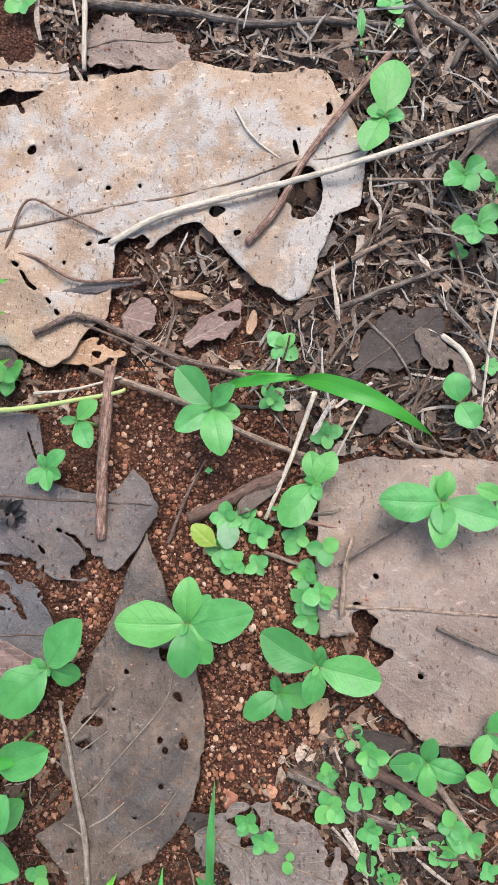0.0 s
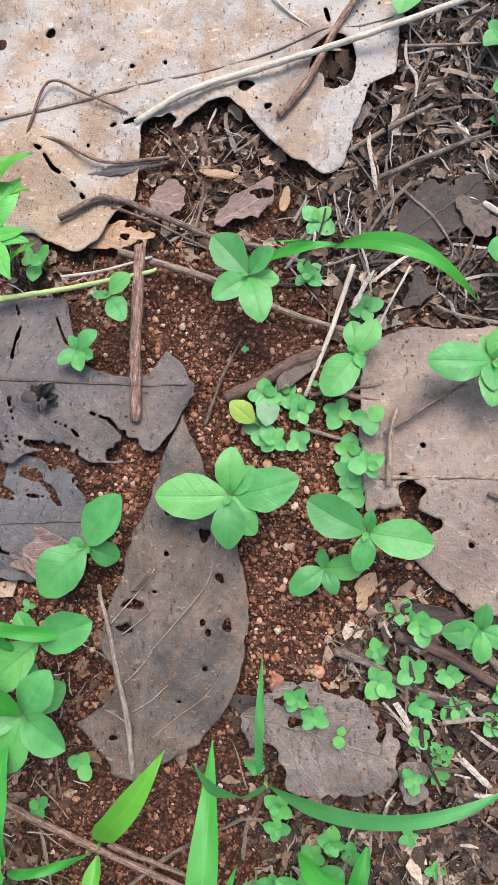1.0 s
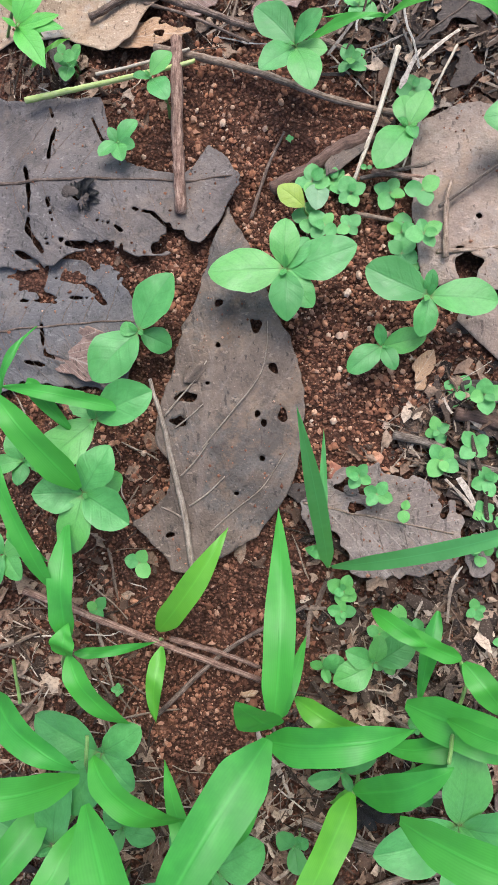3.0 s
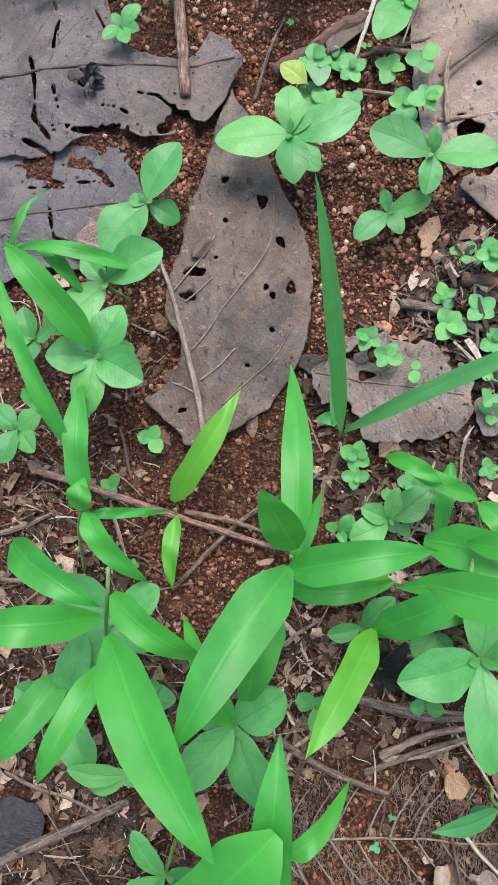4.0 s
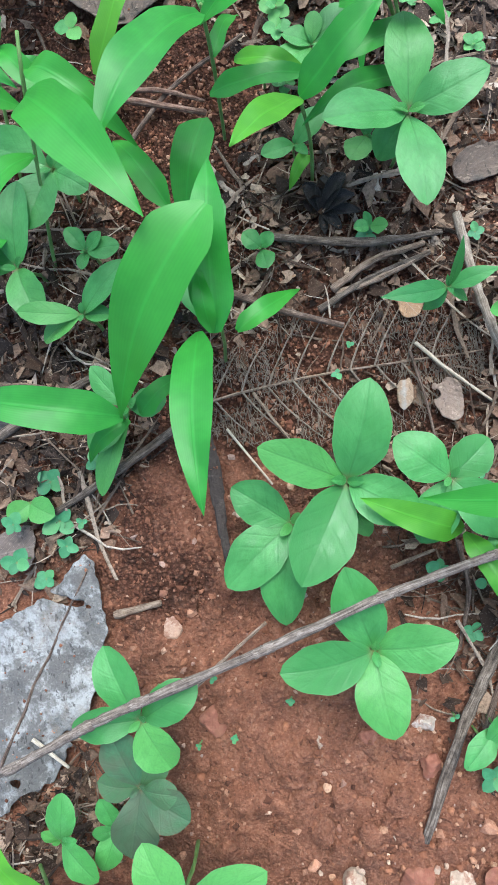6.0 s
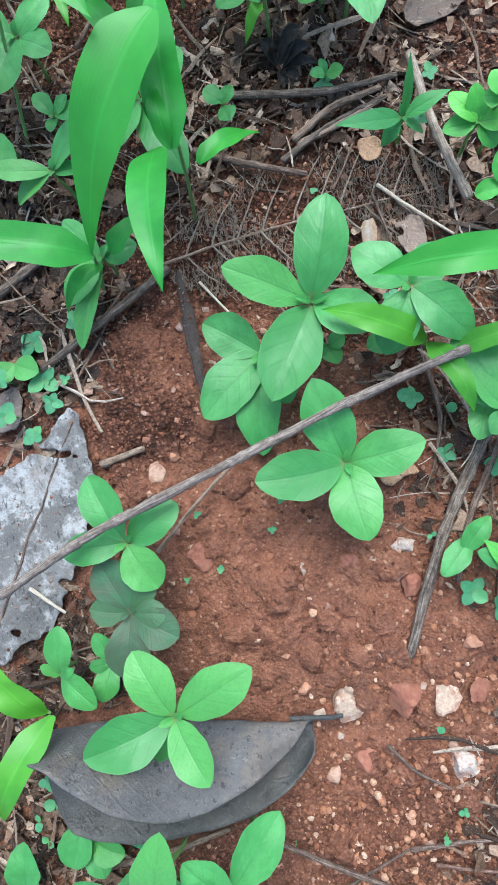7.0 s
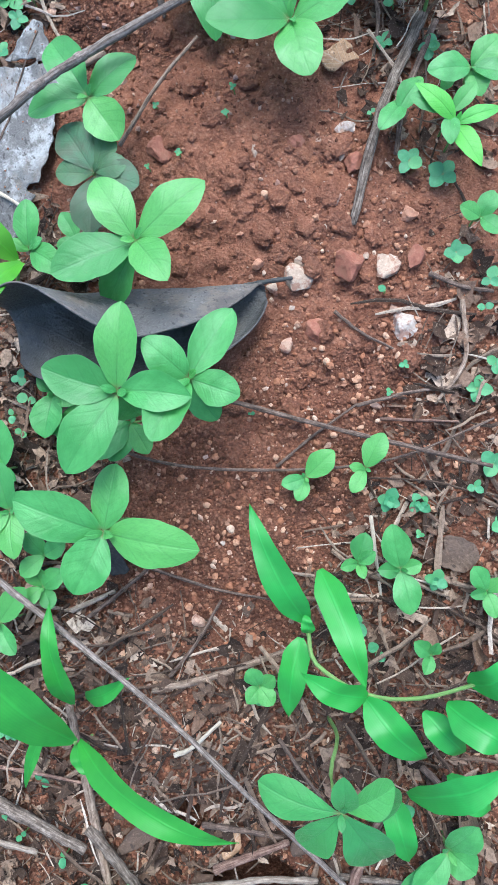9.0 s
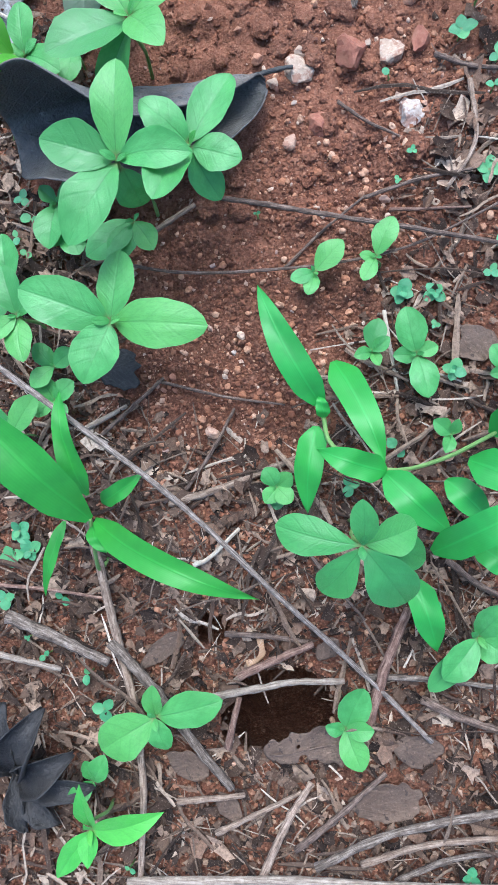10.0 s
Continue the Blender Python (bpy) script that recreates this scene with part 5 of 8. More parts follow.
twig('fresh yellow-green stalk turning brown', [(-0.2451, 0.0679, 0.0131), (-0.2202, 0.0703, 0.0135), (-0.1878, 0.0739, 0.0133), (-0.1413, 0.0822, 0.0099), (-0.1335, 0.0853, 0.0076)], 0.0021, 0.0012, stalk_green)
twig('pale stalk lying on the litter', [(-0.1987, 0.0833, 0.0087), (-0.1694, 0.0853, 0.0103), (-0.1367, 0.0942, 0.0072)], 0.0012, 0.0008, straw_pale)
twig('thick reddish-brown stick standing against leaves', [(-0.1451, 0.1015, 0.0070), (-0.1453, 0.0575, 0.0117), (-0.1454, 0.0230, 0.0142), (-0.1460, -0.0161, 0.0105)], 0.0039, 0.0036, twig_red)
twig('long brown stem across the soil', [(-0.1607, 0.1007, 0.0033), (-0.1277, 0.0893, 0.0033), (-0.0921, 0.0762, 0.0011), (-0.0451, 0.0526, 0.0009), (0.0001, 0.0361, 0.0016)], 0.0027, 0.0018, twig_tan)
twig('tan straw leaning over seedlings', [(-0.0042, 0.0830, 0.0006), (-0.0184, 0.0425, 0.0048), (-0.0371, -0.0021, 0.0013)], 0.0018, 0.0013, straw_pale)
twig('thin tan straw on the forest floor', [(0.0321, 0.0809, -0.0012), (0.0112, 0.0426, 0.0032), (-0.0111, -0.0055, 0.0005)], 0.0009, 0.0006, straw_pale)
twig('curved brown root on the soil', [(-0.0885, -0.0018, 0.0009), (-0.0637, 0.0089, 0.0012), (-0.0446, 0.0194, 0.0028), (-0.0242, 0.0272, -0.0002)], 0.0042, 0.0048, bark_brown)
twig('thin grey twig among seedlings', [(-0.0332, -0.0020, 0.0035), (0.0181, 0.0040, 0.0046), (0.0572, 0.0086, 0.0056)], 0.0015, 0.0011, twig_grey)
twig('reddish twig with a split end', [(-0.0258, 0.0017, 0.0035), (-0.0001, -0.0053, 0.0049), (0.0280, -0.0093, 0.0036)], 0.0021, 0.0015, twig_red)
twig('thin brown twig on red soil', [(-0.1028, -0.0186, -0.0010), (-0.0911, 0.0126, -0.0007), (-0.0788, 0.0377, -0.0033)], 0.0012, 0.0008, twig_brown)
twig('thin tan twig under seedlings', [(-0.0376, -0.0233, 0.0023), (-0.0147, -0.0308, 0.0037), (0.0077, -0.0383, 0.0028)], 0.0015, 0.0011, twig_tan)
twig('grey-brown branch across the litter', [(-0.1789, 0.3894, -0.0010), (-0.1035, 0.3751, -0.0010), (-0.0481, 0.3607, -0.0020), (0.0035, 0.3595, -0.0030), (0.0501, 0.3529, -0.0050)], 0.0033, 0.0023, twig_grey)
twig('pale upright straw stalk', [(-0.1784, 0.4166, 0.0030), (-0.1766, 0.3738, 0.0030), (-0.1777, 0.3345, -0.0030)], 0.0024, 0.0017, straw_pale)
twig('white thin stalk on the forest floor', [(-0.1902, 0.4102, 0.0010), (-0.1871, 0.3907, 0.0010), (-0.1843, 0.3726, -0.0030)], 0.0012, 0.0008, straw_pale)
twig('dark grey branch among litter', [(0.0617, 0.3754, 0.0010), (0.0808, 0.3537, 0.0010), (0.1052, 0.3341, 0.0010), (0.1256, 0.3083, -0.0010)], 0.0027, 0.0019, twig_grey)
twig('grey branch among litter', [(0.1300, 0.3538, 0.0030), (0.1037, 0.3337, -0.0010), (0.0925, 0.3162, -0.0050)], 0.0027, 0.0019, twig_grey)
twig('dark brown stick in the litter', [(0.0624, 0.3572, -0.0010), (0.0708, 0.3301, -0.0010), (0.0786, 0.3044, -0.0050)], 0.0027, 0.0019, twig_brown)
twig('thin brown stick in the litter', [(0.0320, 0.2324, 0.0010), (0.0836, 0.2306, -0.0010)], 0.0012, 0.0008, twig_tan)
twig('grey stick in the litter', [(0.1231, 0.2700, 0.0030), (0.0968, 0.2450, 0.0010), (0.0798, 0.2146, -0.0030)], 0.0027, 0.0019, twig_grey)
twig('grey split stick in the litter', [(0.0121, 0.1421, -0.0027), (0.0463, 0.1546, -0.0009), (0.0861, 0.1687, -0.0029)], 0.0021, 0.0015, twig_grey)
twig('brown stick in the litter', [(-0.0052, 0.1633, -0.0029), (0.0238, 0.1776, -0.0009), (0.0509, 0.1915, -0.0030)], 0.0021, 0.0015, twig_tan)
twig('bent tan strip in the litter', [(0.0594, 0.1318, -0.0047), (0.0828, 0.1188, -0.0026), (0.0968, 0.1030, -0.0024), (0.1009, 0.0788, -0.0049)], 0.0024, 0.0017, straw_pale)
twig('thin grey twig in the litter', [(0.0516, 0.2286, -0.0030), (0.0355, 0.1913, -0.0010), (0.0277, 0.1722, -0.0029)], 0.0012, 0.0008, twig_brown)
twig('thin brown twig in the litter', [(0.0881, 0.1889, -0.0010), (0.0945, 0.1569, -0.0009), (0.0833, 0.1233, -0.0046)], 0.0012, 0.0008, twig_brown)
twig('thin twig in the litter', [(0.0274, 0.1367, -0.0047), (0.0494, 0.1117, -0.0023), (0.0639, 0.0850, -0.0046)], 0.0012, 0.0008, twig_grey)
twig('thin pale stalk upright beside litter', [(0.1149, 0.1423, 0.0051), (0.1068, 0.1072, 0.0094), (0.1015, 0.0644, 0.0026)], 0.0012, 0.0008, straw_pale)
twig('dark weathered wood splinter', [(-0.0222, -0.1617, -0.0046), (-0.0008, -0.1688, -0.0027), (0.0236, -0.1826, -0.0033), (0.0597, -0.1920, -0.0058)], 0.0030, 0.0021, twig_grey)
twig('dark wet stick on the litter', [(0.0151, -0.1507, -0.0014), (0.0408, -0.1598, -0.0001), (0.0748, -0.1812, -0.0036)], 0.0042, 0.0029, bark_brown)
twig('tan stick on the litter', [(0.0683, -0.1615, -0.0026), (0.0948, -0.1989, -0.0063)], 0.0024, 0.0017, twig_tan)
twig('brown stick under a leaf', [(0.0503, -0.1327, -0.0032), (0.0753, -0.1737, -0.0053)], 0.0024, 0.0017, twig_brown)
twig('grey twig lying on a tan leaf', [(0.0693, -0.0661, 0.0154), (0.0876, -0.0744, 0.0137), (0.1079, -0.0828, 0.0098)], 0.0015, 0.0011, twig_grey)
twig('thin twig on a tan leaf', [(0.0118, -0.0604, 0.0149), (0.0145, -0.0294, 0.0147), (0.0194, -0.0120, 0.0118)], 0.0018, 0.0013, twig_tan)
twig('thin grey twig over a tan leaf', [(0.0103, -0.0295, 0.0146), (0.0452, -0.0081, 0.0153), (0.0596, 0.0007, 0.0121)], 0.0012, 0.0008, twig_grey)
twig('thin reddish twig across bare soil', [(-0.2571, -0.2473, 0.0013), (-0.2201, -0.2616, 0.0033), (-0.1682, -0.2830, 0.0011), (-0.1111, -0.3058, -0.0030)], 0.0025, 0.0019, twig_red)
twig('thin reddish twig beside a longer one', [(-0.1649, -0.2799, -0.0009), (-0.1370, -0.2872, 0.0011), (-0.1106, -0.2984, -0.0030)], 0.0019, 0.0011, twig_red)
twig('thin brown twig across bare soil', [(-0.1754, -0.3261, -0.0049), (-0.1305, -0.2877, -0.0019), (-0.0807, -0.2627, -0.0049)], 0.0016, 0.0011, twig_brown)
twig('weathered grey stick on the litter', [(-0.0889, -0.3881, -0.0049), (-0.0507, -0.4006, -0.0029), (-0.0106, -0.4074, -0.0050)], 0.0024, 0.0017, twig_grey)
twig('weathered grey stick on the litter', [(-0.0692, -0.4374, -0.0045), (-0.0382, -0.4263, -0.0028), (-0.0010, -0.4182, -0.0049)], 0.0021, 0.0015, twig_grey)
twig('tan stick end on the litter', [(-0.0597, -0.4278, -0.0027), (-0.0338, -0.4170, -0.0009), (-0.0038, -0.4129, -0.0030)], 0.0024, 0.0017, twig_tan)
twig('dark grey branch under grass', [(-0.3031, -0.4850, -0.0026), (-0.2446, -0.4615, 0.0024), (-0.2098, -0.4482, -0.0020)], 0.0035, 0.0024, twig_grey)
twig('thin pale twig among fine roots', [(-0.1163, -0.4771, -0.0022), (-0.1022, -0.5057, -0.0012), (-0.0854, -0.5362, -0.0020)], 0.0009, 0.0007, twig_tan)
twig('thin dark twig among fine roots', [(-0.0240, -0.4721, -0.0045), (-0.0213, -0.5038, -0.0030), (-0.0206, -0.5421, -0.0049)], 0.0009, 0.0007, twig_brown)
twig('pale twig on brown litter', [(-0.0201, -0.4678, -0.0046), (-0.0058, -0.4867, -0.0035), (0.0163, -0.5105, -0.0065)], 0.0012, 0.0008, straw_pale)
twig('thin pale root fibre', [(-0.1354, -0.4945, -0.0022), (-0.1155, -0.5310, -0.0004)], 0.0008, 0.0006, straw_pale)
twig('whitish knobbly stick on the forest floor', [(0.0146, -0.4033, 0.0050), (0.0160, -0.4417, 0.0071), (0.0197, -0.4715, 0.0072), (0.0251, -0.4937, 0.0033)], 0.0024, 0.0027, straw_grey)
twig('whitish stick continuing under leaves', [(0.0326, -0.5320, 0.0016), (0.0294, -0.5598, 0.0042), (0.0246, -0.5983, 0.0013)], 0.0021, 0.0015, straw_grey)
twig('long grey-brown twig raised over seedlings', [(-0.2964, -0.6495, 0.0528), (-0.2633, -0.6415, 0.0563), (-0.2239, -0.6278, 0.0593), (-0.1941, -0.6199, 0.0600), (-0.1309, -0.6059, 0.0586), (-0.0692, -0.5920, 0.0535), (-0.0149, -0.5828, 0.0508), (0.0196, -0.5797, 0.0509)], 0.0024, 0.0022, twig_greybrown, seed=5)
twig('thin tan twig leaning on the soil', [(-0.1957, -0.6436, 0.0097), (-0.1606, -0.6194, 0.0192), (-0.1319, -0.6017, 0.0213)], 0.0013, 0.0009, twig_tan)
twig('dark grey branch on the soil', [(-0.1514, -0.4815, -0.0005), (-0.1918, -0.5029, 0.0090), (-0.2411, -0.5227, 0.0077)], 0.0029, 0.0020, twig_grey)
twig('flat grey strip of bark', [(0.0023, -0.6196, 0.0034), (-0.0154, -0.6420, 0.0059), (-0.0407, -0.6752, 0.0090), (-0.0730, -0.7323, 0.0070)], 0.0037, 0.0026, twig_grey, flat=0.4)
twig('grey strip of bark', [(0.0096, -0.6245, 0.0010), (-0.0219, -0.6667, 0.0055), (-0.0368, -0.6990, 0.0055)], 0.0021, 0.0015, twig_brown, flat=0.5)
twig('short tan stick on red soil', [(-0.2179, -0.5864, 0.0064), (-0.1895, -0.5838, 0.0086)], 0.0024, 0.0017, twig_tan)
twig('pale twig at a leaf edge', [(-0.2783, -0.6469, 0.0065), (-0.2603, -0.6659, 0.0056)], 0.0013, 0.0009, straw_pale)
twig('dark twig under grass leaves', [(-0.0740, -0.3940, -0.0029), (-0.0342, -0.4066, -0.0009), (0.0073, -0.4088, -0.0030)], 0.0024, 0.0017, twig_grey)
twig('dark stick beside a skeleton leaf', [(-0.1194, -0.4153, -0.0024), (-0.0907, -0.4337, -0.0004), (-0.0575, -0.4493, -0.0045)], 0.0024, 0.0017, twig_brown)
twig('tan splinter on the forest floor', [(-0.0580, -0.4303, -0.0047), (-0.0323, -0.4271, -0.0029), (-0.0058, -0.4195, -0.0049)], 0.0021, 0.0015, twig_tan)
twig('thin dark stick on the forest floor', [(-0.0210, -0.5811, -0.0010), (-0.0219, -0.6089, 0.0008), (-0.0327, -0.6367, 0.0015)], 0.0016, 0.0011, twig_brown)
twig('thin tan twig on the forest floor', [(-0.0600, -0.5884, 0.0024), (-0.0352, -0.5832, 0.0021)], 0.0013, 0.0009, twig_tan)
twig('long smooth grey twig raised over the ground', [(-0.3478, -0.8361, 0.0511), (-0.3198, -0.8755, 0.0491), (-0.2839, -0.9251, 0.0441), (-0.2475, -0.9795, 0.0360), (-0.2185, -1.0359, 0.0230), (-0.1857, -1.0972, 0.0070), (-0.1602, -1.1485, -0.0010)], 0.0018, 0.0014, twig_greybrown, seed=8)
twig('thin dark twig across the soil', [(-0.1810, -0.8084, 0.0040), (-0.1554, -0.8239, 0.0075), (-0.1293, -0.8395, 0.0086), (-0.0842, -0.8651, 0.0089), (-0.0343, -0.8926, 0.0056)], 0.0016, 0.0013, twig_brown)
twig('thin brown twig across the soil', [(-0.2456, -0.8257, -0.0034), (-0.2196, -0.8403, -0.0012), (-0.1835, -0.8540, 0.0010), (-0.1252, -0.8691, 0.0008), (-0.0791, -0.8735, 0.0005), (-0.0240, -0.8662, 0.0000)], 0.0011, 0.0007, twig_brown)
twig('tan stick under a seedling', [(-0.2737, -0.8172, -0.0039), (-0.2375, -0.8147, -0.0008), (-0.1953, -0.8063, 0.0015)], 0.0021, 0.0015, twig_tan)
twig('thin twig on the soil', [(-0.2520, -0.8988, -0.0078), (-0.2137, -0.9221, -0.0058), (-0.1810, -0.9379, -0.0078)], 0.0011, 0.0007, twig_brown)
twig('short forked twig on the soil', [(-0.2548, -0.9687, -0.0080), (-0.2319, -0.9512, -0.0049), (-0.2110, -0.9305, -0.0068)], 0.0013, 0.0009, twig_brown)
twig('thin brown twig on gravel', [(-0.1556, -0.8598, -0.0049), (-0.1285, -0.8473, -0.0019), (-0.0991, -0.8364, -0.0013)], 0.0011, 0.0007, twig_brown)
twig('thin brown twig on gravel', [(-0.0993, -0.8370, -0.0013), (-0.0673, -0.8380, -0.0009), (-0.0335, -0.8426, -0.0030)], 0.0013, 0.0009, twig_brown)
twig('pale weathered wood splinter', [(-0.2673, -0.9738, -0.0070), (-0.2301, -0.9741, -0.0050), (-0.1807, -0.9705, -0.0069)], 0.0027, 0.0019, twig_tan)
twig('thin dark twig on gravel', [(-0.0966, -0.7786, 0.0015), (-0.0844, -0.7958, 0.0012), (-0.0648, -0.8126, -0.0031)], 0.0011, 0.0007, twig_brown)
twig('tan straw beside gravel', [(-0.0220, -0.7930, -0.0008), (-0.0301, -0.8282, -0.0014), (-0.0536, -0.8484, -0.0028)], 0.0016, 0.0011, twig_tan)
twig('thin pink-brown straw on the forest floor', [(-0.0874, -0.8485, -0.0032), (-0.0429, -0.8626, -0.0046)], 0.0011, 0.0007, twig_red)
twig('dark stick beside gravel', [(-0.0364, -0.7727, 0.0015), (-0.0202, -0.7851, -0.0004), (-0.0027, -0.7931, -0.0019)], 0.0016, 0.0011, twig_brown)
twig('pale straw splinter on the forest floor', [(-0.1086, -0.9036, -0.0043), (-0.1157, -0.9525, -0.0069)], 0.0013, 0.0009, straw_pale)
twig('pale brown stalk carrying grass leaves', [(-0.3097, -0.9626, 0.0190), (-0.3159, -0.9955, 0.0070), (-0.3214, -1.0383, -0.0010), (-0.3246, -1.0833, -0.0050)], 0.0024, 0.0029, twig_tan)
twig('pale brown stick on the forest floor', [(-0.3264, -1.1049, 0.0005), (-0.3349, -1.1412, 0.0005), (-0.3578, -1.1996, -0.0015)], 0.0024, 0.0017, twig_tan)
twig('broken weathered grey branch', [(-0.3833, -1.0100, 0.0025), (-0.3544, -1.0320, 0.0045), (-0.3291, -1.0532, 0.0045)], 0.0040, 0.0028, twig_grey)
twig('weathered grey branch on the forest floor', [(-0.3255, -1.0431, 0.0005), (-0.3084, -1.0737, 0.0025), (-0.2934, -1.1124, 0.0025), (-0.2807, -1.1460, -0.0015)], 0.0035, 0.0024, twig_grey)
twig('pinkish straw on litter', [(-0.3907, -0.9873, 0.0010), (-0.3526, -1.0020, 0.0010), (-0.3188, -1.0184, -0.0010)], 0.0013, 0.0009, twig_red)
twig('pale stick on litter', [(-0.4040, -1.0261, 0.0025), (-0.3773, -1.0407, 0.0025), (-0.3612, -1.0501, 0.0005)], 0.0021, 0.0015, straw_grey)
twig('pale stick above a burrow', [(-0.2778, -1.0904, 0.0005), (-0.2495, -1.0923, 0.0025), (-0.2256, -1.0943, 0.0025), (-0.1970, -1.1021, 0.0005)], 0.0024, 0.0017, straw_grey)
twig('pinkish brown stick beside a burrow', [(-0.2558, -1.0834, 0.0005), (-0.2313, -1.0794, 0.0015), (-0.2079, -1.0770, 0.0005)], 0.0027, 0.0019, twig_red)
twig('short red-brown stick at a burrow', [(-0.2763, -1.1232, -0.0035), (-0.2595, -1.0952, 0.0005)], 0.0024, 0.0017, twig_red)
twig('pinkish brown stick on litter', [(-0.1935, -1.1317, -0.0015), (-0.1702, -1.0969, 0.0045), (-0.1494, -1.0715, 0.0025)], 0.0035, 0.0024, twig_red)
twig('dry grey-brown stick on the forest floor', [(-0.2819, -1.2031, -0.0015), (-0.2539, -1.1712, 0.0005), (-0.2339, -1.1542, -0.0015)], 0.0027, 0.0019, twig_tan)
twig('dry brown stick on the forest floor', [(-0.2545, -1.1891, -0.0015), (-0.2240, -1.1750, 0.0005), (-0.1908, -1.1592, -0.0015)], 0.0021, 0.0015, twig_brown)
twig('pale straw along the litter', [(-0.3585, -1.1828, 0.0005), (-0.2668, -1.2011, 0.0025), (-0.2076, -1.2179, 0.0025), (-0.1355, -1.2377, 0.0005)], 0.0027, 0.0019, straw_grey)
twig('short tan stick on the forest floor', [(-0.3147, -1.1455, -0.0015), (-0.2742, -1.1514, -0.0015)], 0.0021, 0.0015, twig_tan)
twig('brown stick on the forest floor', [(-0.2977, -1.1687, -0.0015), (-0.2689, -1.1630, -0.0005), (-0.2410, -1.1579, -0.0015)], 0.0019, 0.0013, twig_tan)
twig('grey straw bundle on the forest floor', [(-0.2462, -1.2012, -0.0015), (-0.1956, -1.1918, 0.0005), (-0.1212, -1.1963, -0.0015)], 0.0027, 0.0019, twig_grey)
twig('grey straw on the forest floor', [(-0.2201, -1.2056, -0.0015), (-0.1790, -1.2023, 0.0005), (-0.1262, -1.2113, -0.0015)], 0.0021, 0.0015, twig_tan)
twig('grey straw on the forest floor', [(-0.2043, -1.2198, -0.0025), (-0.1693, -1.2141, -0.0015), (-0.1285, -1.2194, -0.0025)], 0.0019, 0.0013, twig_grey)
twig('thin dark stem under leaves', [(-0.1970, -1.0166, 0.0025), (-0.1878, -1.0417, 0.0025), (-0.1751, -1.0715, 0.0005)], 0.0013, 0.0009, twig_brown)
twig('brown stick under leaves', [(-0.1201, -1.0519, 0.0005), (-0.1092, -1.0683, 0.0015), (-0.0941, -1.0841, -0.0015)], 0.0021, 0.0015, twig_brown)
twig('grey stick on litter', [(-0.1837, -1.1038, -0.0015), (-0.1501, -1.1142, -0.0005), (-0.1123, -1.1298, -0.0015)], 0.0019, 0.0013, twig_grey)
twig('dark stick on litter', [(-0.1582, -1.1241, -0.0015), (-0.1389, -1.1405, -0.0005), (-0.1173, -1.1548, -0.0015)], 0.0027, 0.0019, twig_brown)
twig('thin straw on litter', [(-0.3044, -0.9132, -0.0049), (-0.2741, -0.9083, -0.0049)], 0.0019, 0.0013, straw_grey)
twig('brown twig on litter', [(-0.3002, -0.9219, -0.0070), (-0.2730, -0.9106, -0.0049), (-0.2472, -0.8987, -0.0067)], 0.0016, 0.0011, twig_brown)
twig('brown twig on litter', [(-0.2573, -1.0581, -0.0035), (-0.2310, -1.0666, -0.0015), (-0.2112, -1.0762, -0.0035)], 0.0019, 0.0013, twig_brown)
twig('bright white split straw', [(-0.2628, -1.0134, -0.0015), (-0.2512, -1.0115, -0.0015), (-0.2295, -1.0003, -0.0015)], 0.0016, 0.0011, straw_pale)
seedling(S_BROAD, leaf_green, (-0.0819, -0.0653), 0.0360, [(-180, 0.0444, 0.0222, 7), (86, 0.0286, 0.0143, 8), (12, 0.0424, 0.0212, 7), (-91, 0.0316, 0.0158, 5), (-58, 0.0277, 0.0138, -2), (50, 0.0225, 0.0113, 1)])
sprout(S_BROAD, leaf_green, (-0.1700, -0.0950, 0.0300), [(-0.1470, -0.0640, 0.0360, 0.0244), (-0.1980, -0.1230, 0.0320, 0.0293), (-0.1530, -0.1030, 0.0180, 0.0156), (-0.1810, -0.0920, 0.0300, 0.0091)])
seedling(S_BROAD, leaf_green, (-0.0026, -0.0876), 0.0340, [(151, 0.0387, 0.0193, 5), (-11, 0.0372, 0.0186, 6), (80, 0.0131, 0.0065, 31), (-105, 0.0231, 0.0115, -5)])
seedling(S_BROAD, leaf_green, (-0.0276, -0.1095), 0.0160, [(-145, 0.0257, 0.0128, 5), (100, 0.0123, 0.0062, 32), (7, 0.0256, 0.0128, 12), (-67, 0.0169, 0.0085, 11)])
seedling(S_BROAD, leaf_green, (-0.0690, 0.0681), 0.0420, [(131, 0.0334, 0.0167, 6), (-145, 0.0266, 0.0133, 11), (-76, 0.0327, 0.0163, 10), (35, 0.0201, 0.0100, 35), (-14, 0.0193, 0.0097, 0)])
seedling(S_BROAD, leaf_green, (-0.1571, 0.0606), 0.0380, [(40, 0.0186, 0.0112, 9), (-172, 0.0096, 0.0058, 27), (-60, 0.0217, 0.0130, 13)])
seedling(S_BROAD, leaf_green, (-0.1832, 0.0304), 0.0200, [(-136, 0.0150, 0.0090, 19), (40, 0.0179, 0.0107, 9), (118, 0.0106, 0.0064, 12), (-75, 0.0160, 0.0096, 19), (-29, 0.0139, 0.0084, 18)])
seedling(S_BROAD, leaf_green, (-0.0042, 0.0212), 0.0220, [(58, 0.0232, 0.0139, 6), (-128, 0.0341, 0.0205, 9), (156, 0.0074, 0.0052, 29), (-77, 0.0117, 0.0070, 25), (99, 0.0210, 0.0126, -5)])
seedling(S_BROAD, leaf_green, (0.0717, 0.0098), 0.0360, [(179, 0.0381, 0.0191, 8), (80, 0.0185, 0.0092, 8), (-19, 0.0346, 0.0173, 4), (-97, 0.0278, 0.0139, 12), (106, 0.0164, 0.0082, -3), (-99, 0.0189, 0.0132, 23)])
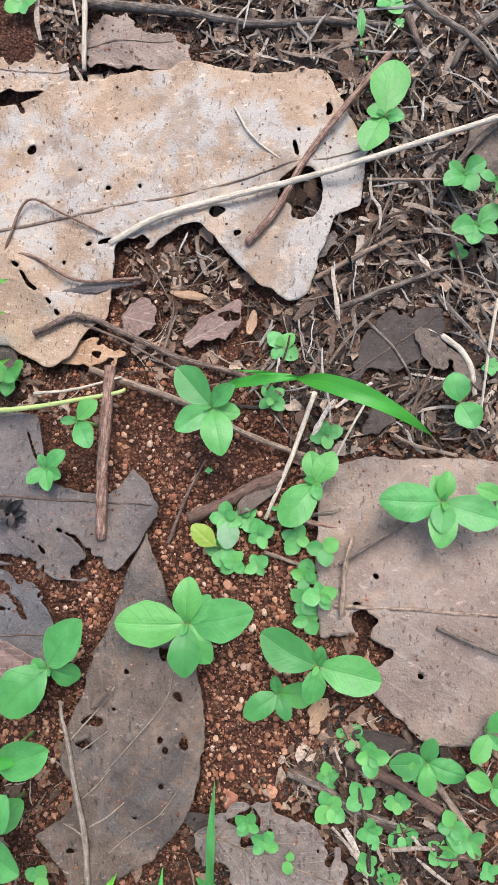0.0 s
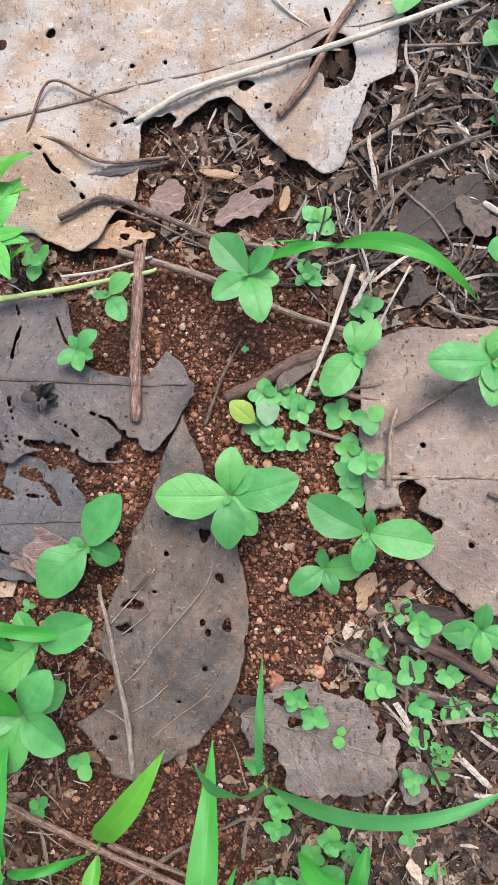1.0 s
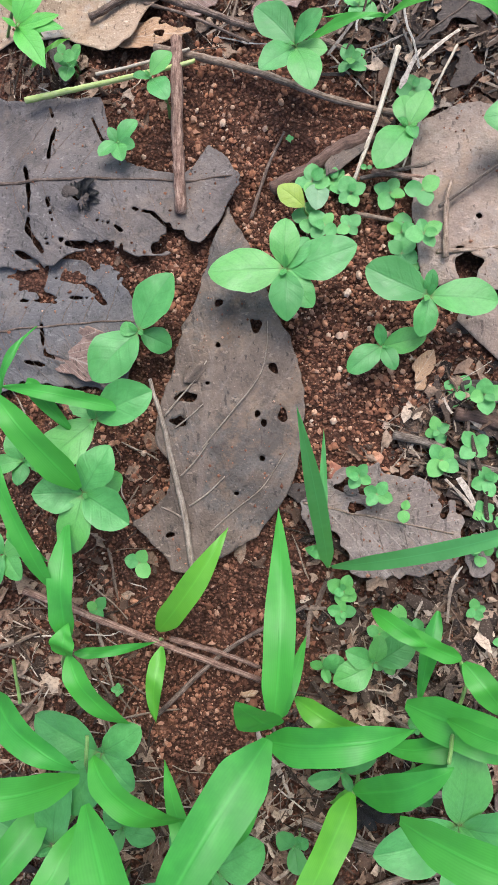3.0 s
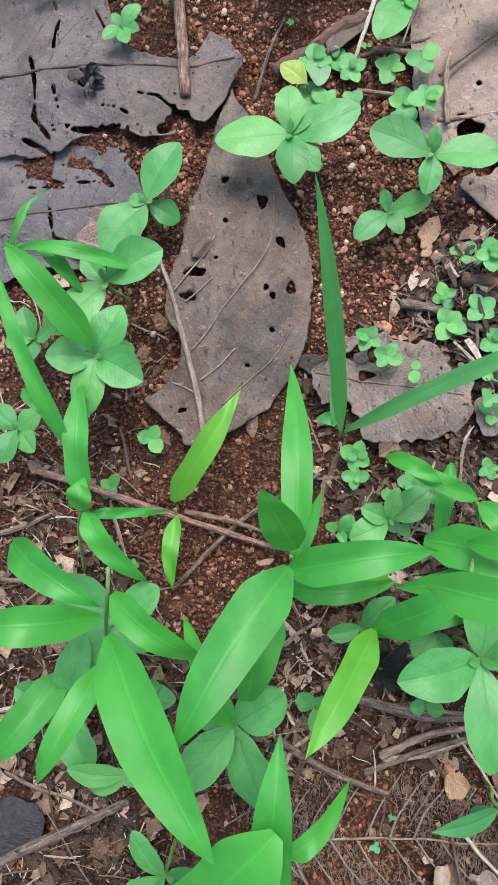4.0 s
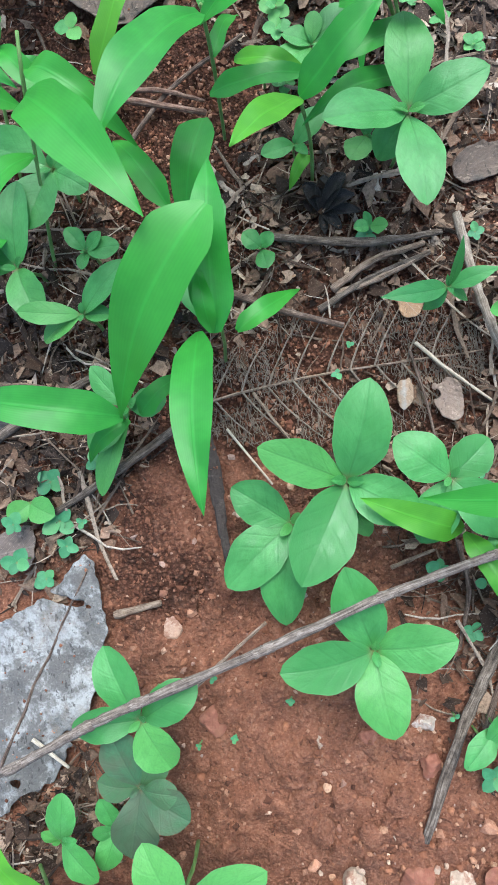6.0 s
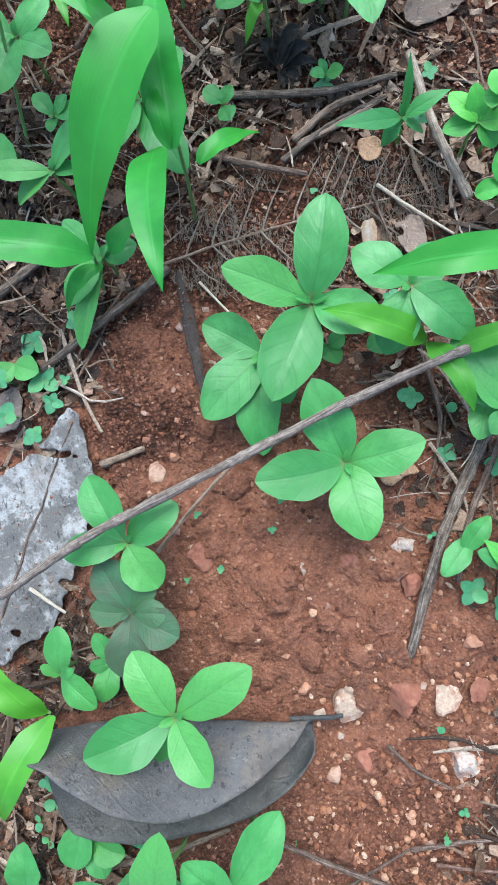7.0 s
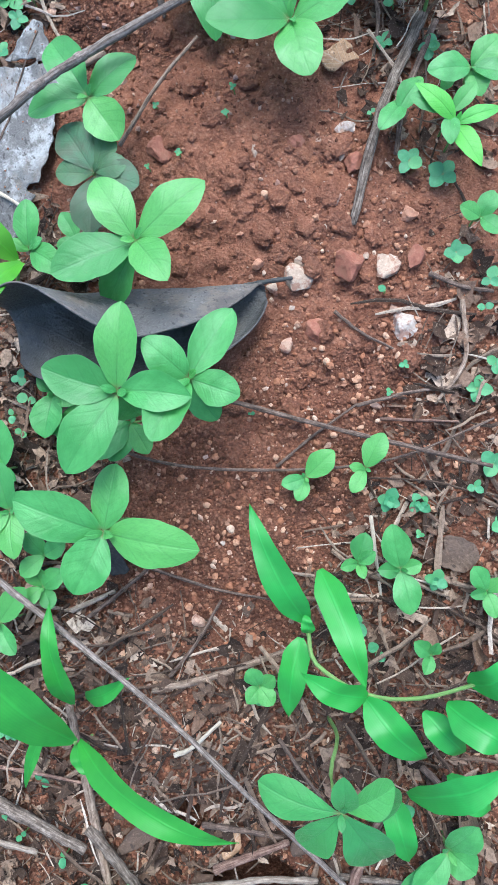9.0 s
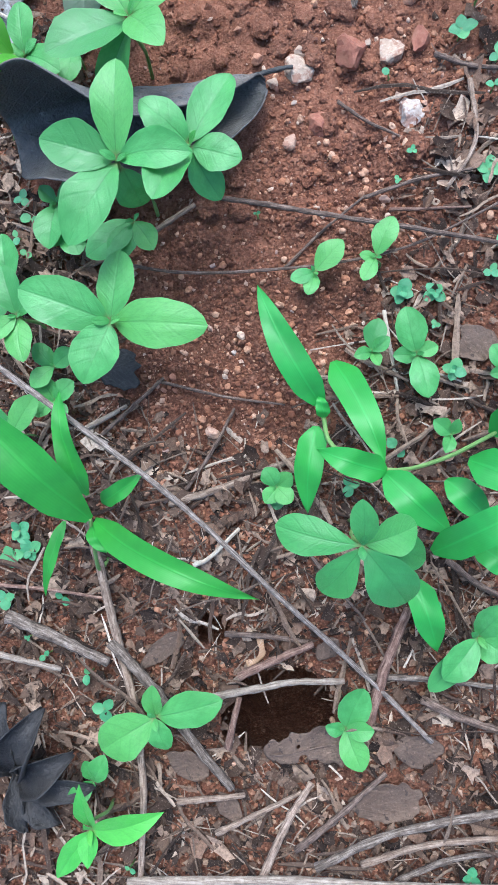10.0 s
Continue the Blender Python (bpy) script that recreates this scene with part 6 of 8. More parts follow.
seedling(S_BROAD, leaf_green, (0.1080, 0.0130), 0.0300, [(160, 0.0173, 0.0087, 15), (39, 0.0163, 0.0082, 10), (-87, 0.0207, 0.0103, 13)])
seedling(S_BROAD, leaf_green, (0.0440, 0.2722), 0.0220, [(79, 0.0395, 0.0217, 6), (-119, 0.0307, 0.0169, 7), (-19, 0.0134, 0.0094, 13), (160, 0.0132, 0.0105, 9)])
seedling(S_BROAD, leaf_green, (0.0957, 0.2293), 0.0180, [(26, 0.0151, 0.0113, 15), (-146, 0.0168, 0.0126, 14), (147, 0.0123, 0.0092, 19), (-67, 0.0155, 0.0116, 15)])
seedling(S_BROAD, leaf_green, (0.1019, 0.1912), 0.0220, [(42, 0.0173, 0.0113, 13), (-169, 0.0174, 0.0122, 10), (-35, 0.0142, 0.0092, 16), (-108, 0.0148, 0.0118, 8)])
seedling(S_BROAD, leaf_green, (0.0882, 0.0738), 0.0180, [(104, 0.0194, 0.0165, 10), (-65, 0.0195, 0.0166, 13)])
seedling(S_BROAD, leaf_green, (0.1131, 0.2166), 0.0300, [(159, 0.0121, 0.0073, 19), (-50, 0.0243, 0.0146, 9), (33, 0.0161, 0.0097, 14)])
seedling(S_BROAD, leaf_green, (0.0618, -0.1453), 0.0200, [(-178, 0.0230, 0.0138, 11), (79, 0.0164, 0.0099, 18), (-14, 0.0224, 0.0135, 8), (-95, 0.0182, 0.0109, 9)])
seedling(S_BROAD, leaf_green, (0.0966, -0.1535), 0.0300, [(154, 0.0170, 0.0094, 16), (-64, 0.0105, 0.0058, 20), (30, 0.0203, 0.0112, 11)])
seedling(S_BROAD, leaf_green, (0.0975, -0.1269), 0.0200, [(-123, 0.0190, 0.0095, 11), (-50, 0.0110, 0.0055, 17), (54, 0.0185, 0.0092, 13)])
sprout(S_BROAD, leaf_green, (-0.1920, -0.1480, 0.0460), [(-0.1570, -0.1350, 0.0520, 0.0238), (-0.2290, -0.1740, 0.0480, 0.0248), (-0.2050, -0.1310, 0.0460, 0.0135)])
sprout(S_BROAD, leaf_green, (-0.2010, -0.1890, 0.0440), [(-0.1830, -0.1630, 0.0480, 0.0216), (-0.1740, -0.2070, 0.0460, 0.0240), (-0.2280, -0.1880, 0.0500, 0.0220), (-0.2120, -0.2230, 0.0400, 0.0201), (-0.1860, -0.1780, 0.0200, 0.0176)])
sprout(S_BROAD, leaf_green, (-0.0100, -0.3630, 0.0480), [(-0.0040, -0.3180, 0.0560, 0.0230), (-0.0540, -0.3670, 0.0670, 0.0241), (-0.0130, -0.4150, 0.0560, 0.0230), (0.0280, -0.3580, 0.0600, 0.0236), (-0.0260, -0.3750, 0.0300, 0.0178)])
sprout(S_BROAD, leaf_green, (-0.1380, -0.3960, 0.0300), [(-0.1730, -0.4260, 0.0340, 0.0228), (-0.1090, -0.3790, 0.0360, 0.0252), (-0.1240, -0.4430, 0.0260, 0.0226), (-0.1640, -0.3820, 0.0200, 0.0194)])
sprout(S_BROAD, leaf_green, (-0.2290, -0.3860, 0.0300), [(-0.2200, -0.4180, 0.0320, 0.0211), (-0.2620, -0.3710, 0.0300, 0.0220), (-0.2180, -0.3410, 0.0360, 0.0194)])
seedling(S_BROAD, leaf_green, (-0.2549, -0.5140), 0.0120, [(-34, 0.0189, 0.0151, 18), (-147, 0.0158, 0.0126, 13)])
seedling(S_BROAD, leaf_green, (-0.0949, -0.3972), 0.0160, [(132, 0.0131, 0.0105, 18), (37, 0.0101, 0.0081, 23), (-83, 0.0138, 0.0110, 17)])
seedling(S_BROAD, leaf_green, (-0.0325, -0.3985), 0.0140, [(-179, 0.0094, 0.0080, 25), (-16, 0.0101, 0.0086, 23), (101, 0.0083, 0.0042, 21)])
sprout(S_BROAD, leaf_green, (-0.0760, -0.5360, 0.0410), [(-0.0560, -0.4900, 0.0560, 0.0282), (-0.1150, -0.5120, 0.0610, 0.0223), (-0.1080, -0.5820, 0.0500, 0.0308), (-0.0450, -0.5590, 0.0500, 0.0246)])
sprout(S_BROAD, leaf_green, (-0.1080, -0.5530, 0.0260), [(-0.1350, -0.5280, 0.0300, 0.0235), (-0.1470, -0.5790, 0.0300, 0.0275), (-0.1000, -0.5820, 0.0220, 0.0210), (-0.1220, -0.6060, 0.0180, 0.0243)])
sprout(S_BROAD, leaf_green, (-0.0280, -0.5440, 0.0490), [(-0.0510, -0.5200, 0.0540, 0.0241), (-0.0060, -0.5290, 0.0460, 0.0198), (-0.0470, -0.5730, 0.0400, 0.0225), (-0.0050, -0.5760, 0.0440, 0.0233)])
sprout(S_BROAD, leaf_green, (-0.0795, -0.6210, 0.0370), [(-0.1260, -0.6190, 0.0550, 0.0250), (-0.0860, -0.5760, 0.0500, 0.0259), (-0.0400, -0.6200, 0.0470, 0.0236), (-0.0790, -0.6610, 0.0460, 0.0263)])
sprout(S_BROAD, leaf_green, (-0.2000, -0.6330, 0.0460), [(-0.2130, -0.5940, 0.0440, 0.0229), (-0.1680, -0.6200, 0.0470, 0.0203), (-0.2360, -0.6310, 0.0450, 0.0179), (-0.1900, -0.6600, 0.0420, 0.0235)])
seedling(S_PURPLE, leaf_purple, (-0.2102, -0.6697), 0.0340, [(108, 0.0324, 0.0214, 7), (52, 0.0251, 0.0166, 14), (163, 0.0225, 0.0148, 4), (-10, 0.0210, 0.0139, 17), (-36, 0.0300, 0.0198, 12), (-108, 0.0355, 0.0234, 2)])
seedling(S_BROAD, leaf_green, (-0.2343, -0.6970), 0.0200, [(104, 0.0191, 0.0115, 13), (-118, 0.0230, 0.0138, 5), (4, 0.0153, 0.0092, 22), (180, 0.0130, 0.0078, 11)])
sprout(S_BROAD, leaf_green, (-0.1940, -0.7220, 0.0530), [(-0.2060, -0.6850, 0.0570, 0.0229), (-0.1490, -0.7050, 0.0580, 0.0238), (-0.2410, -0.7300, 0.0620, 0.0263), (-0.1810, -0.7530, 0.0650, 0.0211), (-0.2250, -0.7460, 0.0280, 0.0196)])
sprout(S_BROAD, leaf_green, (-0.2205, -0.8015, 0.0685), [(-0.2040, -0.7610, 0.0800, 0.0215), (-0.2540, -0.7800, 0.0740, 0.0241), (-0.2570, -0.8350, 0.0700, 0.0260), (-0.1830, -0.8160, 0.0760, 0.0201), (-0.2200, -0.8120, 0.0350, 0.0207)])
sprout(S_BROAD, leaf_green, (-0.1840, -0.8040, 0.0620), [(-0.2000, -0.7800, 0.0730, 0.0195), (-0.1530, -0.7740, 0.0560, 0.0213), (-0.1610, -0.8200, 0.0600, 0.0192), (-0.2080, -0.8320, 0.0780, 0.0220), (-0.1780, -0.8270, 0.0400, 0.0171)])
seedling(S_BROAD, leaf_green, (-0.2301, -0.8120), 0.0300, [(-73, 0.0222, 0.0133, 9), (-162, 0.0344, 0.0206, 4), (-132, 0.0258, 0.0155, 6)])
sprout(S_BROAD, leaf_green, (-0.2550, -0.8700, 0.0430), [(-0.2380, -0.8350, 0.0440, 0.0228), (-0.2950, -0.8400, 0.0550, 0.0277), (-0.2040, -0.8920, 0.0510, 0.0266), (-0.2790, -0.8980, 0.0460, 0.0266)])
seedling(S_BROAD, leaf_green, (-0.3124, -0.8931), 0.0200, [(22, 0.0178, 0.0124, 13), (100, 0.0181, 0.0127, 13), (-72, 0.0143, 0.0100, 16), (-153, 0.0142, 0.0099, 16)])
seedling(S_BROAD, leaf_green, (0.0028, -0.6160), 0.0480, [(109, 0.0462, 0.0254, 4), (-142, 0.0143, 0.0100, 5), (-50, 0.0393, 0.0216, 5), (33, 0.0264, 0.0145, 5), (120, 0.0268, 0.0094, 13)])
seedling(S_BROAD, leaf_green, (0.0109, -0.6731), 0.0320, [(174, 0.0261, 0.0156, 15), (30, 0.0225, 0.0135, 6), (-88, 0.0175, 0.0123, 0), (-36, 0.0205, 0.0123, 8)])
seedling(S_BROAD, leaf_green, (-0.0034, -0.7527), 0.0200, [(141, 0.0138, 0.0096, 22), (-61, 0.0147, 0.0103, 12), (49, 0.0156, 0.0109, 13)])
seedling(S_BROAD, leaf_green, (-0.1404, -0.8706), 0.0140, [(28, 0.0234, 0.0140, 11), (-178, 0.0148, 0.0089, 15), (-124, 0.0148, 0.0089, 14)])
seedling(S_BROAD, leaf_green, (-0.1049, -0.8749), 0.0160, [(48, 0.0234, 0.0117, 12), (-136, 0.0162, 0.0081, 13), (155, 0.0097, 0.0058, 13)])
seedling(S_BROAD, leaf_green, (-0.1017, -0.9358), 0.0220, [(86, 0.0269, 0.0161, 9), (-94, 0.0256, 0.0154, 9), (166, 0.0133, 0.0093, 9), (2, 0.0123, 0.0086, 9)])
seedling(S_BROAD, leaf_green, (-0.1241, -0.9262), 0.0200, [(61, 0.0184, 0.0120, 13), (179, 0.0108, 0.0070, 22), (-84, 0.0095, 0.0061, 24), (20, 0.0120, 0.0078, 20)])
seedling(S_BROAD, leaf_green, (-0.0580, -0.9605), 0.0200, [(104, 0.0170, 0.0110, 14), (26, 0.0122, 0.0079, 19), (-90, 0.0147, 0.0096, 16), (172, 0.0105, 0.0068, 23)])
seedling(S_BROAD, leaf_green, (-0.0333, -0.6817), 0.0200, [(39, 0.0233, 0.0105, 4), (-151, 0.0158, 0.0071, 21)])
seedling(S_LANCE, leaf_bright, (-0.0057, -0.7007), 0.0300, [(125, 0.0311, 0.0109, 15), (-3, 0.0255, 0.0089, 8), (-79, 0.0296, 0.0118, 5)])
sprout(S_BROAD, leaf_green, (-0.3070, -1.0890, 0.0140), [(-0.3430, -1.0980, 0.0160, 0.0269), (-0.2650, -1.0890, 0.0160, 0.0210), (-0.3010, -1.0690, 0.0200, 0.0120), (-0.3060, -1.1090, 0.0120, 0.0142)])
sprout(S_LANCE, leaf_bright, (-0.3610, -1.1380, 0.0200), [(-0.3130, -1.1360, 0.0260, 0.0170), (-0.3670, -1.1570, 0.0240, 0.0122), (-0.3520, -1.1060, 0.0340, 0.0118), (-0.3890, -1.1600, 0.0200, 0.0139)])
seedling(S_BROAD, leaf_green, (-0.3582, -1.1178), 0.0180, [(47, 0.0198, 0.0119, 12), (-161, 0.0180, 0.0108, 13), (88, 0.0145, 0.0087, 16)])
seedling(S_BROAD, leaf_green, (-0.2049, -1.1283), 0.0120, [(49, 0.0271, 0.0176, 8), (150, 0.0119, 0.0078, 20), (-85, 0.0241, 0.0157, 10), (-13, 0.0163, 0.0106, 14)])
sprout(S_BROAD, leaf_green, (-0.1190, -1.0940, 0.0120), [(-0.1440, -1.1100, 0.0160, 0.0175), (-0.1000, -1.0800, 0.0200, 0.0192), (-0.1080, -1.1070, 0.0160, 0.0194), (-0.1530, -1.1170, 0.0080, 0.0142)])
seedling(S_BROAD, leaf_green, (-0.3049, -0.8746), 0.0240, [(15, 0.0173, 0.0112, 14), (-153, 0.0176, 0.0115, 13), (111, 0.0173, 0.0112, 14)])
seedling(S_BROAD, leaf_green, (-0.2743, -0.7798), 0.0200, [(117, 0.0133, 0.0087, 18), (-115, 0.0288, 0.0187, 6), (-38, 0.0177, 0.0115, 14), (2, 0.0216, 0.0141, 13)])
seedling(S_BROAD, leaf_green, (-0.2741, -0.7936), 0.0180, [(-137, 0.0153, 0.0107, 13), (-29, 0.0222, 0.0156, 11), (-78, 0.0219, 0.0154, 10), (94, 0.0104, 0.0073, 24)])
seedling(S_BROAD, leaf_green, (-0.3108, -0.8440), 0.0400, [(88, 0.0300, 0.0150, 8), (26, 0.0174, 0.0087, 14), (-96, 0.0277, 0.0138, 8), (-156, 0.0205, 0.0102, 11)])
seedling(S_BROAD, leaf_green, (-0.3396, -0.9062), 0.0300, [(37, 0.0282, 0.0127, 8), (108, 0.0209, 0.0094, 11), (-70, 0.0213, 0.0096, 11)])
seedling(S_BROAD, leaf_green, (-0.1998, -0.9830), 0.0160, [(103, 0.0129, 0.0110, 18), (23, 0.0119, 0.0101, 20), (-143, 0.0116, 0.0099, 20), (-64, 0.0128, 0.0109, 18)])
seedling(S_BROAD, leaf_green, (-0.0992, -0.9843), 0.0300, [(124, 0.0128, 0.0090, 18), (52, 0.0089, 0.0062, 27), (-130, 0.0107, 0.0075, 22)])
sprout(S_CLOVER, leaf_cool, (-0.1640, -1.0160, 0.0940), [(-0.1980, -0.9970, 0.0880, 0.0182), (-0.1580, -0.9960, 0.1040, 0.0120), (-0.1380, -1.0160, 0.0820, 0.0182), (-0.1880, -1.0330, 0.0800, 0.0169), (-0.1530, -1.0480, 0.0800, 0.0229), (-0.1370, -1.0360, 0.0600, 0.0185)])
seedling(S_BROAD, leaf_green, (-0.2000, -0.3349), 0.0400, [(150, 0.0432, 0.0216, 4), (31, 0.0289, 0.0159, 8), (-44, 0.0272, 0.0150, 9), (-122, 0.0376, 0.0207, 6)])
seedling(S_BROAD, leaf_green, (-0.1922, -0.3811), 0.0300, [(120, 0.0164, 0.0099, 14), (31, 0.0137, 0.0082, 17), (-104, 0.0120, 0.0072, 20), (-8, 0.0210, 0.0126, 11)])
seedling(S_BROAD, leaf_green, (-0.0437, -0.2925), 0.0240, [(32, 0.0273, 0.0150, 8), (154, 0.0178, 0.0098, 13), (-158, 0.0256, 0.0141, 9), (75, 0.0168, 0.0084, 14)])
seedling(S_BROAD, leaf_green, (-0.2605, -0.2229), 0.0300, [(27, 0.0190, 0.0123, 13), (136, 0.0215, 0.0140, 11), (-52, 0.0195, 0.0127, 11), (-115, 0.0225, 0.0146, 9)])
seedling(S_BROAD, leaf_green, (-0.2496, -0.1669), 0.0240, [(103, 0.0198, 0.0128, 15), (5, 0.0136, 0.0088, 19), (-100, 0.0153, 0.0100, 12), (-170, 0.0172, 0.0112, 12)])
seedling(S_BROAD, leaf_green, (-0.0653, -0.3501), 0.0300, [(-172, 0.0197, 0.0089, 12), (38, 0.0248, 0.0112, 9), (-59, 0.0107, 0.0048, 22)])
seedling(S_BROAD, leaf_green, (-0.0727, -0.2973), 0.0160, [(42, 0.0123, 0.0086, 19), (149, 0.0085, 0.0059, 28), (-69, 0.0080, 0.0056, 30)])
seedling(S_BROAD, leaf_green, (0.0227, -0.2342), 0.0100, [(144, 0.0096, 0.0077, 25), (22, 0.0072, 0.0058, 34), (-105, 0.0083, 0.0067, 28)])
sprout(S_BROAD, leaf_green, (-0.1970, -0.4200, 0.0300), [(-0.2300, -0.4130, 0.0380, 0.0130), (-0.1660, -0.3990, 0.0380, 0.0160), (-0.1800, -0.4240, 0.0300, 0.0100), (-0.2240, -0.4280, 0.0220, 0.0130)])
sprout(S_BROAD, leaf_green, (-0.1820, -0.4750, 0.0260), [(-0.1980, -0.4490, 0.0300, 0.0140), (-0.2090, -0.4940, 0.0220, 0.0180), (-0.2100, -0.5190, 0.0140, 0.0130), (-0.1600, -0.4750, 0.0300, 0.0160)])
seedling(S_BROAD, leaf_green, (-0.0262, -0.3550), 0.0300, [(-135, 0.0175, 0.0140, 13), (-58, 0.0130, 0.0104, 18), (81, 0.0082, 0.0066, 29)])
seedling(S_BROAD, leaf_green, (-0.0014, -0.6054), 0.0350, [(69, 0.0237, 0.0142, 6), (-119, 0.0238, 0.0143, 14), (-68, 0.0245, 0.0147, 10), (137, 0.0211, 0.0127, 12)])
seedling(S_BROAD, leaf_green, (-0.0720, -0.5561), 0.0200, [(18, 0.0100, 0.0090, 19), (-174, 0.0096, 0.0087, 29), (-78, 0.0119, 0.0107, 23)])
seedling(S_BROAD, leaf_green, (-0.0420, -0.5609), 0.0200, [(10, 0.0089, 0.0089, 23), (-167, 0.0110, 0.0110, 25)])
sprout(S_PALE, leaf_bright, (0.0380, -0.4990, 0.0200), [(0.0410, -0.4810, 0.0260, 0.0135), (0.0240, -0.4980, 0.0160, 0.0115), (0.0440, -0.5090, 0.0140, 0.0100)])
sprout(S_PALE, leaf_bright, (0.0290, -0.4690, 0.0360), [(0.0180, -0.4520, 0.0400, 0.0125), (0.0120, -0.4660, 0.0320, 0.0115), (0.0300, -0.4530, 0.0440, 0.0115), (0.0440, -0.4730, 0.0360, 0.0125), (0.0370, -0.4810, 0.0280, 0.0120)])
sprout(S_PALE, leaf_bright, (0.0390, -0.4670, 0.0500), [(0.0350, -0.4550, 0.0540, 0.0120), (0.0500, -0.4700, 0.0540, 0.0130), (0.0310, -0.4620, 0.0460, 0.0110), (0.0450, -0.4770, 0.0460, 0.0120)])
sprout(S_LANCE, leaf_cool, (-0.0020, -0.4469, 0.0209), [(-0.0407, -0.4490, 0.0380, 0.0115), (0.0030, -0.4300, 0.0480, 0.0050), (0.0230, -0.4450, 0.0300, 0.0100), (-0.0150, -0.4530, 0.0080, 0.0095), (0.0090, -0.4540, 0.0100, 0.0060)])
seedling(S_BROAD, leaf_green, (-0.0266, -0.6744), 0.0200, [(32, 0.0147, 0.0062, 9), (-141, 0.0256, 0.0107, 15)])
seedling(S_BROAD, leaf_green, (-0.0066, -0.6936), 0.0300, [(148, 0.0247, 0.0099, 15), (-109, 0.0210, 0.0084, 12), (33, 0.0202, 0.0081, 6)])
seedling(S_BROAD, leaf_green, (-0.0047, -0.6750), 0.0200, [(-150, 0.0104, 0.0073, 28), (34, 0.0104, 0.0073, 17)])
seedling(S_BROAD, leaf_green, (-0.2622, -0.6960), 0.0300, [(75, 0.0283, 0.0141, 12), (-49, 0.0277, 0.0138, 10), (139, 0.0119, 0.0060, 17), (11, 0.0110, 0.0055, 27)])
seedling(S_BROAD, leaf_green, (-0.3183, -0.8169), 0.0200, [(79, 0.0313, 0.0188, 8), (-51, 0.0121, 0.0073, 19), (-125, 0.0226, 0.0136, 10), (108, 0.0104, 0.0062, 23)])
seedling(S_LANCE, leaf_green, (0.0288, 0.3320), 0.0200, [(90, 0.0220, 0.0055, 10), (-93, 0.0086, 0.0021, 28)])
seedling(S_LANCE, leaf_bright, (-0.2418, 0.1046), 0.0400, [(56, 0.0453, 0.0181, 4), (2, 0.0296, 0.0089, 8), (-10, 0.0315, 0.0095, 1), (-58, 0.0362, 0.0145, 3)])
seedling(S_BROAD, leaf_green, (-0.2185, 0.0955), 0.0120, [(-94, 0.0141, 0.0098, 20), (43, 0.0112, 0.0078, 19), (133, 0.0108, 0.0076, 19)])
seedling(S_BROAD, leaf_green, (-0.2166, 0.1018), 0.0100, [(46, 0.0089, 0.0062, 25), (-89, 0.0092, 0.0065, 29)])
rosette(S_TINY, (-0.0630, -0.0010), 0.0100, 0.0166, 5)
rosette(S_TINY, (-0.0500, -0.0010), 0.0072, 0.0146, 5)
rosette(S_TINY, (-0.0400, -0.0120), 0.0096, 0.0135, 5)
rosette(S_TINY, (-0.0670, -0.0230), 0.0060, 0.0156, 4)
rosette(S_TINY, (-0.0570, -0.0300), 0.0084, 0.0146, 5)
rosette(S_TINY, (-0.0420, -0.0320), 0.0076, 0.0114, 4)
rosette(S_TINY, (-0.0160, -0.0140), 0.0092, 0.0146, 4)
rosette(S_TINY, (0.0010, -0.0200), 0.0064, 0.0146, 3)
rosette(S_TINY, (-0.0110, -0.0390), 0.0064, 0.0156, 5)
rosette(S_TINY, (-0.0010, -0.0480), 0.0096, 0.0146, 5)
rosette(S_TINY, (-0.0120, -0.0530), 0.0096, 0.0135, 4)
rosette(S_TINY, (-0.0090, -0.0650), 0.0092, 0.0135, 4)
rosette(S_TINY, (-0.0270, 0.1150), 0.0096, 0.0166, 5)
rosette(S_TINY, (-0.0340, 0.0800), 0.0068, 0.0156, 6)
rosette(S_TINY, (0.0030, 0.0540), 0.0080, 0.0146, 5)
rosette(S_TINY, (0.0170, -0.1380), 0.0060, 0.0135, 5)
rosette(S_TINY, (0.0280, -0.1430), 0.0060, 0.0146, 6)
rosette(S_TINY, (0.0030, -0.1610), 0.0068, 0.0114, 5)
rosette(S_TINY, (0.0040, -0.1790), 0.0088, 0.0156, 5)
rosette(S_TINY, (0.0230, -0.1720), 0.0096, 0.0125, 4)
rosette(S_TINY, (-0.0460, -0.1860), 0.0080, 0.0125, 5)
rosette(S_TINY, (-0.0360, -0.1970), 0.0060, 0.0114, 4)
rosette(S_TINY, (0.0290, -0.1920), 0.0088, 0.0125, 5)
rosette(S_TINY, (0.0490, -0.1940), 0.0064, 0.0135, 5)
rosette(S_TINY, (0.0460, -0.1750), 0.0060, 0.0114, 4)
rosette(S_TINY, (0.0710, -0.2020), 0.0072, 0.0156, 6)
rosette(S_TINY, (0.0380, -0.2200), 0.0068, 0.0114, 6)
rosette(S_TINY, (0.0370, -0.2330), 0.0060, 0.0104, 5)
rosette(S_TINY, (0.0260, -0.2110), 0.0092, 0.0104, 4)
rosette(S_TINY, (0.0190, -0.2280), 0.0100, 0.0094, 3)
rosette(S_TINY, (0.0770, -0.1860), 0.0100, 0.0135, 5)
rosette(S_TINY, (-0.0210, -0.2070), 0.0060, 0.0094, 2)
rosette(S_TINY, (-0.1830, -0.2330), 0.0092, 0.0135, 3)
rosette(S_TINY, (-0.2190, -0.1790), 0.0092, 0.0125, 4)
rosette(S_TINY, (-0.2120, -0.2610), 0.0080, 0.0114, 4)
rosette(S_TINY, (-0.2190, 0.0960), 0.0080, 0.0114, 3)
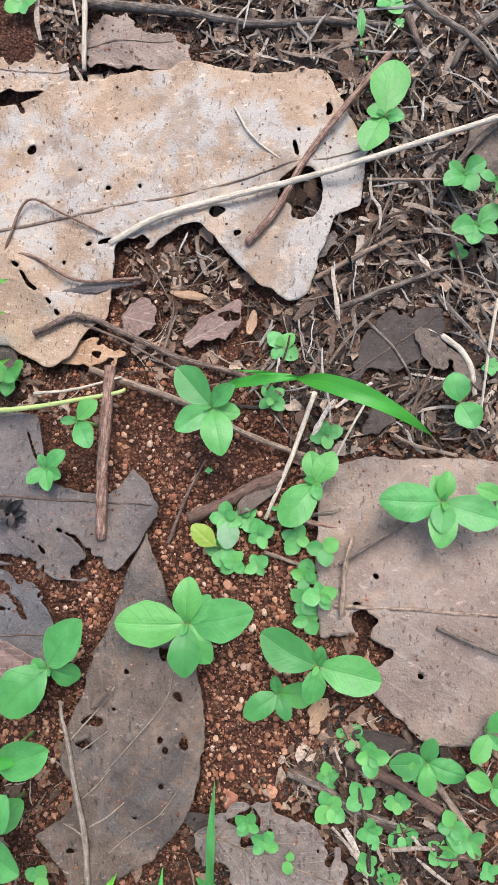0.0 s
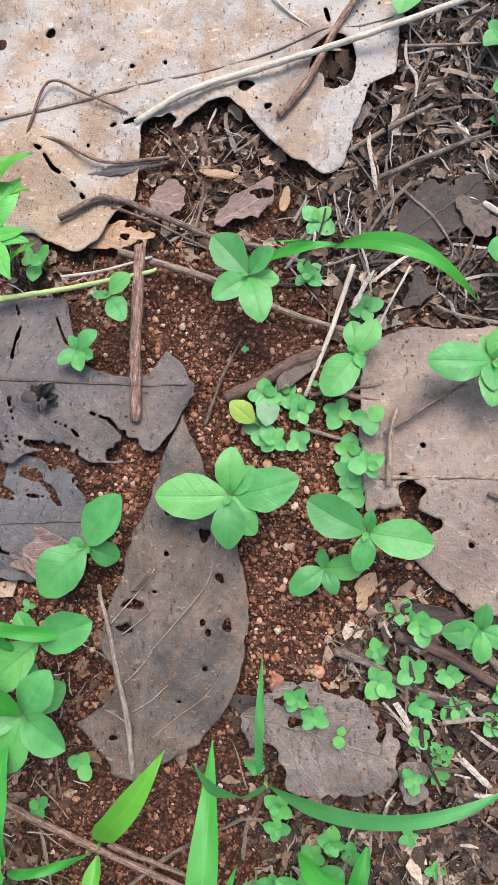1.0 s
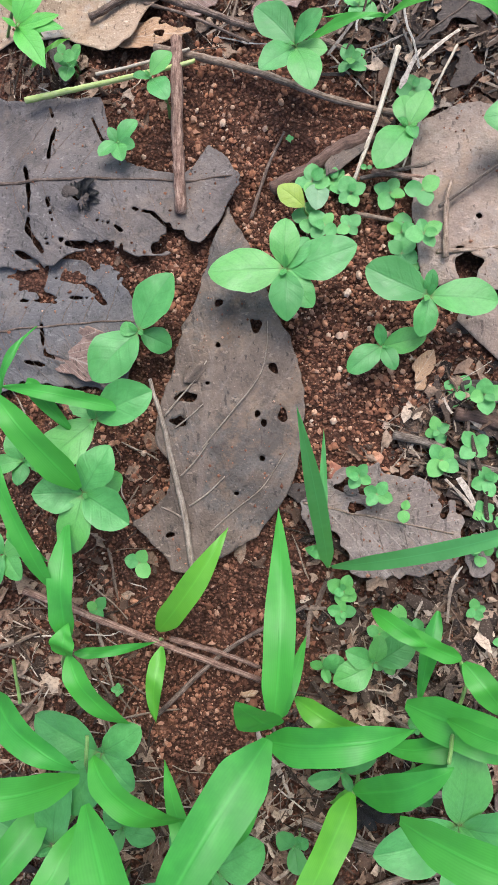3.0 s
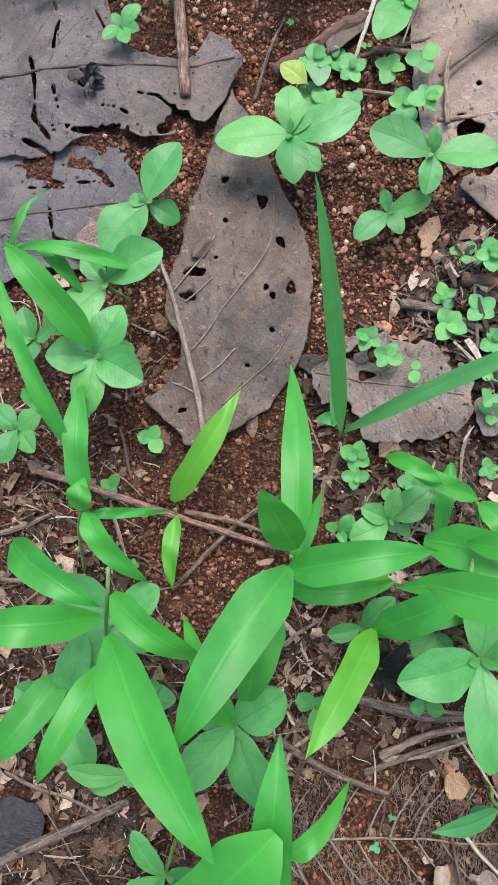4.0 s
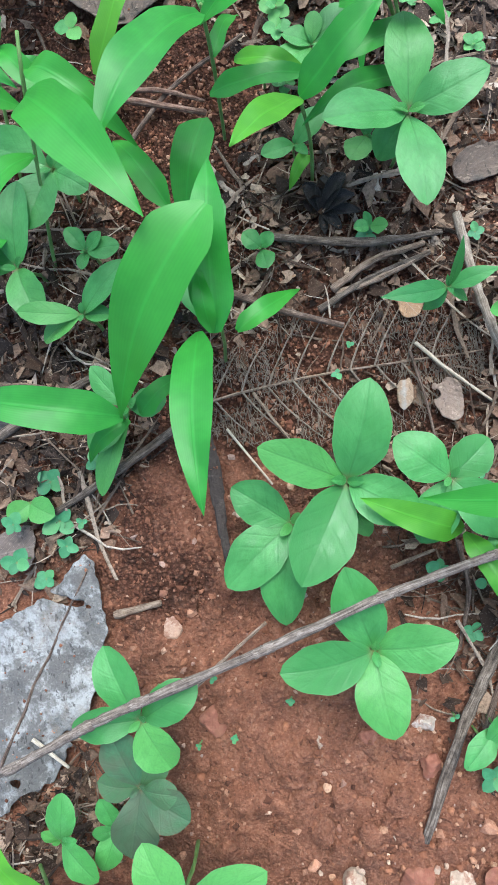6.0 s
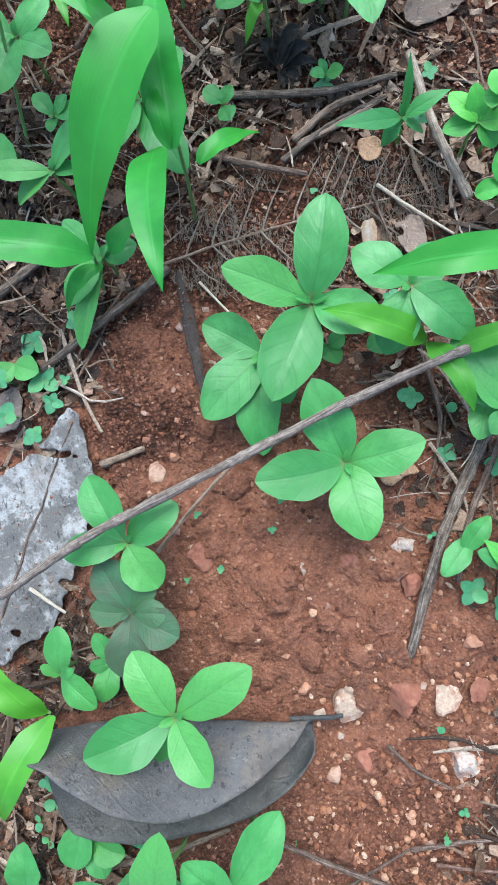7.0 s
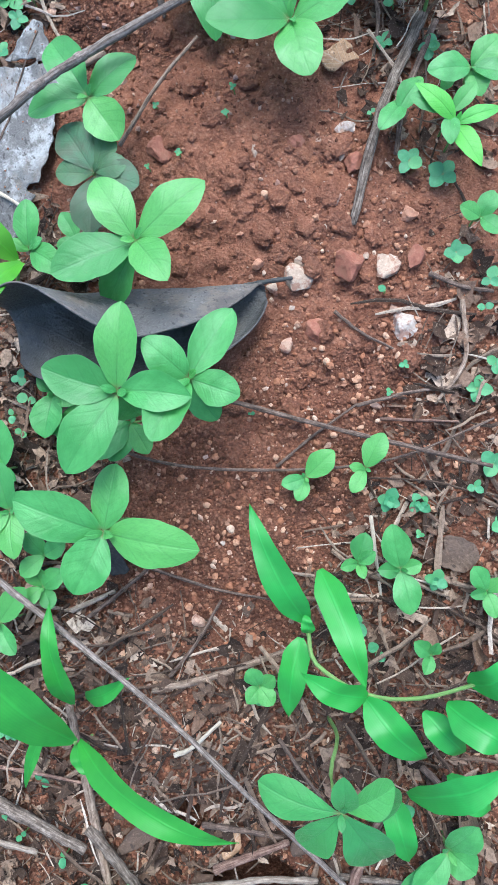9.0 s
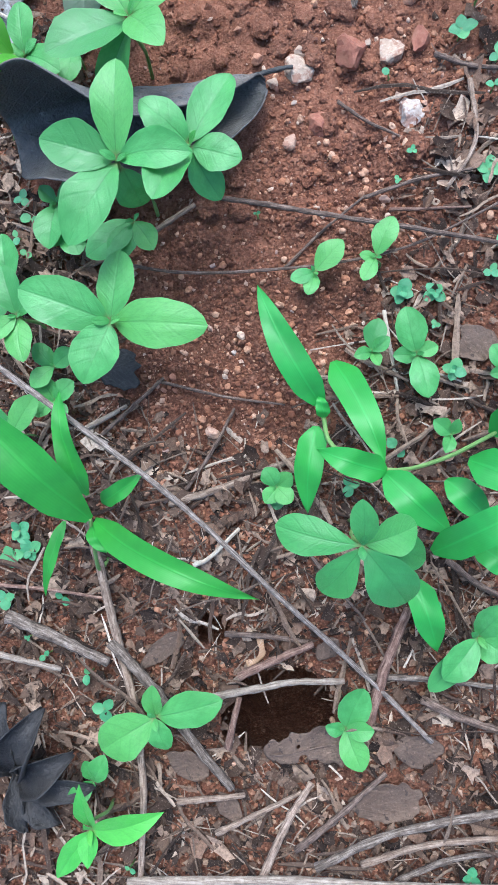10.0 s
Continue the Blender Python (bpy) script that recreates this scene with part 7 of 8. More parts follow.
rosette(S_TINY, (-0.2192, -0.1346), 0.0080, 0.0076, 3)
rosette(S_TINY, (0.0526, -0.1480), 0.0080, 0.0132, 5)
rosette(S_TINY, (-0.0601, -0.2665), 0.0080, 0.0104, 5)
rosette(S_TINY, (0.0330, -0.2858), 0.0080, 0.0083, 5)
rosette(S_TINY, (-0.0267, -0.2735), 0.0080, 0.0125, 7)
rosette(S_TINY, (-0.0153, -0.2795), 0.0080, 0.0097, 4)
rosette(S_TINY, (-0.0386, -0.2803), 0.0080, 0.0104, 4)
rosette(S_TINY, (-0.0627, -0.3003), 0.0080, 0.0104, 5)
rosette(S_TINY, (0.0179, -0.2674), 0.0080, 0.0090, 4)
rosette(S_TINY, (-0.0289, 0.0050), 0.0080, 0.0056, 2)
rosette(S_TINY, (-0.0758, 0.0304), 0.0080, 0.0035, 4)
rosette(S_TINY, (0.0478, -0.3053), 0.0080, 0.0097, 5)
rosette(S_TINY, (-0.0358, -0.2961), 0.0080, 0.0104, 4)
rosette(S_TINY, (-0.1995, -0.3105), 0.0080, 0.0063, 4)
seedling(S_YELLOW, leaf_yellow, (-0.0683, -0.0198), 0.0140, [(139, 0.0211, 0.0131, 10)])
seedling(S_PALE, leaf_pale, (-0.0599, -0.0030), 0.0100, [(-96, 0.0189, 0.0136, 14)])
rosette(S_TINY, (0.0501, 0.3704), 0.0080, 0.0169, 4)
rosette(S_TINY, (-0.2304, 0.3967), 0.0080, 0.0177, 4)
rosette(S_TINY, (0.0570, 0.3519), 0.0080, 0.0066, 4)
rosette(S_TINY, (0.0926, 0.1776), 0.0080, 0.0096, 5)
rosette(S_TINY, (0.1110, 0.0990), 0.0080, 0.0096, 4)
rosette(S_TINY, (0.0874, -0.1942), 0.0080, 0.0147, 4)
rosette(S_TINY, (0.0984, -0.2111), 0.0080, 0.0096, 4)
rosette(S_TINY, (0.0335, 0.3270), 0.0080, 0.0029, 2)
rosette(S_TINY, (-0.0580, -0.2540), 0.0080, 0.0134, 7)
rosette(S_TINY, (-0.0339, -0.4007), 0.0080, 0.0107, 3)
rosette(S_TINY, (-0.2632, -0.5462), 0.0080, 0.0111, 4)
rosette(S_TINY, (-0.2381, -0.5428), 0.0080, 0.0091, 4)
rosette(S_TINY, (-0.2538, -0.5590), 0.0080, 0.0098, 4)
rosette(S_TINY, (-0.2267, -0.5313), 0.0080, 0.0055, 3)
rosette(S_TINY, (-0.0306, -0.5358), 0.0080, 0.0078, 6)
rosette(S_TINY, (-0.0004, -0.5458), 0.0080, 0.0065, 3)
rosette(S_TINY, (-0.0669, -0.4762), 0.0080, 0.0046, 3)
rosette(S_TINY, (-0.0680, -0.5045), 0.0080, 0.0065, 4)
rosette(S_TINY, (-0.0208, -0.3337), 0.0080, 0.0078, 4)
rosette(S_TINY, (-0.0053, -0.3293), 0.0080, 0.0078, 4)
rosette(S_TINY, (0.0130, -0.4378), 0.0080, 0.0072, 4)
rosette(S_TINY, (0.0276, -0.3378), 0.0080, 0.0052, 3)
rosette(S_TINY, (-0.0566, -0.4614), 0.0080, 0.0033, 3)
rosette(S_TINY, (0.0249, -0.4134), 0.0080, 0.0078, 4)
rosette(S_TINY, (-0.2426, -0.5045), 0.0080, 0.0117, 4)
rosette(S_TINY, (-0.2129, -0.4986), 0.0080, 0.0104, 4)
rosette(S_TINY, (-0.2622, -0.5249), 0.0080, 0.0097, 4)
rosette(S_TINY, (-0.1195, -0.6322), 0.0080, 0.0036, 3)
rosette(S_TINY, (-0.1280, -0.6467), 0.0080, 0.0032, 4)
rosette(S_TINY, (-0.1618, -0.6615), 0.0080, 0.0036, 4)
rosette(S_TINY, (-0.1823, -0.6631), 0.0080, 0.0029, 3)
rosette(S_TINY, (-0.1675, -0.6282), 0.0080, 0.0036, 3)
rosette(S_TINY, (-0.0246, -0.6292), 0.0080, 0.0084, 4)
rosette(S_TINY, (0.0002, -0.6406), 0.0080, 0.0110, 5)
rosette(S_TINY, (-0.0348, -0.5939), 0.0080, 0.0097, 5)
rosette(S_TINY, (-0.0443, -0.6710), 0.0080, 0.0045, 2)
rosette(S_TINY, (-0.3095, -0.7839), 0.0080, 0.0071, 2)
rosette(S_TINY, (-0.3069, -0.7964), 0.0080, 0.0058, 2)
rosette(S_TINY, (-0.1619, -0.8246), 0.0080, 0.0032, 2)
rosette(S_TINY, (-0.0651, -0.7760), 0.0080, 0.0058, 1)
rosette(S_TINY, (-0.0652, -0.8215), 0.0080, 0.0045, 3)
rosette(S_TINY, (-0.1245, -0.4214), 0.0080, 0.0032, 2)
rosette(S_TINY, (-0.0308, -0.7054), 0.0080, 0.0124, 4)
rosette(S_TINY, (-0.0135, -0.7182), 0.0080, 0.0124, 4)
rosette(S_TINY, (-0.0186, -0.7651), 0.0080, 0.0120, 4)
rosette(S_TINY, (-0.0281, -0.8465), 0.0080, 0.0114, 4)
rosette(S_TINY, (-0.0139, -0.8353), 0.0080, 0.0080, 3)
rosette(S_TINY, (-0.0311, -0.8923), 0.0080, 0.0114, 4)
rosette(S_TINY, (-0.0962, -0.8972), 0.0080, 0.0100, 8)
rosette(S_TINY, (-0.0786, -0.9039), 0.0080, 0.0087, 7)
rosette(S_TINY, (-0.0820, -0.9502), 0.0080, 0.0087, 6)
rosette(S_TINY, (-0.1351, -0.9633), 0.0080, 0.0107, 3)
rosette(S_TINY, (-0.1272, -0.9822), 0.0080, 0.0090, 2)
rosette(S_TINY, (-0.2012, -0.9888), 0.0080, 0.0120, 4)
rosette(S_TINY, (-0.2968, -0.7766), 0.0080, 0.0090, 2)
rosette(S_TINY, (-0.0782, -0.8344), 0.0080, 0.0033, 3)
rosette(S_TINY, (-0.0107, -0.8013), 0.0080, 0.0060, 2)
rosette(S_TINY, (-0.0116, -0.6066), 0.0080, 0.0087, 1)
rosette(S_TINY, (-0.0034, -0.7860), 0.0080, 0.0100, 3)
rosette(S_TINY, (-0.2402, -0.5278), 0.0080, 0.0154, 4)
rosette(S_TINY, (-0.0362, -0.9274), 0.0080, 0.0087, 4)
rosette(S_TINY, (-0.2983, -0.7622), 0.0080, 0.0098, 3)
rosette(S_TINY, (-0.3633, -0.9612), 0.0080, 0.0117, 5)
rosette(S_TINY, (-0.3598, -0.9752), 0.0080, 0.0111, 5)
rosette(S_TINY, (-0.3734, -0.9748), 0.0080, 0.0104, 4)
rosette(S_TINY, (-0.3849, -0.9991), 0.0080, 0.0091, 3)
rosette(S_TINY, (-0.3492, -1.0094), 0.0080, 0.0085, 2)
rosette(S_TINY, (-0.3474, -1.0585), 0.0080, 0.0078, 2)
rosette(S_TINY, (-0.3705, -1.0403), 0.0080, 0.0055, 2)
rosette(S_TINY, (-0.3432, -1.0811), 0.0080, 0.0108, 3)
rosette(S_TINY, (-0.3779, -1.0267), 0.0080, 0.0033, 3)
rosette(S_TINY, (-0.1591, -0.9955), 0.0080, 0.0085, 3)
rosette(S_TINY, (-0.1626, -1.2273), 0.0080, 0.0078, 3)
rosette(S_TINY, (-0.3568, -1.1777), 0.0080, 0.0052, 2)
rosette(S_TINY, (-0.2494, -0.8047), 0.0080, 0.0078, 4)
rosette(S_TINY, (-0.0842, -0.9214), 0.0080, 0.0039, 3)
rosette(S_TINY, (-0.1382, -1.0769), 0.0080, 0.0098, 4)
rosette(S_TINY, (-0.0449, -0.9024), 0.0080, 0.0078, 3)
grass_plant('young broad-bladed grass shoot with bright green blades', blade_green, (-0.1034, -0.3218, -0.0110), [(-0.1034, -0.3218, -0.0110), (-0.0999, -0.3119, 0.0390), (-0.0989, -0.3042, 0.0770)], 0.0012, [
    ((-0.0977, -0.3036, 0.0690), (-0.0924, -0.2022, 0.0348), 0.0195, 0.0120),
    ((-0.0960, -0.3006, 0.0850), (-0.1063, -0.2728, 0.1352), 0.0205, 0.0040),
    ((-0.1015, -0.3115, 0.0740), (-0.0302, -0.3061, 0.0740), 0.0225, 0.0180),
    ((-0.1000, -0.3090, 0.0780), (-0.1530, -0.3790, 0.1100), 0.0300, 0.0120),
    ((-0.1048, -0.3235, 0.0390), (-0.0449, -0.3247, 0.0340), 0.0161, 0.0120),
    ((-0.0989, -0.3109, 0.0490), (-0.0809, -0.2738, 0.0241), 0.0111, 0.0100),
    ((-0.1102, -0.3350, 0.0390), (-0.1340, -0.3911, 0.0243), 0.0251, 0.0120)])
grass_plant('broad-bladed grass plant with long arching blades', blade_green, (-0.2220, -0.3753, -0.0107), [(-0.2220, -0.3753, -0.0107), (-0.2039, -0.3390, 0.0391), (-0.1880, -0.3183, 0.0811), (-0.1840, -0.3030, 0.0891)], 0.0012, [
    ((-0.1860, -0.3340, 0.0880), (-0.1362, -0.4180, 0.1200), 0.0320, 0.0140),
    ((-0.1943, -0.3285, 0.0741), (-0.2549, -0.3252, 0.0890), 0.0225, 0.0200),
    ((-0.1936, -0.3500, 0.0691), (-0.2247, -0.4004, 0.0848), 0.0169, 0.0150),
    ((-0.1851, -0.3158, 0.0811), (-0.1432, -0.3548, 0.0591), 0.0184, 0.0200),
    ((-0.2308, -0.3643, 0.0292), (-0.2730, -0.4075, 0.0396), 0.0249, 0.0150)])
grass_plant('small grass shoot with a pale folded blade', blade_green, (-0.2338, -0.3122, -0.0109), [(-0.2338, -0.3122, -0.0109), (-0.2208, -0.2862, 0.0291), (-0.2097, -0.2724, 0.0512)], 0.0012, [
    ((-0.2096, -0.2678, 0.0492), (-0.2098, -0.1999, 0.0406), 0.0181, 0.0120),
    ((-0.2098, -0.2754, 0.0512), (-0.2062, -0.2575, 0.0553), 0.0164, 0.0060),
    ((-0.2093, -0.2754, 0.0492), (-0.1795, -0.3177, 0.0341), 0.0158, 0.0120),
    ((-0.2100, -0.2771, 0.0392), (-0.1704, -0.2788, 0.0091), 0.0077, 0.0080),
    ((-0.2148, -0.2427, 0.0495), (-0.2445, -0.1411, 0.0686), 0.0115, 0.0200),
    ((-0.1996, -0.1862, 0.0513), (-0.2379, -0.1317, 0.0746), 0.0205, 0.0160),
    ((-0.1741, -0.1439, 0.0490), (-0.2406, -0.1283, 0.0597), 0.0105, 0.0140),
    ((-0.2435, -0.1323, 0.0543), (-0.2189, -0.0957, 0.0582), 0.0058, 0.0100)])
grass_plant('short grass shoot with two blades', blade_bright, (-0.1727, -0.2825, -0.0109), [(-0.1727, -0.2825, -0.0109), (-0.1691, -0.2779, 0.0071)], 0.0012, [
    ((-0.1702, -0.2731, 0.0072), (-0.1220, -0.2118, 0.0268), 0.0190, 0.0120),
    ((-0.1680, -0.2824, 0.0071), (-0.1724, -0.3253, 0.0111), 0.0127, 0.0060)])
grass_plant('slender grass tuft with thin blades', blade_cool, (-0.0667, -0.2405, -0.0108), [(-0.0667, -0.2405, -0.0108), (-0.0660, -0.2385, 0.0053)], 0.0012, [
    ((-0.0665, -0.2390, 0.0033), (-0.0761, -0.1634, 0.1644), 0.0105, 0.0215),
    ((-0.0702, -0.2353, -0.0007), (-0.0648, -0.1579, 0.0220), 0.0066, 0.0080),
    ((-0.0645, -0.2390, 0.0033), (0.0620, -0.2035, 0.0720), 0.0107, 0.0400),
    ((-0.0667, -0.2314, -0.0027), (-0.0802, -0.2282, -0.0046), 0.0104, 0.0040)])
grass_plant('broad grass shoot with a drooping bright blade', blade_bright, (-0.0578, -0.3613, -0.0110), [(-0.0578, -0.3613, -0.0110), (-0.0566, -0.3515, 0.0190), (-0.0608, -0.3452, 0.0524)], 0.0012, [
    ((-0.0611, -0.3452, 0.0524), (-0.0985, -0.3875, 0.1000), 0.0200, 0.0060),
    # shaded blade: the darker green stands in for the shade on it
    ((-0.0605, -0.3450, 0.0520), (-0.0155, -0.3220, 0.0780), 0.0225, 0.0060, blade_green),
    ((-0.0885, -0.3044, 0.0340), (-0.0467, -0.3247, 0.0290), 0.0152, 0.0100),
    ((-0.0593, -0.3575, 0.0190), (-0.0731, -0.3708, 0.0091), 0.0096, 0.0060)])
grass_plant('tall grass shoot with broad horizontal blades', blade_green, (0.0154, -0.3030, -0.0110), [(0.0154, -0.3030, -0.0110), (-0.0074, -0.3103, 0.0490), (-0.0196, -0.3151, 0.0890)], 0.0012, [
    ((-0.0321, -0.3024, 0.0510), (0.0315, -0.3254, 0.0590), 0.0271, 0.0140),
    ((-0.0479, -0.3112, 0.1440), (0.0099, -0.3205, 0.1590), 0.0202, 0.0100),
    ((-0.0450, -0.2574, 0.0391), (-0.0192, -0.2755, 0.0491), 0.0117, 0.0100),
    ((-0.0156, -0.3038, 0.0690), (0.0223, -0.3110, 0.0790), 0.0132, 0.0120)])
grass_plant('broad-bladed grass plant with upright and hanging blades', blade_green, (-0.1290, -0.4541, -0.0090), [(-0.1290, -0.4541, -0.0090), (-0.1226, -0.4557, 0.0409), (-0.1185, -0.4572, 0.0809)], 0.0011, [
    ((-0.1208, -0.4594, 0.0810), (-0.1092, -0.3815, 0.0860), 0.0235, 0.0100),
    ((-0.1120, -0.4130, 0.1080), (-0.1800, -0.4835, 0.0520), 0.0380, 0.0180),
    ((-0.1286, -0.4576, 0.0831), (-0.1351, -0.5368, 0.1196), 0.0215, 0.0160),
    ((-0.1143, -0.4527, 0.0506), (-0.0785, -0.4300, 0.0200), 0.0135, 0.0120),
    ((-0.1232, -0.4589, 0.0811), (-0.1225, -0.4305, 0.0900), 0.0107, 0.0080),
    ((-0.1345, -0.3880, 0.0593), (-0.1605, -0.3346, 0.0391), 0.0166, 0.0120)])
grass_plant('grass plant with a broad flat blade', blade_green, (-0.1944, -0.4820, -0.0052), [(-0.1944, -0.4820, -0.0052), (-0.1858, -0.4812, 0.0246), (-0.1801, -0.4815, 0.0495)], 0.0011, [
    ((-0.1794, -0.4826, 0.0496), (-0.2526, -0.4589, 0.0621), 0.0265, 0.0160),
    ((-0.1714, -0.4829, 0.0444), (-0.1465, -0.4640, 0.0321), 0.0143, 0.0100),
    ((-0.1805, -0.4831, 0.0347), (-0.2087, -0.5002, 0.0268), 0.0117, 0.0100)])
grass_plant('grass shoot with broad blades beside a raised twig', blade_green, (0.0474, -0.5448, -0.0104), [(0.0474, -0.5448, -0.0104), (0.0213, -0.5636, 0.0505), (0.0039, -0.5749, 0.0914)], 0.0012, [
    ((0.0140, -0.5555, 0.0955), (-0.0510, -0.5473, 0.0977), 0.0200, 0.0140),
    ((0.0194, -0.5599, 0.0404), (0.0344, -0.5614, 0.0701), 0.0169, 0.0100)])
grass_plant('grass shoot with three short blades', blade_bright, (-0.0186, -0.5654, -0.0079), [(-0.0186, -0.5654, -0.0079), (-0.0234, -0.5699, 0.0226), (-0.0251, -0.5709, 0.0367)], 0.0012, [
    ((-0.0250, -0.5706, 0.0367), (-0.0724, -0.5449, 0.0538), 0.0186, 0.0140),
    ((-0.0249, -0.5722, 0.0368), (-0.0125, -0.6131, 0.0392), 0.0143, 0.0120),
    ((-0.0142, -0.5803, 0.0476), (0.0273, -0.5819, 0.0507), 0.0138, 0.0100)])
grass_plant('bamboo-like grass leaves at the soil edge', blade_bright, (-0.2952, -0.7229, -0.0088), [(-0.2952, -0.7229, -0.0088), (-0.2755, -0.7145, 0.0226), (-0.2626, -0.7093, 0.0438)], 0.0012, [
    ((-0.2633, -0.7092, 0.0438), (-0.2820, -0.6743, 0.0533), 0.0201, 0.0120),
    ((-0.2611, -0.7112, 0.0439), (-0.2990, -0.7587, 0.0454), 0.0210, 0.0160)])
grass_plant('small creeping plant with glossy lance-shaped leaves', blade_glossy, (-0.1368, -1.0029, -0.0110), [(-0.1617, -0.9527, 0.0231), (-0.1618, -0.9707, 0.0291), (-0.1405, -0.9907, 0.0340), (-0.1141, -0.9936, 0.0490), (-0.0825, -0.9870, 0.0640)], 0.0013, [
    ((-0.1605, -0.9490, 0.0251), (-0.1736, -0.8758, 0.0353), 0.0208, 0.0120),
    ((-0.1613, -0.9546, 0.0251), (-0.1605, -0.9422, 0.0292), 0.0093, 0.0040),
    ((-0.1466, -0.9245, 0.0094), (-0.1393, -0.9889, 0.0340), 0.0219, 0.0100),
    ((-0.1395, -0.9919, 0.0350), (-0.1707, -0.9695, 0.0391), 0.0186, 0.0100),
    ((-0.1671, -0.9573, 0.0191), (-0.1871, -1.0030, 0.0090), 0.0199, 0.0080),
    ((-0.1406, -0.9925, 0.0350), (-0.1172, -1.0333, 0.0290), 0.0237, 0.0120),
    ((-0.1129, -1.0047, 0.0390), (-0.0968, -1.0348, 0.0290), 0.0181, 0.0100),
    ((-0.0897, -0.9886, 0.0590), (-0.0646, -0.9755, 0.0690), 0.0220, 0.0120),
    ((-0.1022, -0.9974, 0.0540), (-0.0761, -1.0209, 0.0590), 0.0225, 0.0120),
    ((-0.1331, -1.0337, 0.0590), (-0.0828, -1.0202, 0.0790), 0.0205, 0.0140),
    ((-0.1418, -1.0527, 0.0190), (-0.1419, -1.0971, 0.0090), 0.0199, 0.0100),
    ((-0.1094, -1.0387, 0.0390), (-0.0938, -1.0611, 0.0390), 0.0179, 0.0100)])
grass_plant('grass shoot with two long arching blades', blade_green, (-0.3120, -0.9900, -0.0110), [(-0.3168, -0.9990, 0.0050), (-0.3060, -0.9850, 0.0300), (-0.2900, -0.9690, 0.0630)], 0.0013, [
    ((-0.2900, -0.9690, 0.0630), (-0.3220, -0.8930, 0.0930), 0.0300, 0.0160),
    ((-0.2890, -0.9700, 0.0600), (-0.2170, -1.0290, 0.0760), 0.0180, 0.0200),
    ((-0.2950, -0.9560, 0.0440), (-0.2910, -0.8980, 0.0500), 0.0150, 0.0120),
    ((-0.3200, -0.9650, 0.0260), (-0.3470, -1.0030, 0.0200), 0.0096, 0.0060),
    ((-0.2980, -0.9610, 0.0200), (-0.2660, -0.9530, 0.0300), 0.0132, 0.0060),
    ((-0.2930, -0.9720, 0.0560), (-0.2870, -0.9880, 0.0620), 0.0101, 0.0040)])
grass_plant('thin grass blade arching over a seedling', blade_green, (-0.0665, 0.0879, -0.0096), [(-0.0665, 0.0879, -0.0096), (-0.0654, 0.0886, 0.0024)], 0.0013, [
    ((-0.0658, 0.0874, 0.0024), (-0.0139, 0.0867, 0.0244), 0.0087, 0.0100),
    ((-0.0152, 0.0890, 0.0170), (0.0701, 0.0520, 0.0090), 0.0140, 0.0420),
    ((-0.0141, 0.0891, 0.0204), (-0.0585, 0.0953, 0.0181), 0.0029, 0.0020)])
grass_plant('grass blades beside pale leaf', blade_bright, (-0.2687, 0.1295, -0.0101), [(-0.2687, 0.1295, -0.0101), (-0.2490, 0.1255, 0.0202)], 0.0012, [
    ((-0.2451, 0.1290, 0.0201), (-0.2119, 0.1344, 0.0301), 0.0131, 0.0100),
    ((-0.2457, 0.1291, 0.0301), (-0.2057, 0.1537, 0.0396), 0.0160, 0.0100),
    ((-0.2568, 0.1346, 0.0199), (-0.2323, 0.1106, 0.0109), 0.0101, 0.0080),
    ((-0.2418, 0.0894, 0.0118), (-0.2147, 0.1084, 0.0111), 0.0054, 0.0040)])
grass_plant('tall grass leaves with stems', blade_green, (-0.2712, -0.2938, -0.0109), [(-0.2712, -0.2938, -0.0109), (-0.2370, -0.3005, 0.0491)], 0.0012, [
    ((-0.2265, -0.1244, 0.0555), (-0.2042, -0.1560, 0.0432), 0.0116, 0.0100),
    ((-0.2406, -0.2884, 0.0691), (-0.1921, -0.3227, 0.0791), 0.0213, 0.0150),
    ((-0.2402, -0.2047, 0.0503), (-0.2229, -0.2264, 0.0398), 0.0106, 0.0080)])
grass_plant('grass blades at the path edge', blade_green, (0.0173, -0.3108, -0.0110), [(0.0173, -0.3108, -0.0110), (0.0042, -0.2987, 0.0190), (-0.0011, -0.2858, 0.0390)], 0.0012, [
    ((-0.0009, -0.2844, 0.0390), (-0.0432, -0.2590, 0.0341), 0.0124, 0.0100),
    ((0.0003, -0.2859, 0.0390), (0.0215, -0.3155, 0.0340), 0.0173, 0.0100),
    ((-0.0074, -0.2633, 0.0191), (-0.0201, -0.3166, 0.0090), 0.0119, 0.0080),
    ((0.0054, -0.3184, 0.0390), (-0.0472, -0.3268, 0.0390), 0.0184, 0.0120),
    ((0.0005, -0.3368, 0.0290), (-0.0612, -0.3521, 0.0390), 0.0174, 0.0120)])
stone(P_stone_white, (-0.0599, -0.6732), 0.0068, 0.70)
stone(P_stone_pale, (-0.1166, -0.6715), 0.0058, 0.70)
stone(P_stone_tan, (-0.0779, -0.7127), 0.0068, 0.70)
stone(P_stone_orange, (-0.0374, -0.7336), 0.0061, 0.70)
stone(P_stone_pale, (-0.1134, -0.7532), 0.0109, 0.70)
stone(P_stone_pale, (-0.0602, -0.7622), 0.0099, 0.70)
stone(P_stone_white, (-0.0584, -0.7975), 0.0109, 0.70)
stone(P_stone_tan, (-0.1291, -0.7888), 0.0058, 0.70)
stone(P_stone_red, (-0.0615, -0.6962), 0.0075, 0.70)
stone(P_stone_red, (-0.0817, -0.7535), 0.0130, 0.70)
stone(P_stone_red, (-0.0398, -0.7602), 0.0092, 0.70)
stone(P_stone_pale, (-0.0864, -0.7273), 0.0044, 0.70)
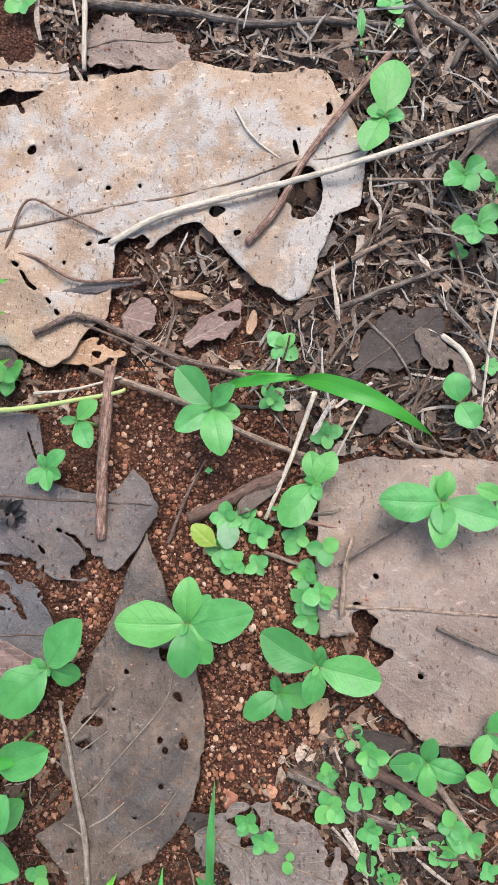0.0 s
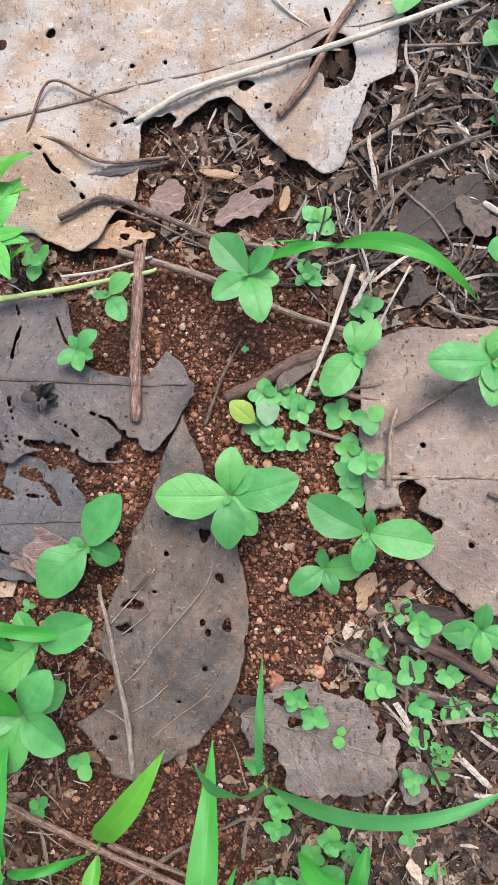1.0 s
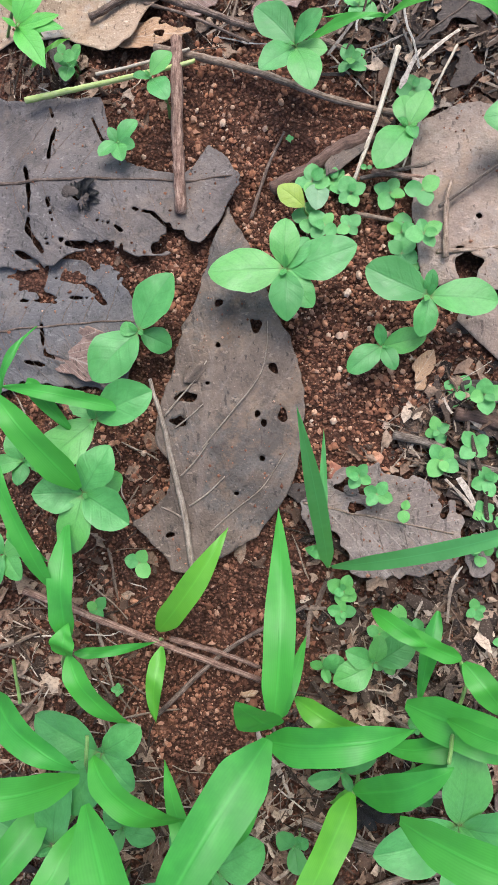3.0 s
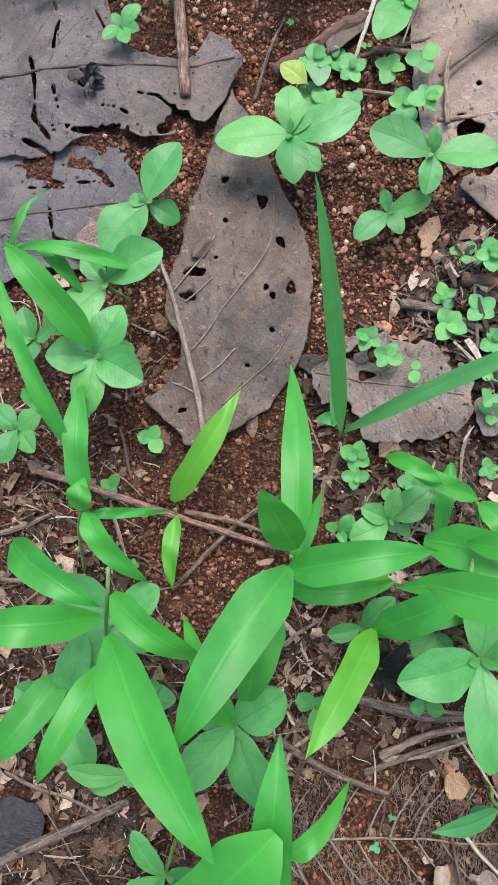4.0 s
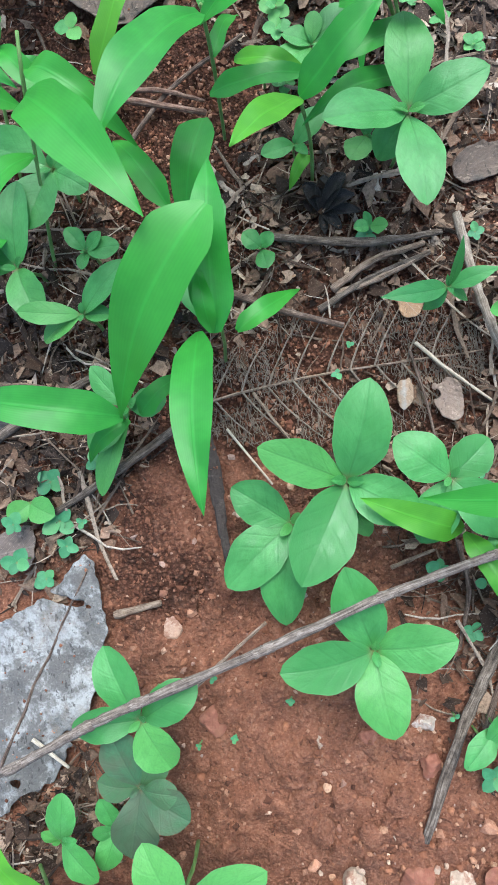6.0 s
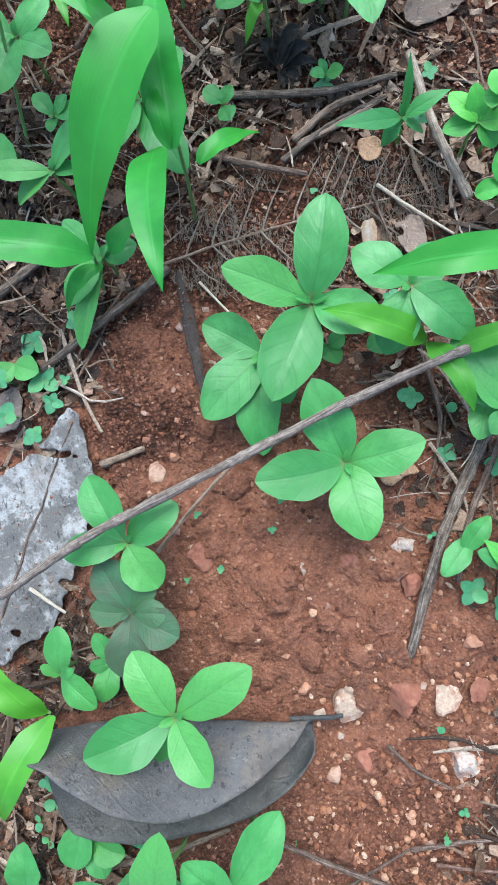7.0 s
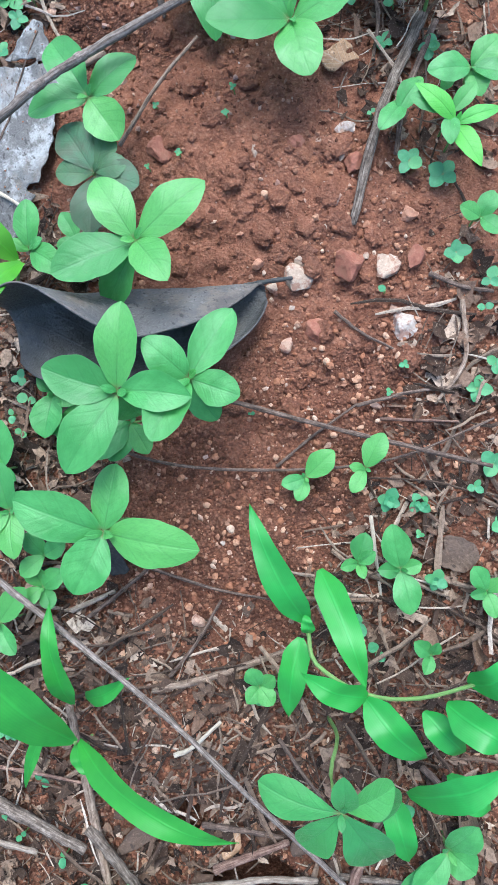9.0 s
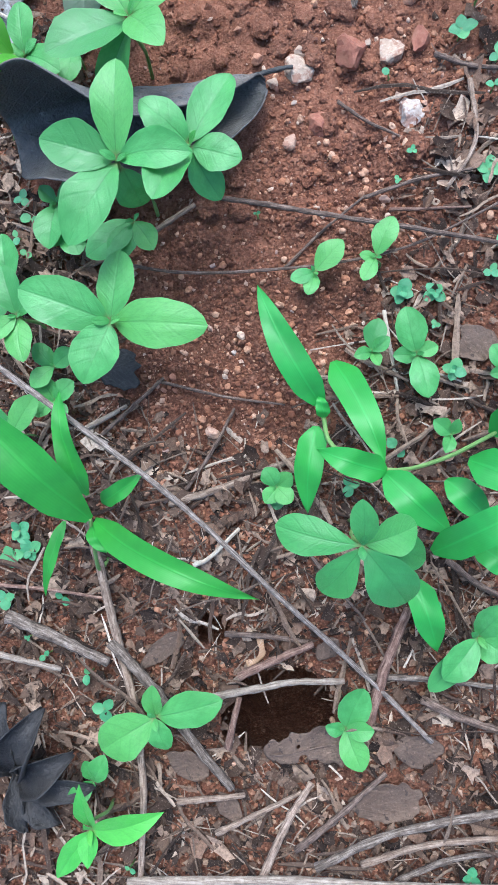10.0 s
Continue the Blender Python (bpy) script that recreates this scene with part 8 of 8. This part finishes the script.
stone(P_stone_pale, (-0.1082, -0.7434), 0.0051, 0.70)
stone(P_stone_pale, (-0.0950, -0.7283), 0.0034, 0.70)
stone(P_stone_orange, (-0.0430, -0.7874), 0.0048, 0.70)
stone(P_stone_orange, (-0.0447, -0.8499), 0.0068, 0.70)
stone(P_stone_pale, (-0.0673, -0.6887), 0.0034, 0.70)
stone(P_stone_tan, (-0.0784, -0.6770), 0.0031, 0.70)
stone(P_stone_red, (-0.0915, -0.6737), 0.0055, 0.70)
stone(P_stone_red, (-0.1722, -0.6528), 0.0102, 0.70)
stone(P_stone_orange, (-0.1340, -0.7385), 0.0048, 0.70)
stone(P_stone_pale, (-0.1271, -0.8301), 0.0034, 0.70)
stone(P_stone_orange, (-0.1279, -0.8406), 0.0041, 0.70)
stone(P_stone_tan, (-0.2293, -0.9399), 0.0048, 0.70)
stone(P_stone_orange, (-0.2674, -0.9610), 0.0048, 0.70)
stone(P_stone_red, (-0.1108, -0.7863), 0.0082, 0.70)
stone(P_stone_pale, (-0.0690, -0.7514), 0.0027, 0.70)
stone(P_stone_tan, (-0.0616, -0.7863), 0.0041, 0.70)
stone(P_stone_pale, (-0.0553, -0.8088), 0.0034, 0.70)
stone(P_stone_tan, (-0.2170, -0.5410), 0.0038, 0.70)
stone(P_stone_tan, (-0.0687, -0.7079), 0.0031, 0.70)
stone(P_stone_pale, (-0.1290, -0.7537), 0.0038, 0.70)
stone(P_stone_orange, (-0.0345, -0.7807), 0.0034, 0.70)
stone(P_stone_tan, (-0.0872, -0.8397), 0.0034, 0.70)
stone(P_stone_pale, (-0.0606, -0.8514), 0.0038, 0.70)
stone(P_stone_white, (-0.2013, -0.8970), 0.0024, 0.70)
stone(P_stone_orange, (-0.0626, -0.0452), 0.0045, 0.70)
stone(P_stone_tan, (-0.0519, -0.0977), 0.0030, 0.70)
stone(P_stone_pale, (-0.0797, -0.1531), 0.0030, 0.70)
stone(P_stone_orange, (-0.0333, -0.1751), 0.0053, 0.70)
stone(P_stone_red, (-0.0589, -0.1820), 0.0068, 0.70)
stone(P_stone_white, (0.0787, 0.3452), 0.0041, 0.70)
stone(P_stone_pale, (-0.0260, -0.1554), 0.0030, 0.70)
stone(P_stone_tan, (-0.0482, -0.0976), 0.0034, 0.70)
stone(P_stone_orange, (-0.0169, -0.4433), 0.0061, 0.70)
stone(P_stone_orange, (-0.1750, -0.5922), 0.0047, 0.70)
stone(P_stone_tan, (-0.1858, -0.5999), 0.0073, 0.70)
stone(P_stone_orange, (-0.0187, -0.4409), 0.0066, 0.70)

# ---------------------------------------------------------------- loose stuff: crumbs, gravel, straw bits, leaf bits
def spread(count, seed, where):
    """Random places on the strip, kept by a density from 0 to 1."""
    rnd = np.random.RandomState(seed)
    n = count * 8
    y = rnd.uniform(-1.30, .44, n)
    x = -.05 + .18 * y + rnd.uniform(-.235, .235, n)
    keep = rnd.uniform(0, 1, n) < where(x, y)
    return x[keep][:count], y[keep][:count], rnd


LITTER = [
    (0.0806, 0.2654, 0.0864),
    (0.0740, 0.1534, 0.0639),
    (0.0428, 0.1141, 0.0488),
    (-0.0363, 0.3590, 0.0526),
    (-0.2239, 0.3758, 0.0451),
    (0.0277, -0.2299, 0.0462),
    (-0.0022, -0.3022, 0.0462),
    (0.0301, -0.1762, 0.0391),
    (-0.0502, -0.4281, 0.0514),
    (0.0046, -0.4928, 0.0266),
    (-0.0529, -0.4200, 0.0499),
    (-0.2598, -0.4590, 0.0566),
    (-0.2716, -0.4438, 0.0514),
    (-0.2222, -0.4901, 0.0354),
    (-0.2443, -0.5127, 0.0399),
    (-0.0148, -0.6475, 0.0366),
    (0.0185, -0.5143, 0.0465),
    (-0.0281, -0.8522, 0.0410),
    (-0.0799, -0.9610, 0.0478),
    (-0.3130, -1.0545, 0.0867),
    (-0.1871, -1.1684, 0.1000),
    (-0.3129, -1.1722, 0.0867),
    (-0.3396, -0.9544, 0.0500),
    (-0.3049, -0.7942, 0.0400),
    (-0.1221, -1.0733, 0.0533),
    (-0.0718, -0.9503, 0.0400),
    (-0.2342, -1.0409, 0.0400),
    (-0.0969, 0.1762, 0.0300),
    (-0.2333, 0.0932, 0.0320),
    (-0.1167, 0.1343, 0.0213),
    (-0.2539, -0.3183, 0.0527),
    (-0.2900, -0.7300, 0.0300),
    (-0.2680, -0.6850, 0.0220),
    (-0.3120, -0.8160, 0.0380)]
BARE = [
    (-0.0926, 0.0243, 0.0488),
    (-0.0593, -0.1234, 0.0413),
    (-0.1503, -0.3006, 0.0377),
    (-0.1784, -0.5616, 0.0499),
    (-0.1151, -0.6731, 0.0631),
    (-0.1679, -0.5432, 0.0399),
    (-0.1222, -0.8057, 0.0432),
    (-0.2143, -0.8982, 0.0500),
    (-0.1773, -0.8416, 0.0400),
    (-0.1439, -0.2988, 0.0266),
    (-0.1743, -0.1004, 0.0206),
    (-0.1701, -0.4677, 0.0240)]


def litter_density(x, y):
    d = .16 + .10 * wave(x, y, .05, 70)
    for a, b, r in LITTER:
        d = d + np.exp(-((x - a) ** 2 + (y - b) ** 2) / (2 * r * r))
    for a, b, r in BARE:
        d = d - .8 * np.exp(-((x - a) ** 2 + (y - b) ** 2) / (2 * r * r))
    for a, b, rx, ry, deep in BURROWS:
        d = d * (((x - a) / rx) ** 2 + ((y - b) / ry) ** 2 > 1.25)
    d = d * np.where(((x + .066) / .080) ** 2 + ((y + .477) / .041) ** 2 > 1, 1, .05)      # little lies on the leaf skeleton
    return np.clip(d, .015, 1) * ~covered(x, y) * (d > 0)


def crumb_density(x, y):
    rough_end = np.maximum(np.clip(1.0 + (y + .43) * 4.2, .34, 1), np.clip((-.72 - y) * 9, 0, 1))
    return np.clip(1.05 - np.where(y < -.78, .45, .8) * litter_density(x, y), .15, 1) * ~covered(x, y) * rough_end * np.clip(.55 + .5 * wave(x, y, .035, 71), .15, 1)


ICO = bmesh.new()
bmesh.ops.create_icosphere(ICO, subdivisions=1, radius=.9)
ICO_V = np.array([v.co[:] for v in ICO.verts])
ICO_F = np.array([[v.index for v in f.verts] for f in ICO.faces])
ICO.free()


def crumbs(name, label, count, small, large, seed, mat, where, grain_v=ICO_V, grain_f=ICO_F, knobbly=.30):
    x, y, rnd = spread(count, seed, where)
    n = len(x)
    r = small + (large - small) * rnd.uniform(0, 1, n) ** 3.2
    shape = grain_v[None] * (1 + rnd.normal(0, knobbly, (n, len(grain_v), 1))) * rnd.uniform(.65, 1.15, (n, 1, 3))
    turn = rnd.uniform(0, 6.3, n)[:, None]
    tip = rnd.uniform(-.9, .9, n)[:, None]
    sx, sy, sz = shape[..., 0], shape[..., 1], shape[..., 2]
    sy, sz = sy * np.cos(tip) - sz * np.sin(tip), sy * np.sin(tip) + sz * np.cos(tip)
    shape = np.stack([sx * np.cos(turn) - sy * np.sin(turn), sx * np.sin(turn) + sy * np.cos(turn), sz], 2)
    pts = shape * r[:, None, None] + np.stack([x, y, soil_height(x, y) + r * .35], 1)[:, None, :]
    faces = (grain_f[None] + (np.arange(n) * len(grain_v))[:, None, None]).reshape(-1, 3)
    ob = new(name, mesh_of(name, pts.reshape(-1, 3), faces.tolist(), smooth=False))
    ob.data.materials.append(mat)
    return tagged(ob, label, "soil", kind="stuff")


def near_clay(x, y):
    return np.clip(sum(np.exp(-((x - a) ** 2 + (y - b) ** 2) / (2 * (1.3 * r) ** 2)) for a, b, r in BARE[4:8]), 0, 1) * ~covered(x, y)


def clods(count, seed):
    """Lumps of clay half sunk in the bare mound."""
    shapes = []
    rnd = np.random.RandomState(seed)
    for k in range(7):
        bm = bmesh.new()
        bmesh.ops.create_icosphere(bm, subdivisions=3, radius=1)
        for v in bm.verts:
            q = v.co * 1.7 + Vector((k * 4.3, 0, 0))
            v.co *= 1 + .30 * noise.noise(q) + .16 * noise.noise(q * 2.6) + .09 * noise.noise(q * 6)
        me = bpy.data.meshes.new("clod")
        bm.to_mesh(me)
        bm.free()
        me.materials.append(SOIL)
        shapes.append(me)
    x, y, rnd = spread(count, seed, lambda x, y: np.clip(sum(np.exp(-((x - a) ** 2 + (y - b) ** 2) / (2 * (1.2 * r) ** 2)) for a, b, r in BARE[4:7]) - .2, 0, 1) * ~covered(x, y))
    for k in range(len(x)):
        r = .0020 + .0060 * rnd.uniform() ** 2.2
        ob = new("clod", shapes[k % 7])
        ob.location = (x[k], y[k], float(soil_height(x[k], y[k])) + .10 * r)
        ob.rotation_euler = (0, 0, rnd.uniform(0, 6.3))
        ob.scale = (r * rnd.uniform(.8, 1.3), r * rnd.uniform(.8, 1.2), r * rnd.uniform(.35, .6))
        tagged(ob, "rough lump of red clay pressed into soil", "clod", "clods of red clay")


def strips(name, label, count, seed, mat, long_from, long_to, thin, where, height=.006, flat=(.35, 1.0)):
    """Thin bent splinters and stalks, four-sided."""
    x, y, rnd = spread(count, seed, where)
    n = len(x)
    length = long_from + (long_to - long_from) * rnd.uniform(0, 1, n) ** 2.2
    turn = rnd.uniform(0, math.pi, n) + 0
    wide = thin * rnd.uniform(.5, 1.6, n) * (.6 + .4 * length / long_to)
    deep = wide * rnd.uniform(flat[0], flat[1], n)
    free = ~(covered(x + .4 * length * np.cos(turn), y + .4 * length * np.sin(turn)) | covered(x - .4 * length * np.cos(turn), y - .4 * length * np.sin(turn)))
    x, y, length, turn, wide, deep = x[free], y[free], length[free], turn[free], wide[free], deep[free]
    n = len(x)
    z0 = soil_height(x, y) + rnd.uniform(.0, 1, n) ** 1.5 * height * litter_density(x, y) + .0008
    bend = rnd.normal(0, .15, n) * length
    kink = rnd.normal(0, .018, n) * length
    slope = rnd.normal(0, .07, n)
    dx, dy = np.cos(turn), np.sin(turn)
    rings = []
    for s in (-.5, -.3, -.1, .1, .3, .5):
        aside = bend * (.25 - s * s) + kink * math.sin(9 * s)
        px = x + dx * s * length - dy * aside
        py = y + dy * s * length + dx * aside
        pz = np.maximum(z0 + slope * s * length, soil_height(px, py) + .0005)
        taper = (1 - .6 * (abs(s) > .4) * rnd.uniform(0, 1, n)) * rnd.uniform(.7, 1.25, n)
        for a, b in ((1, 0), (0, 1), (-1, 0), (0, -1)):
            rings.append(np.stack([px - dy * a * wide * taper, py + dx * a * wide * taper, pz + b * deep * taper], 1))
    pts = np.stack(rings, 1)
    f = [[k * 4 + j, k * 4 + (j + 1) % 4, k * 4 + 4 + (j + 1) % 4, k * 4 + 4 + j] for k in range(5) for j in range(4)] + [[3, 2, 1, 0], [20, 21, 22, 23]]
    faces = (np.array(f)[None] + (np.arange(n) * 24)[:, None, None]).reshape(-1, 4)
    ob = new(name, mesh_of(name, pts.reshape(-1, 3), faces.tolist(), smooth=False))
    ob.data.materials.append(mat)
    return tagged(ob, label, "litter", kind="stuff")


def flakes(name, label, count, seed, mat, small, large, where):
    """Crumpled bits of leaf: ragged scraps with two rings of corners, rolled about one axis and tipped."""
    x, y, rnd = spread(count, seed, where)
    n = len(x)
    r = small + (large - small) * rnd.uniform(0, 1, n) ** 2.6
    k = 9
    ang = np.linspace(0, 2 * math.pi, k, endpoint=False)[None] + rnd.normal(0, .22, (n, k))
    rad = r[:, None] * np.clip(rnd.normal(.85, .30, (n, k)), .30, 1.5)
    squash, turn = rnd.uniform(.30, 1, n)[:, None], rnd.uniform(0, 6.3, n)[:, None]
    inner = rad * rnd.uniform(.40, .62, (n, k))
    lx = np.concatenate([np.cos(ang) * rad, np.cos(ang + .2) * inner, np.zeros((n, 1))], 1)
    ly = np.concatenate([np.sin(ang) * rad, np.sin(ang + .2) * inner, np.zeros((n, 1))], 1) * squash
    roll, tip = rnd.normal(0, .55, n)[:, None], rnd.normal(0, .30, (n, 1))
    lz = roll * (ly / squash) ** 2 / r[:, None] + tip * lx + rnd.normal(0, .10, lx.shape) * r[:, None]
    px, py = x[:, None] + lx * np.cos(turn) - ly * np.sin(turn), y[:, None] + lx * np.sin(turn) + ly * np.cos(turn)
    base = soil_height(x, y) + .0012 + rnd.uniform(0, .005, n) * litter_density(x, y)
    pz = np.maximum(base[:, None] + lz, soil_height(px, py) + .0005)
    pts = np.stack([px, py, pz], 2)
    m = 2 * k + 1
    f = []
    for q in range(k):
        p = (q + 1) % k
        f += [[q, p, k + q], [p, k + p, k + q], [k + q, k + p, 2 * k]]
    faces = (np.array(f)[None] + (np.arange(n) * m)[:, None, None]).reshape(-1, 3)
    ob = new(name, mesh_of(name, pts.reshape(-1, 3), faces.tolist(), smooth=True))
    ob.data.materials.append(mat)
    return tagged(ob, label, "litter", kind="stuff")


GRIT = crumb_material("soil_grit", [(0, (.10, .04, .022)), (.5, (.24, .115, .065)), (.86, (.36, .20, .125)), (.98, (.44, .30, .21)), (1, (.52, .42, .33))], .85)
STRAWS = litter_material("straw_bits", [(0, (.022, .014, .009)), (.30, (.085, .056, .038)), (.62, (.20, .145, .102)), (.88, (.37, .29, .215)), (1, (.54, .455, .36))])
SCRAPS = litter_material("leaf_scraps", [(0, (.020, .012, .008)), (.33, (.085, .050, .032)), (.66, (.19, .118, .078)), (.90, (.34, .24, .165)), (1, (.48, .37, .27))])

crumbs("soil_crumbs", "fine red-brown soil crumbs", 56000, .0005, .0023, 11, CRUMB, crumb_density, SPECK_V, SPECK_F)
crumbs("grit", "coarse orange and tan grit on the soil", 17000, .0004, .0022, 12, GRIT, lambda x, y: crumb_density(x, y) * np.clip(.35 + .6 * wave(x, y, .05, 75) + np.clip(.5 + 1.4 * y, -.2, .5), .06, 1) * np.where((y < -.22) & (y > -.40), .55, 1), knobbly=.18)
clods(640, 16)
strips("straw_litter", "brown and grey straw splinters", 5200, 13, STRAWS, .006, .055, .00046, lambda x, y: litter_density(x, y) * np.where(y < -.78, .40, 1))
strips("twig_litter", "thin broken brown twigs", 480, 14, STRAWS, .02, .085, .0010, litter_density, .013)
flakes("leaf_litter", "crumbled brown leaf scraps", 13000, 15, SCRAPS, .0010, .0080, lambda x, y: litter_density(x, y) * np.where(y < -.86, .28, 1))
STRAW_GREY = litter_material("weathered_straw", [(0, (.06, .05, .042)), (.5, (.17, .145, .12)), (.85, (.30, .265, .225)), (1, (.46, .42, .36))])
SCRAPS_DARK = litter_material("rotted_scraps", [(0, (.012, .009, .007)), (.5, (.03, .021, .017)), (.85, (.06, .043, .034)), (1, (.11, .08, .06))])


def near(blobs):
    return lambda x, y: np.clip(1.6 * litter_density(x, y), 0, 1) * np.clip(sum(np.exp(-((x - a) ** 2 + (y - b) ** 2) / (2 * r * r)) for a, b, r in blobs), 0, 1) * ~covered(x, y)


strips("weathered_straw_litter", "pale grey weathered straw", 300, 17, STRAW_GREY, .015, .065, .0009, near(LITTER[:3]), .012)
strips("pale_straw_litter", "pale thin broken straws", 420, 20, STRAW_GREY, .012, .060, .00075, near(LITTER[:1] + LITTER[:5]), .014)
flakes("rotted_litter", "dark rotted leaf scraps", 3600, 18, SCRAPS_DARK, .0015, .0085, near(LITTER[:5] + LITTER[5:8] + LITTER[11:13]))
SPLINTERS = litter_material("bark_splinters", [(0, (.030, .020, .014)), (.3, (.105, .073, .053)), (.6, (.22, .165, .122)), (.85, (.38, .31, .24)), (1, (.55, .47, .38))])
strips("bark_splinters", "flat weathered splinters of bark and stalk", 700, 31, SPLINTERS, .008, .046, .0014, near(LITTER[:5] + LITTER[5:8]), .011, (.12, .4))
strips("broad_splinters", "broad flat strips of dead leaf and bark", 220, 32, SPLINTERS, .010, .034, .0028, near(LITTER[:5] + LITTER[5:8]), .009, (.06, .2))
GRAVEL = crumb_material("orange_gravel", [(0, (.19, .075, .04)), (.4, (.33, .145, .075)), (.75, (.44, .235, .135)), (.94, (.52, .34, .22)), (1, (.58, .44, .32))], .85)
ICO_2 = bmesh.new()
bmesh.ops.create_icosphere(ICO_2, subdivisions=2, radius=.9)
GRAIN_V = np.array([v.co[:] for v in ICO_2.verts])
GRAIN_F = np.array([[v.index for v in f.verts] for f in ICO_2.faces])
ICO_2.free()
GRAVEL_BEDS = [(-.045, -.135, .040), (-.055, -.09, .03), (-.175, -.065, .022), (-.19, -.16, .028), (-.09, .01, .045), (-.03, -.16, .03), (-.13, .10, .03), (-.19, -.93, .05), (-.25, -1.02, .035), (-.09, -.80, .04), (-.06, -.86, .04), (-.07, -.86, .03), (-.085, -.81, .03), (-.06, -.76, .03), (-.235, -1.06, .025)]
crumbs("gravel", "rounded orange and tan laterite gravel", 3600, .0007, .0029, 33, GRAVEL, lambda x, y: np.clip(sum(np.exp(-((x - a) ** 2 + (y - b) ** 2) / (2 * r * r)) for a, b, r in GRAVEL_BEDS), .02, 1) * ~covered(x, y), GRAIN_V, GRAIN_F, .11)
MOTTLED = crumb_material("mottled_gravel", [(0, (.14, .06, .038)), (.4, (.29, .14, .088)), (.7, (.36, .22, .16)), (.92, (.36, .26, .21)), (1, (.50, .41, .32))], .7)
crumbs("mottled_gravel", "small mottled gravel pressed into the clay", 1700, .0007, .0028, 19, MOTTLED, lambda x, y: np.clip(.25 + wave(x, y, .03, 76), .02, 1) * near_clay(x, y))
SOUTH = LITTER[19:27] + LITTER[31:34]
HUMUS = litter_material("dark_humus", [(0, (.014, .009, .007)), (.45, (.042, .026, .018)), (.75, (.088, .055, .037)), (.93, (.17, .112, .075)), (1, (.29, .205, .145))])
STICKS = litter_material("brown_stick_bits", [(0, (.024, .015, .010)), (.35, (.078, .048, .032)), (.68, (.165, .108, .072)), (.90, (.29, .21, .145)), (1, (.46, .37, .28))])
DUFF = litter_material("leaf_mould", [(0, (.045, .024, .014)), (.35, (.135, .072, .040)), (.7, (.26, .145, .082)), (.93, (.38, .235, .145)), (1, (.47, .34, .23))])
flakes("humus_scraps", "dark rotted leaf scraps and humus", 5200, 24, HUMUS, .0010, .0068, near(SOUTH))
crumbs("leaf_mould", "orange-tan and brown crumbs of leaf mould", 15000, .0004, .0025, 23, DUFF, near(SOUTH), knobbly=.2)
strips("stick_litter", "short broken brown sticks", 330, 21, STICKS, .014, .06, .0013, near(SOUTH), .010)
strips("humus_splinters", "thin brown splinters of stalk and bark", 820, 34, STICKS, .006, .034, .0008, near(SOUTH + LITTER[16:19]), .009, (.15, .6))
flakes("bark_litter", "curled brown bark and leaf chips", 420, 22, SCRAPS, .004, .011, near(LITTER[:3]))
flakes("humus_chips", "curled brown chips of bark and dead leaf", 330, 25, STICKS, .003, .010, near(SOUTH))
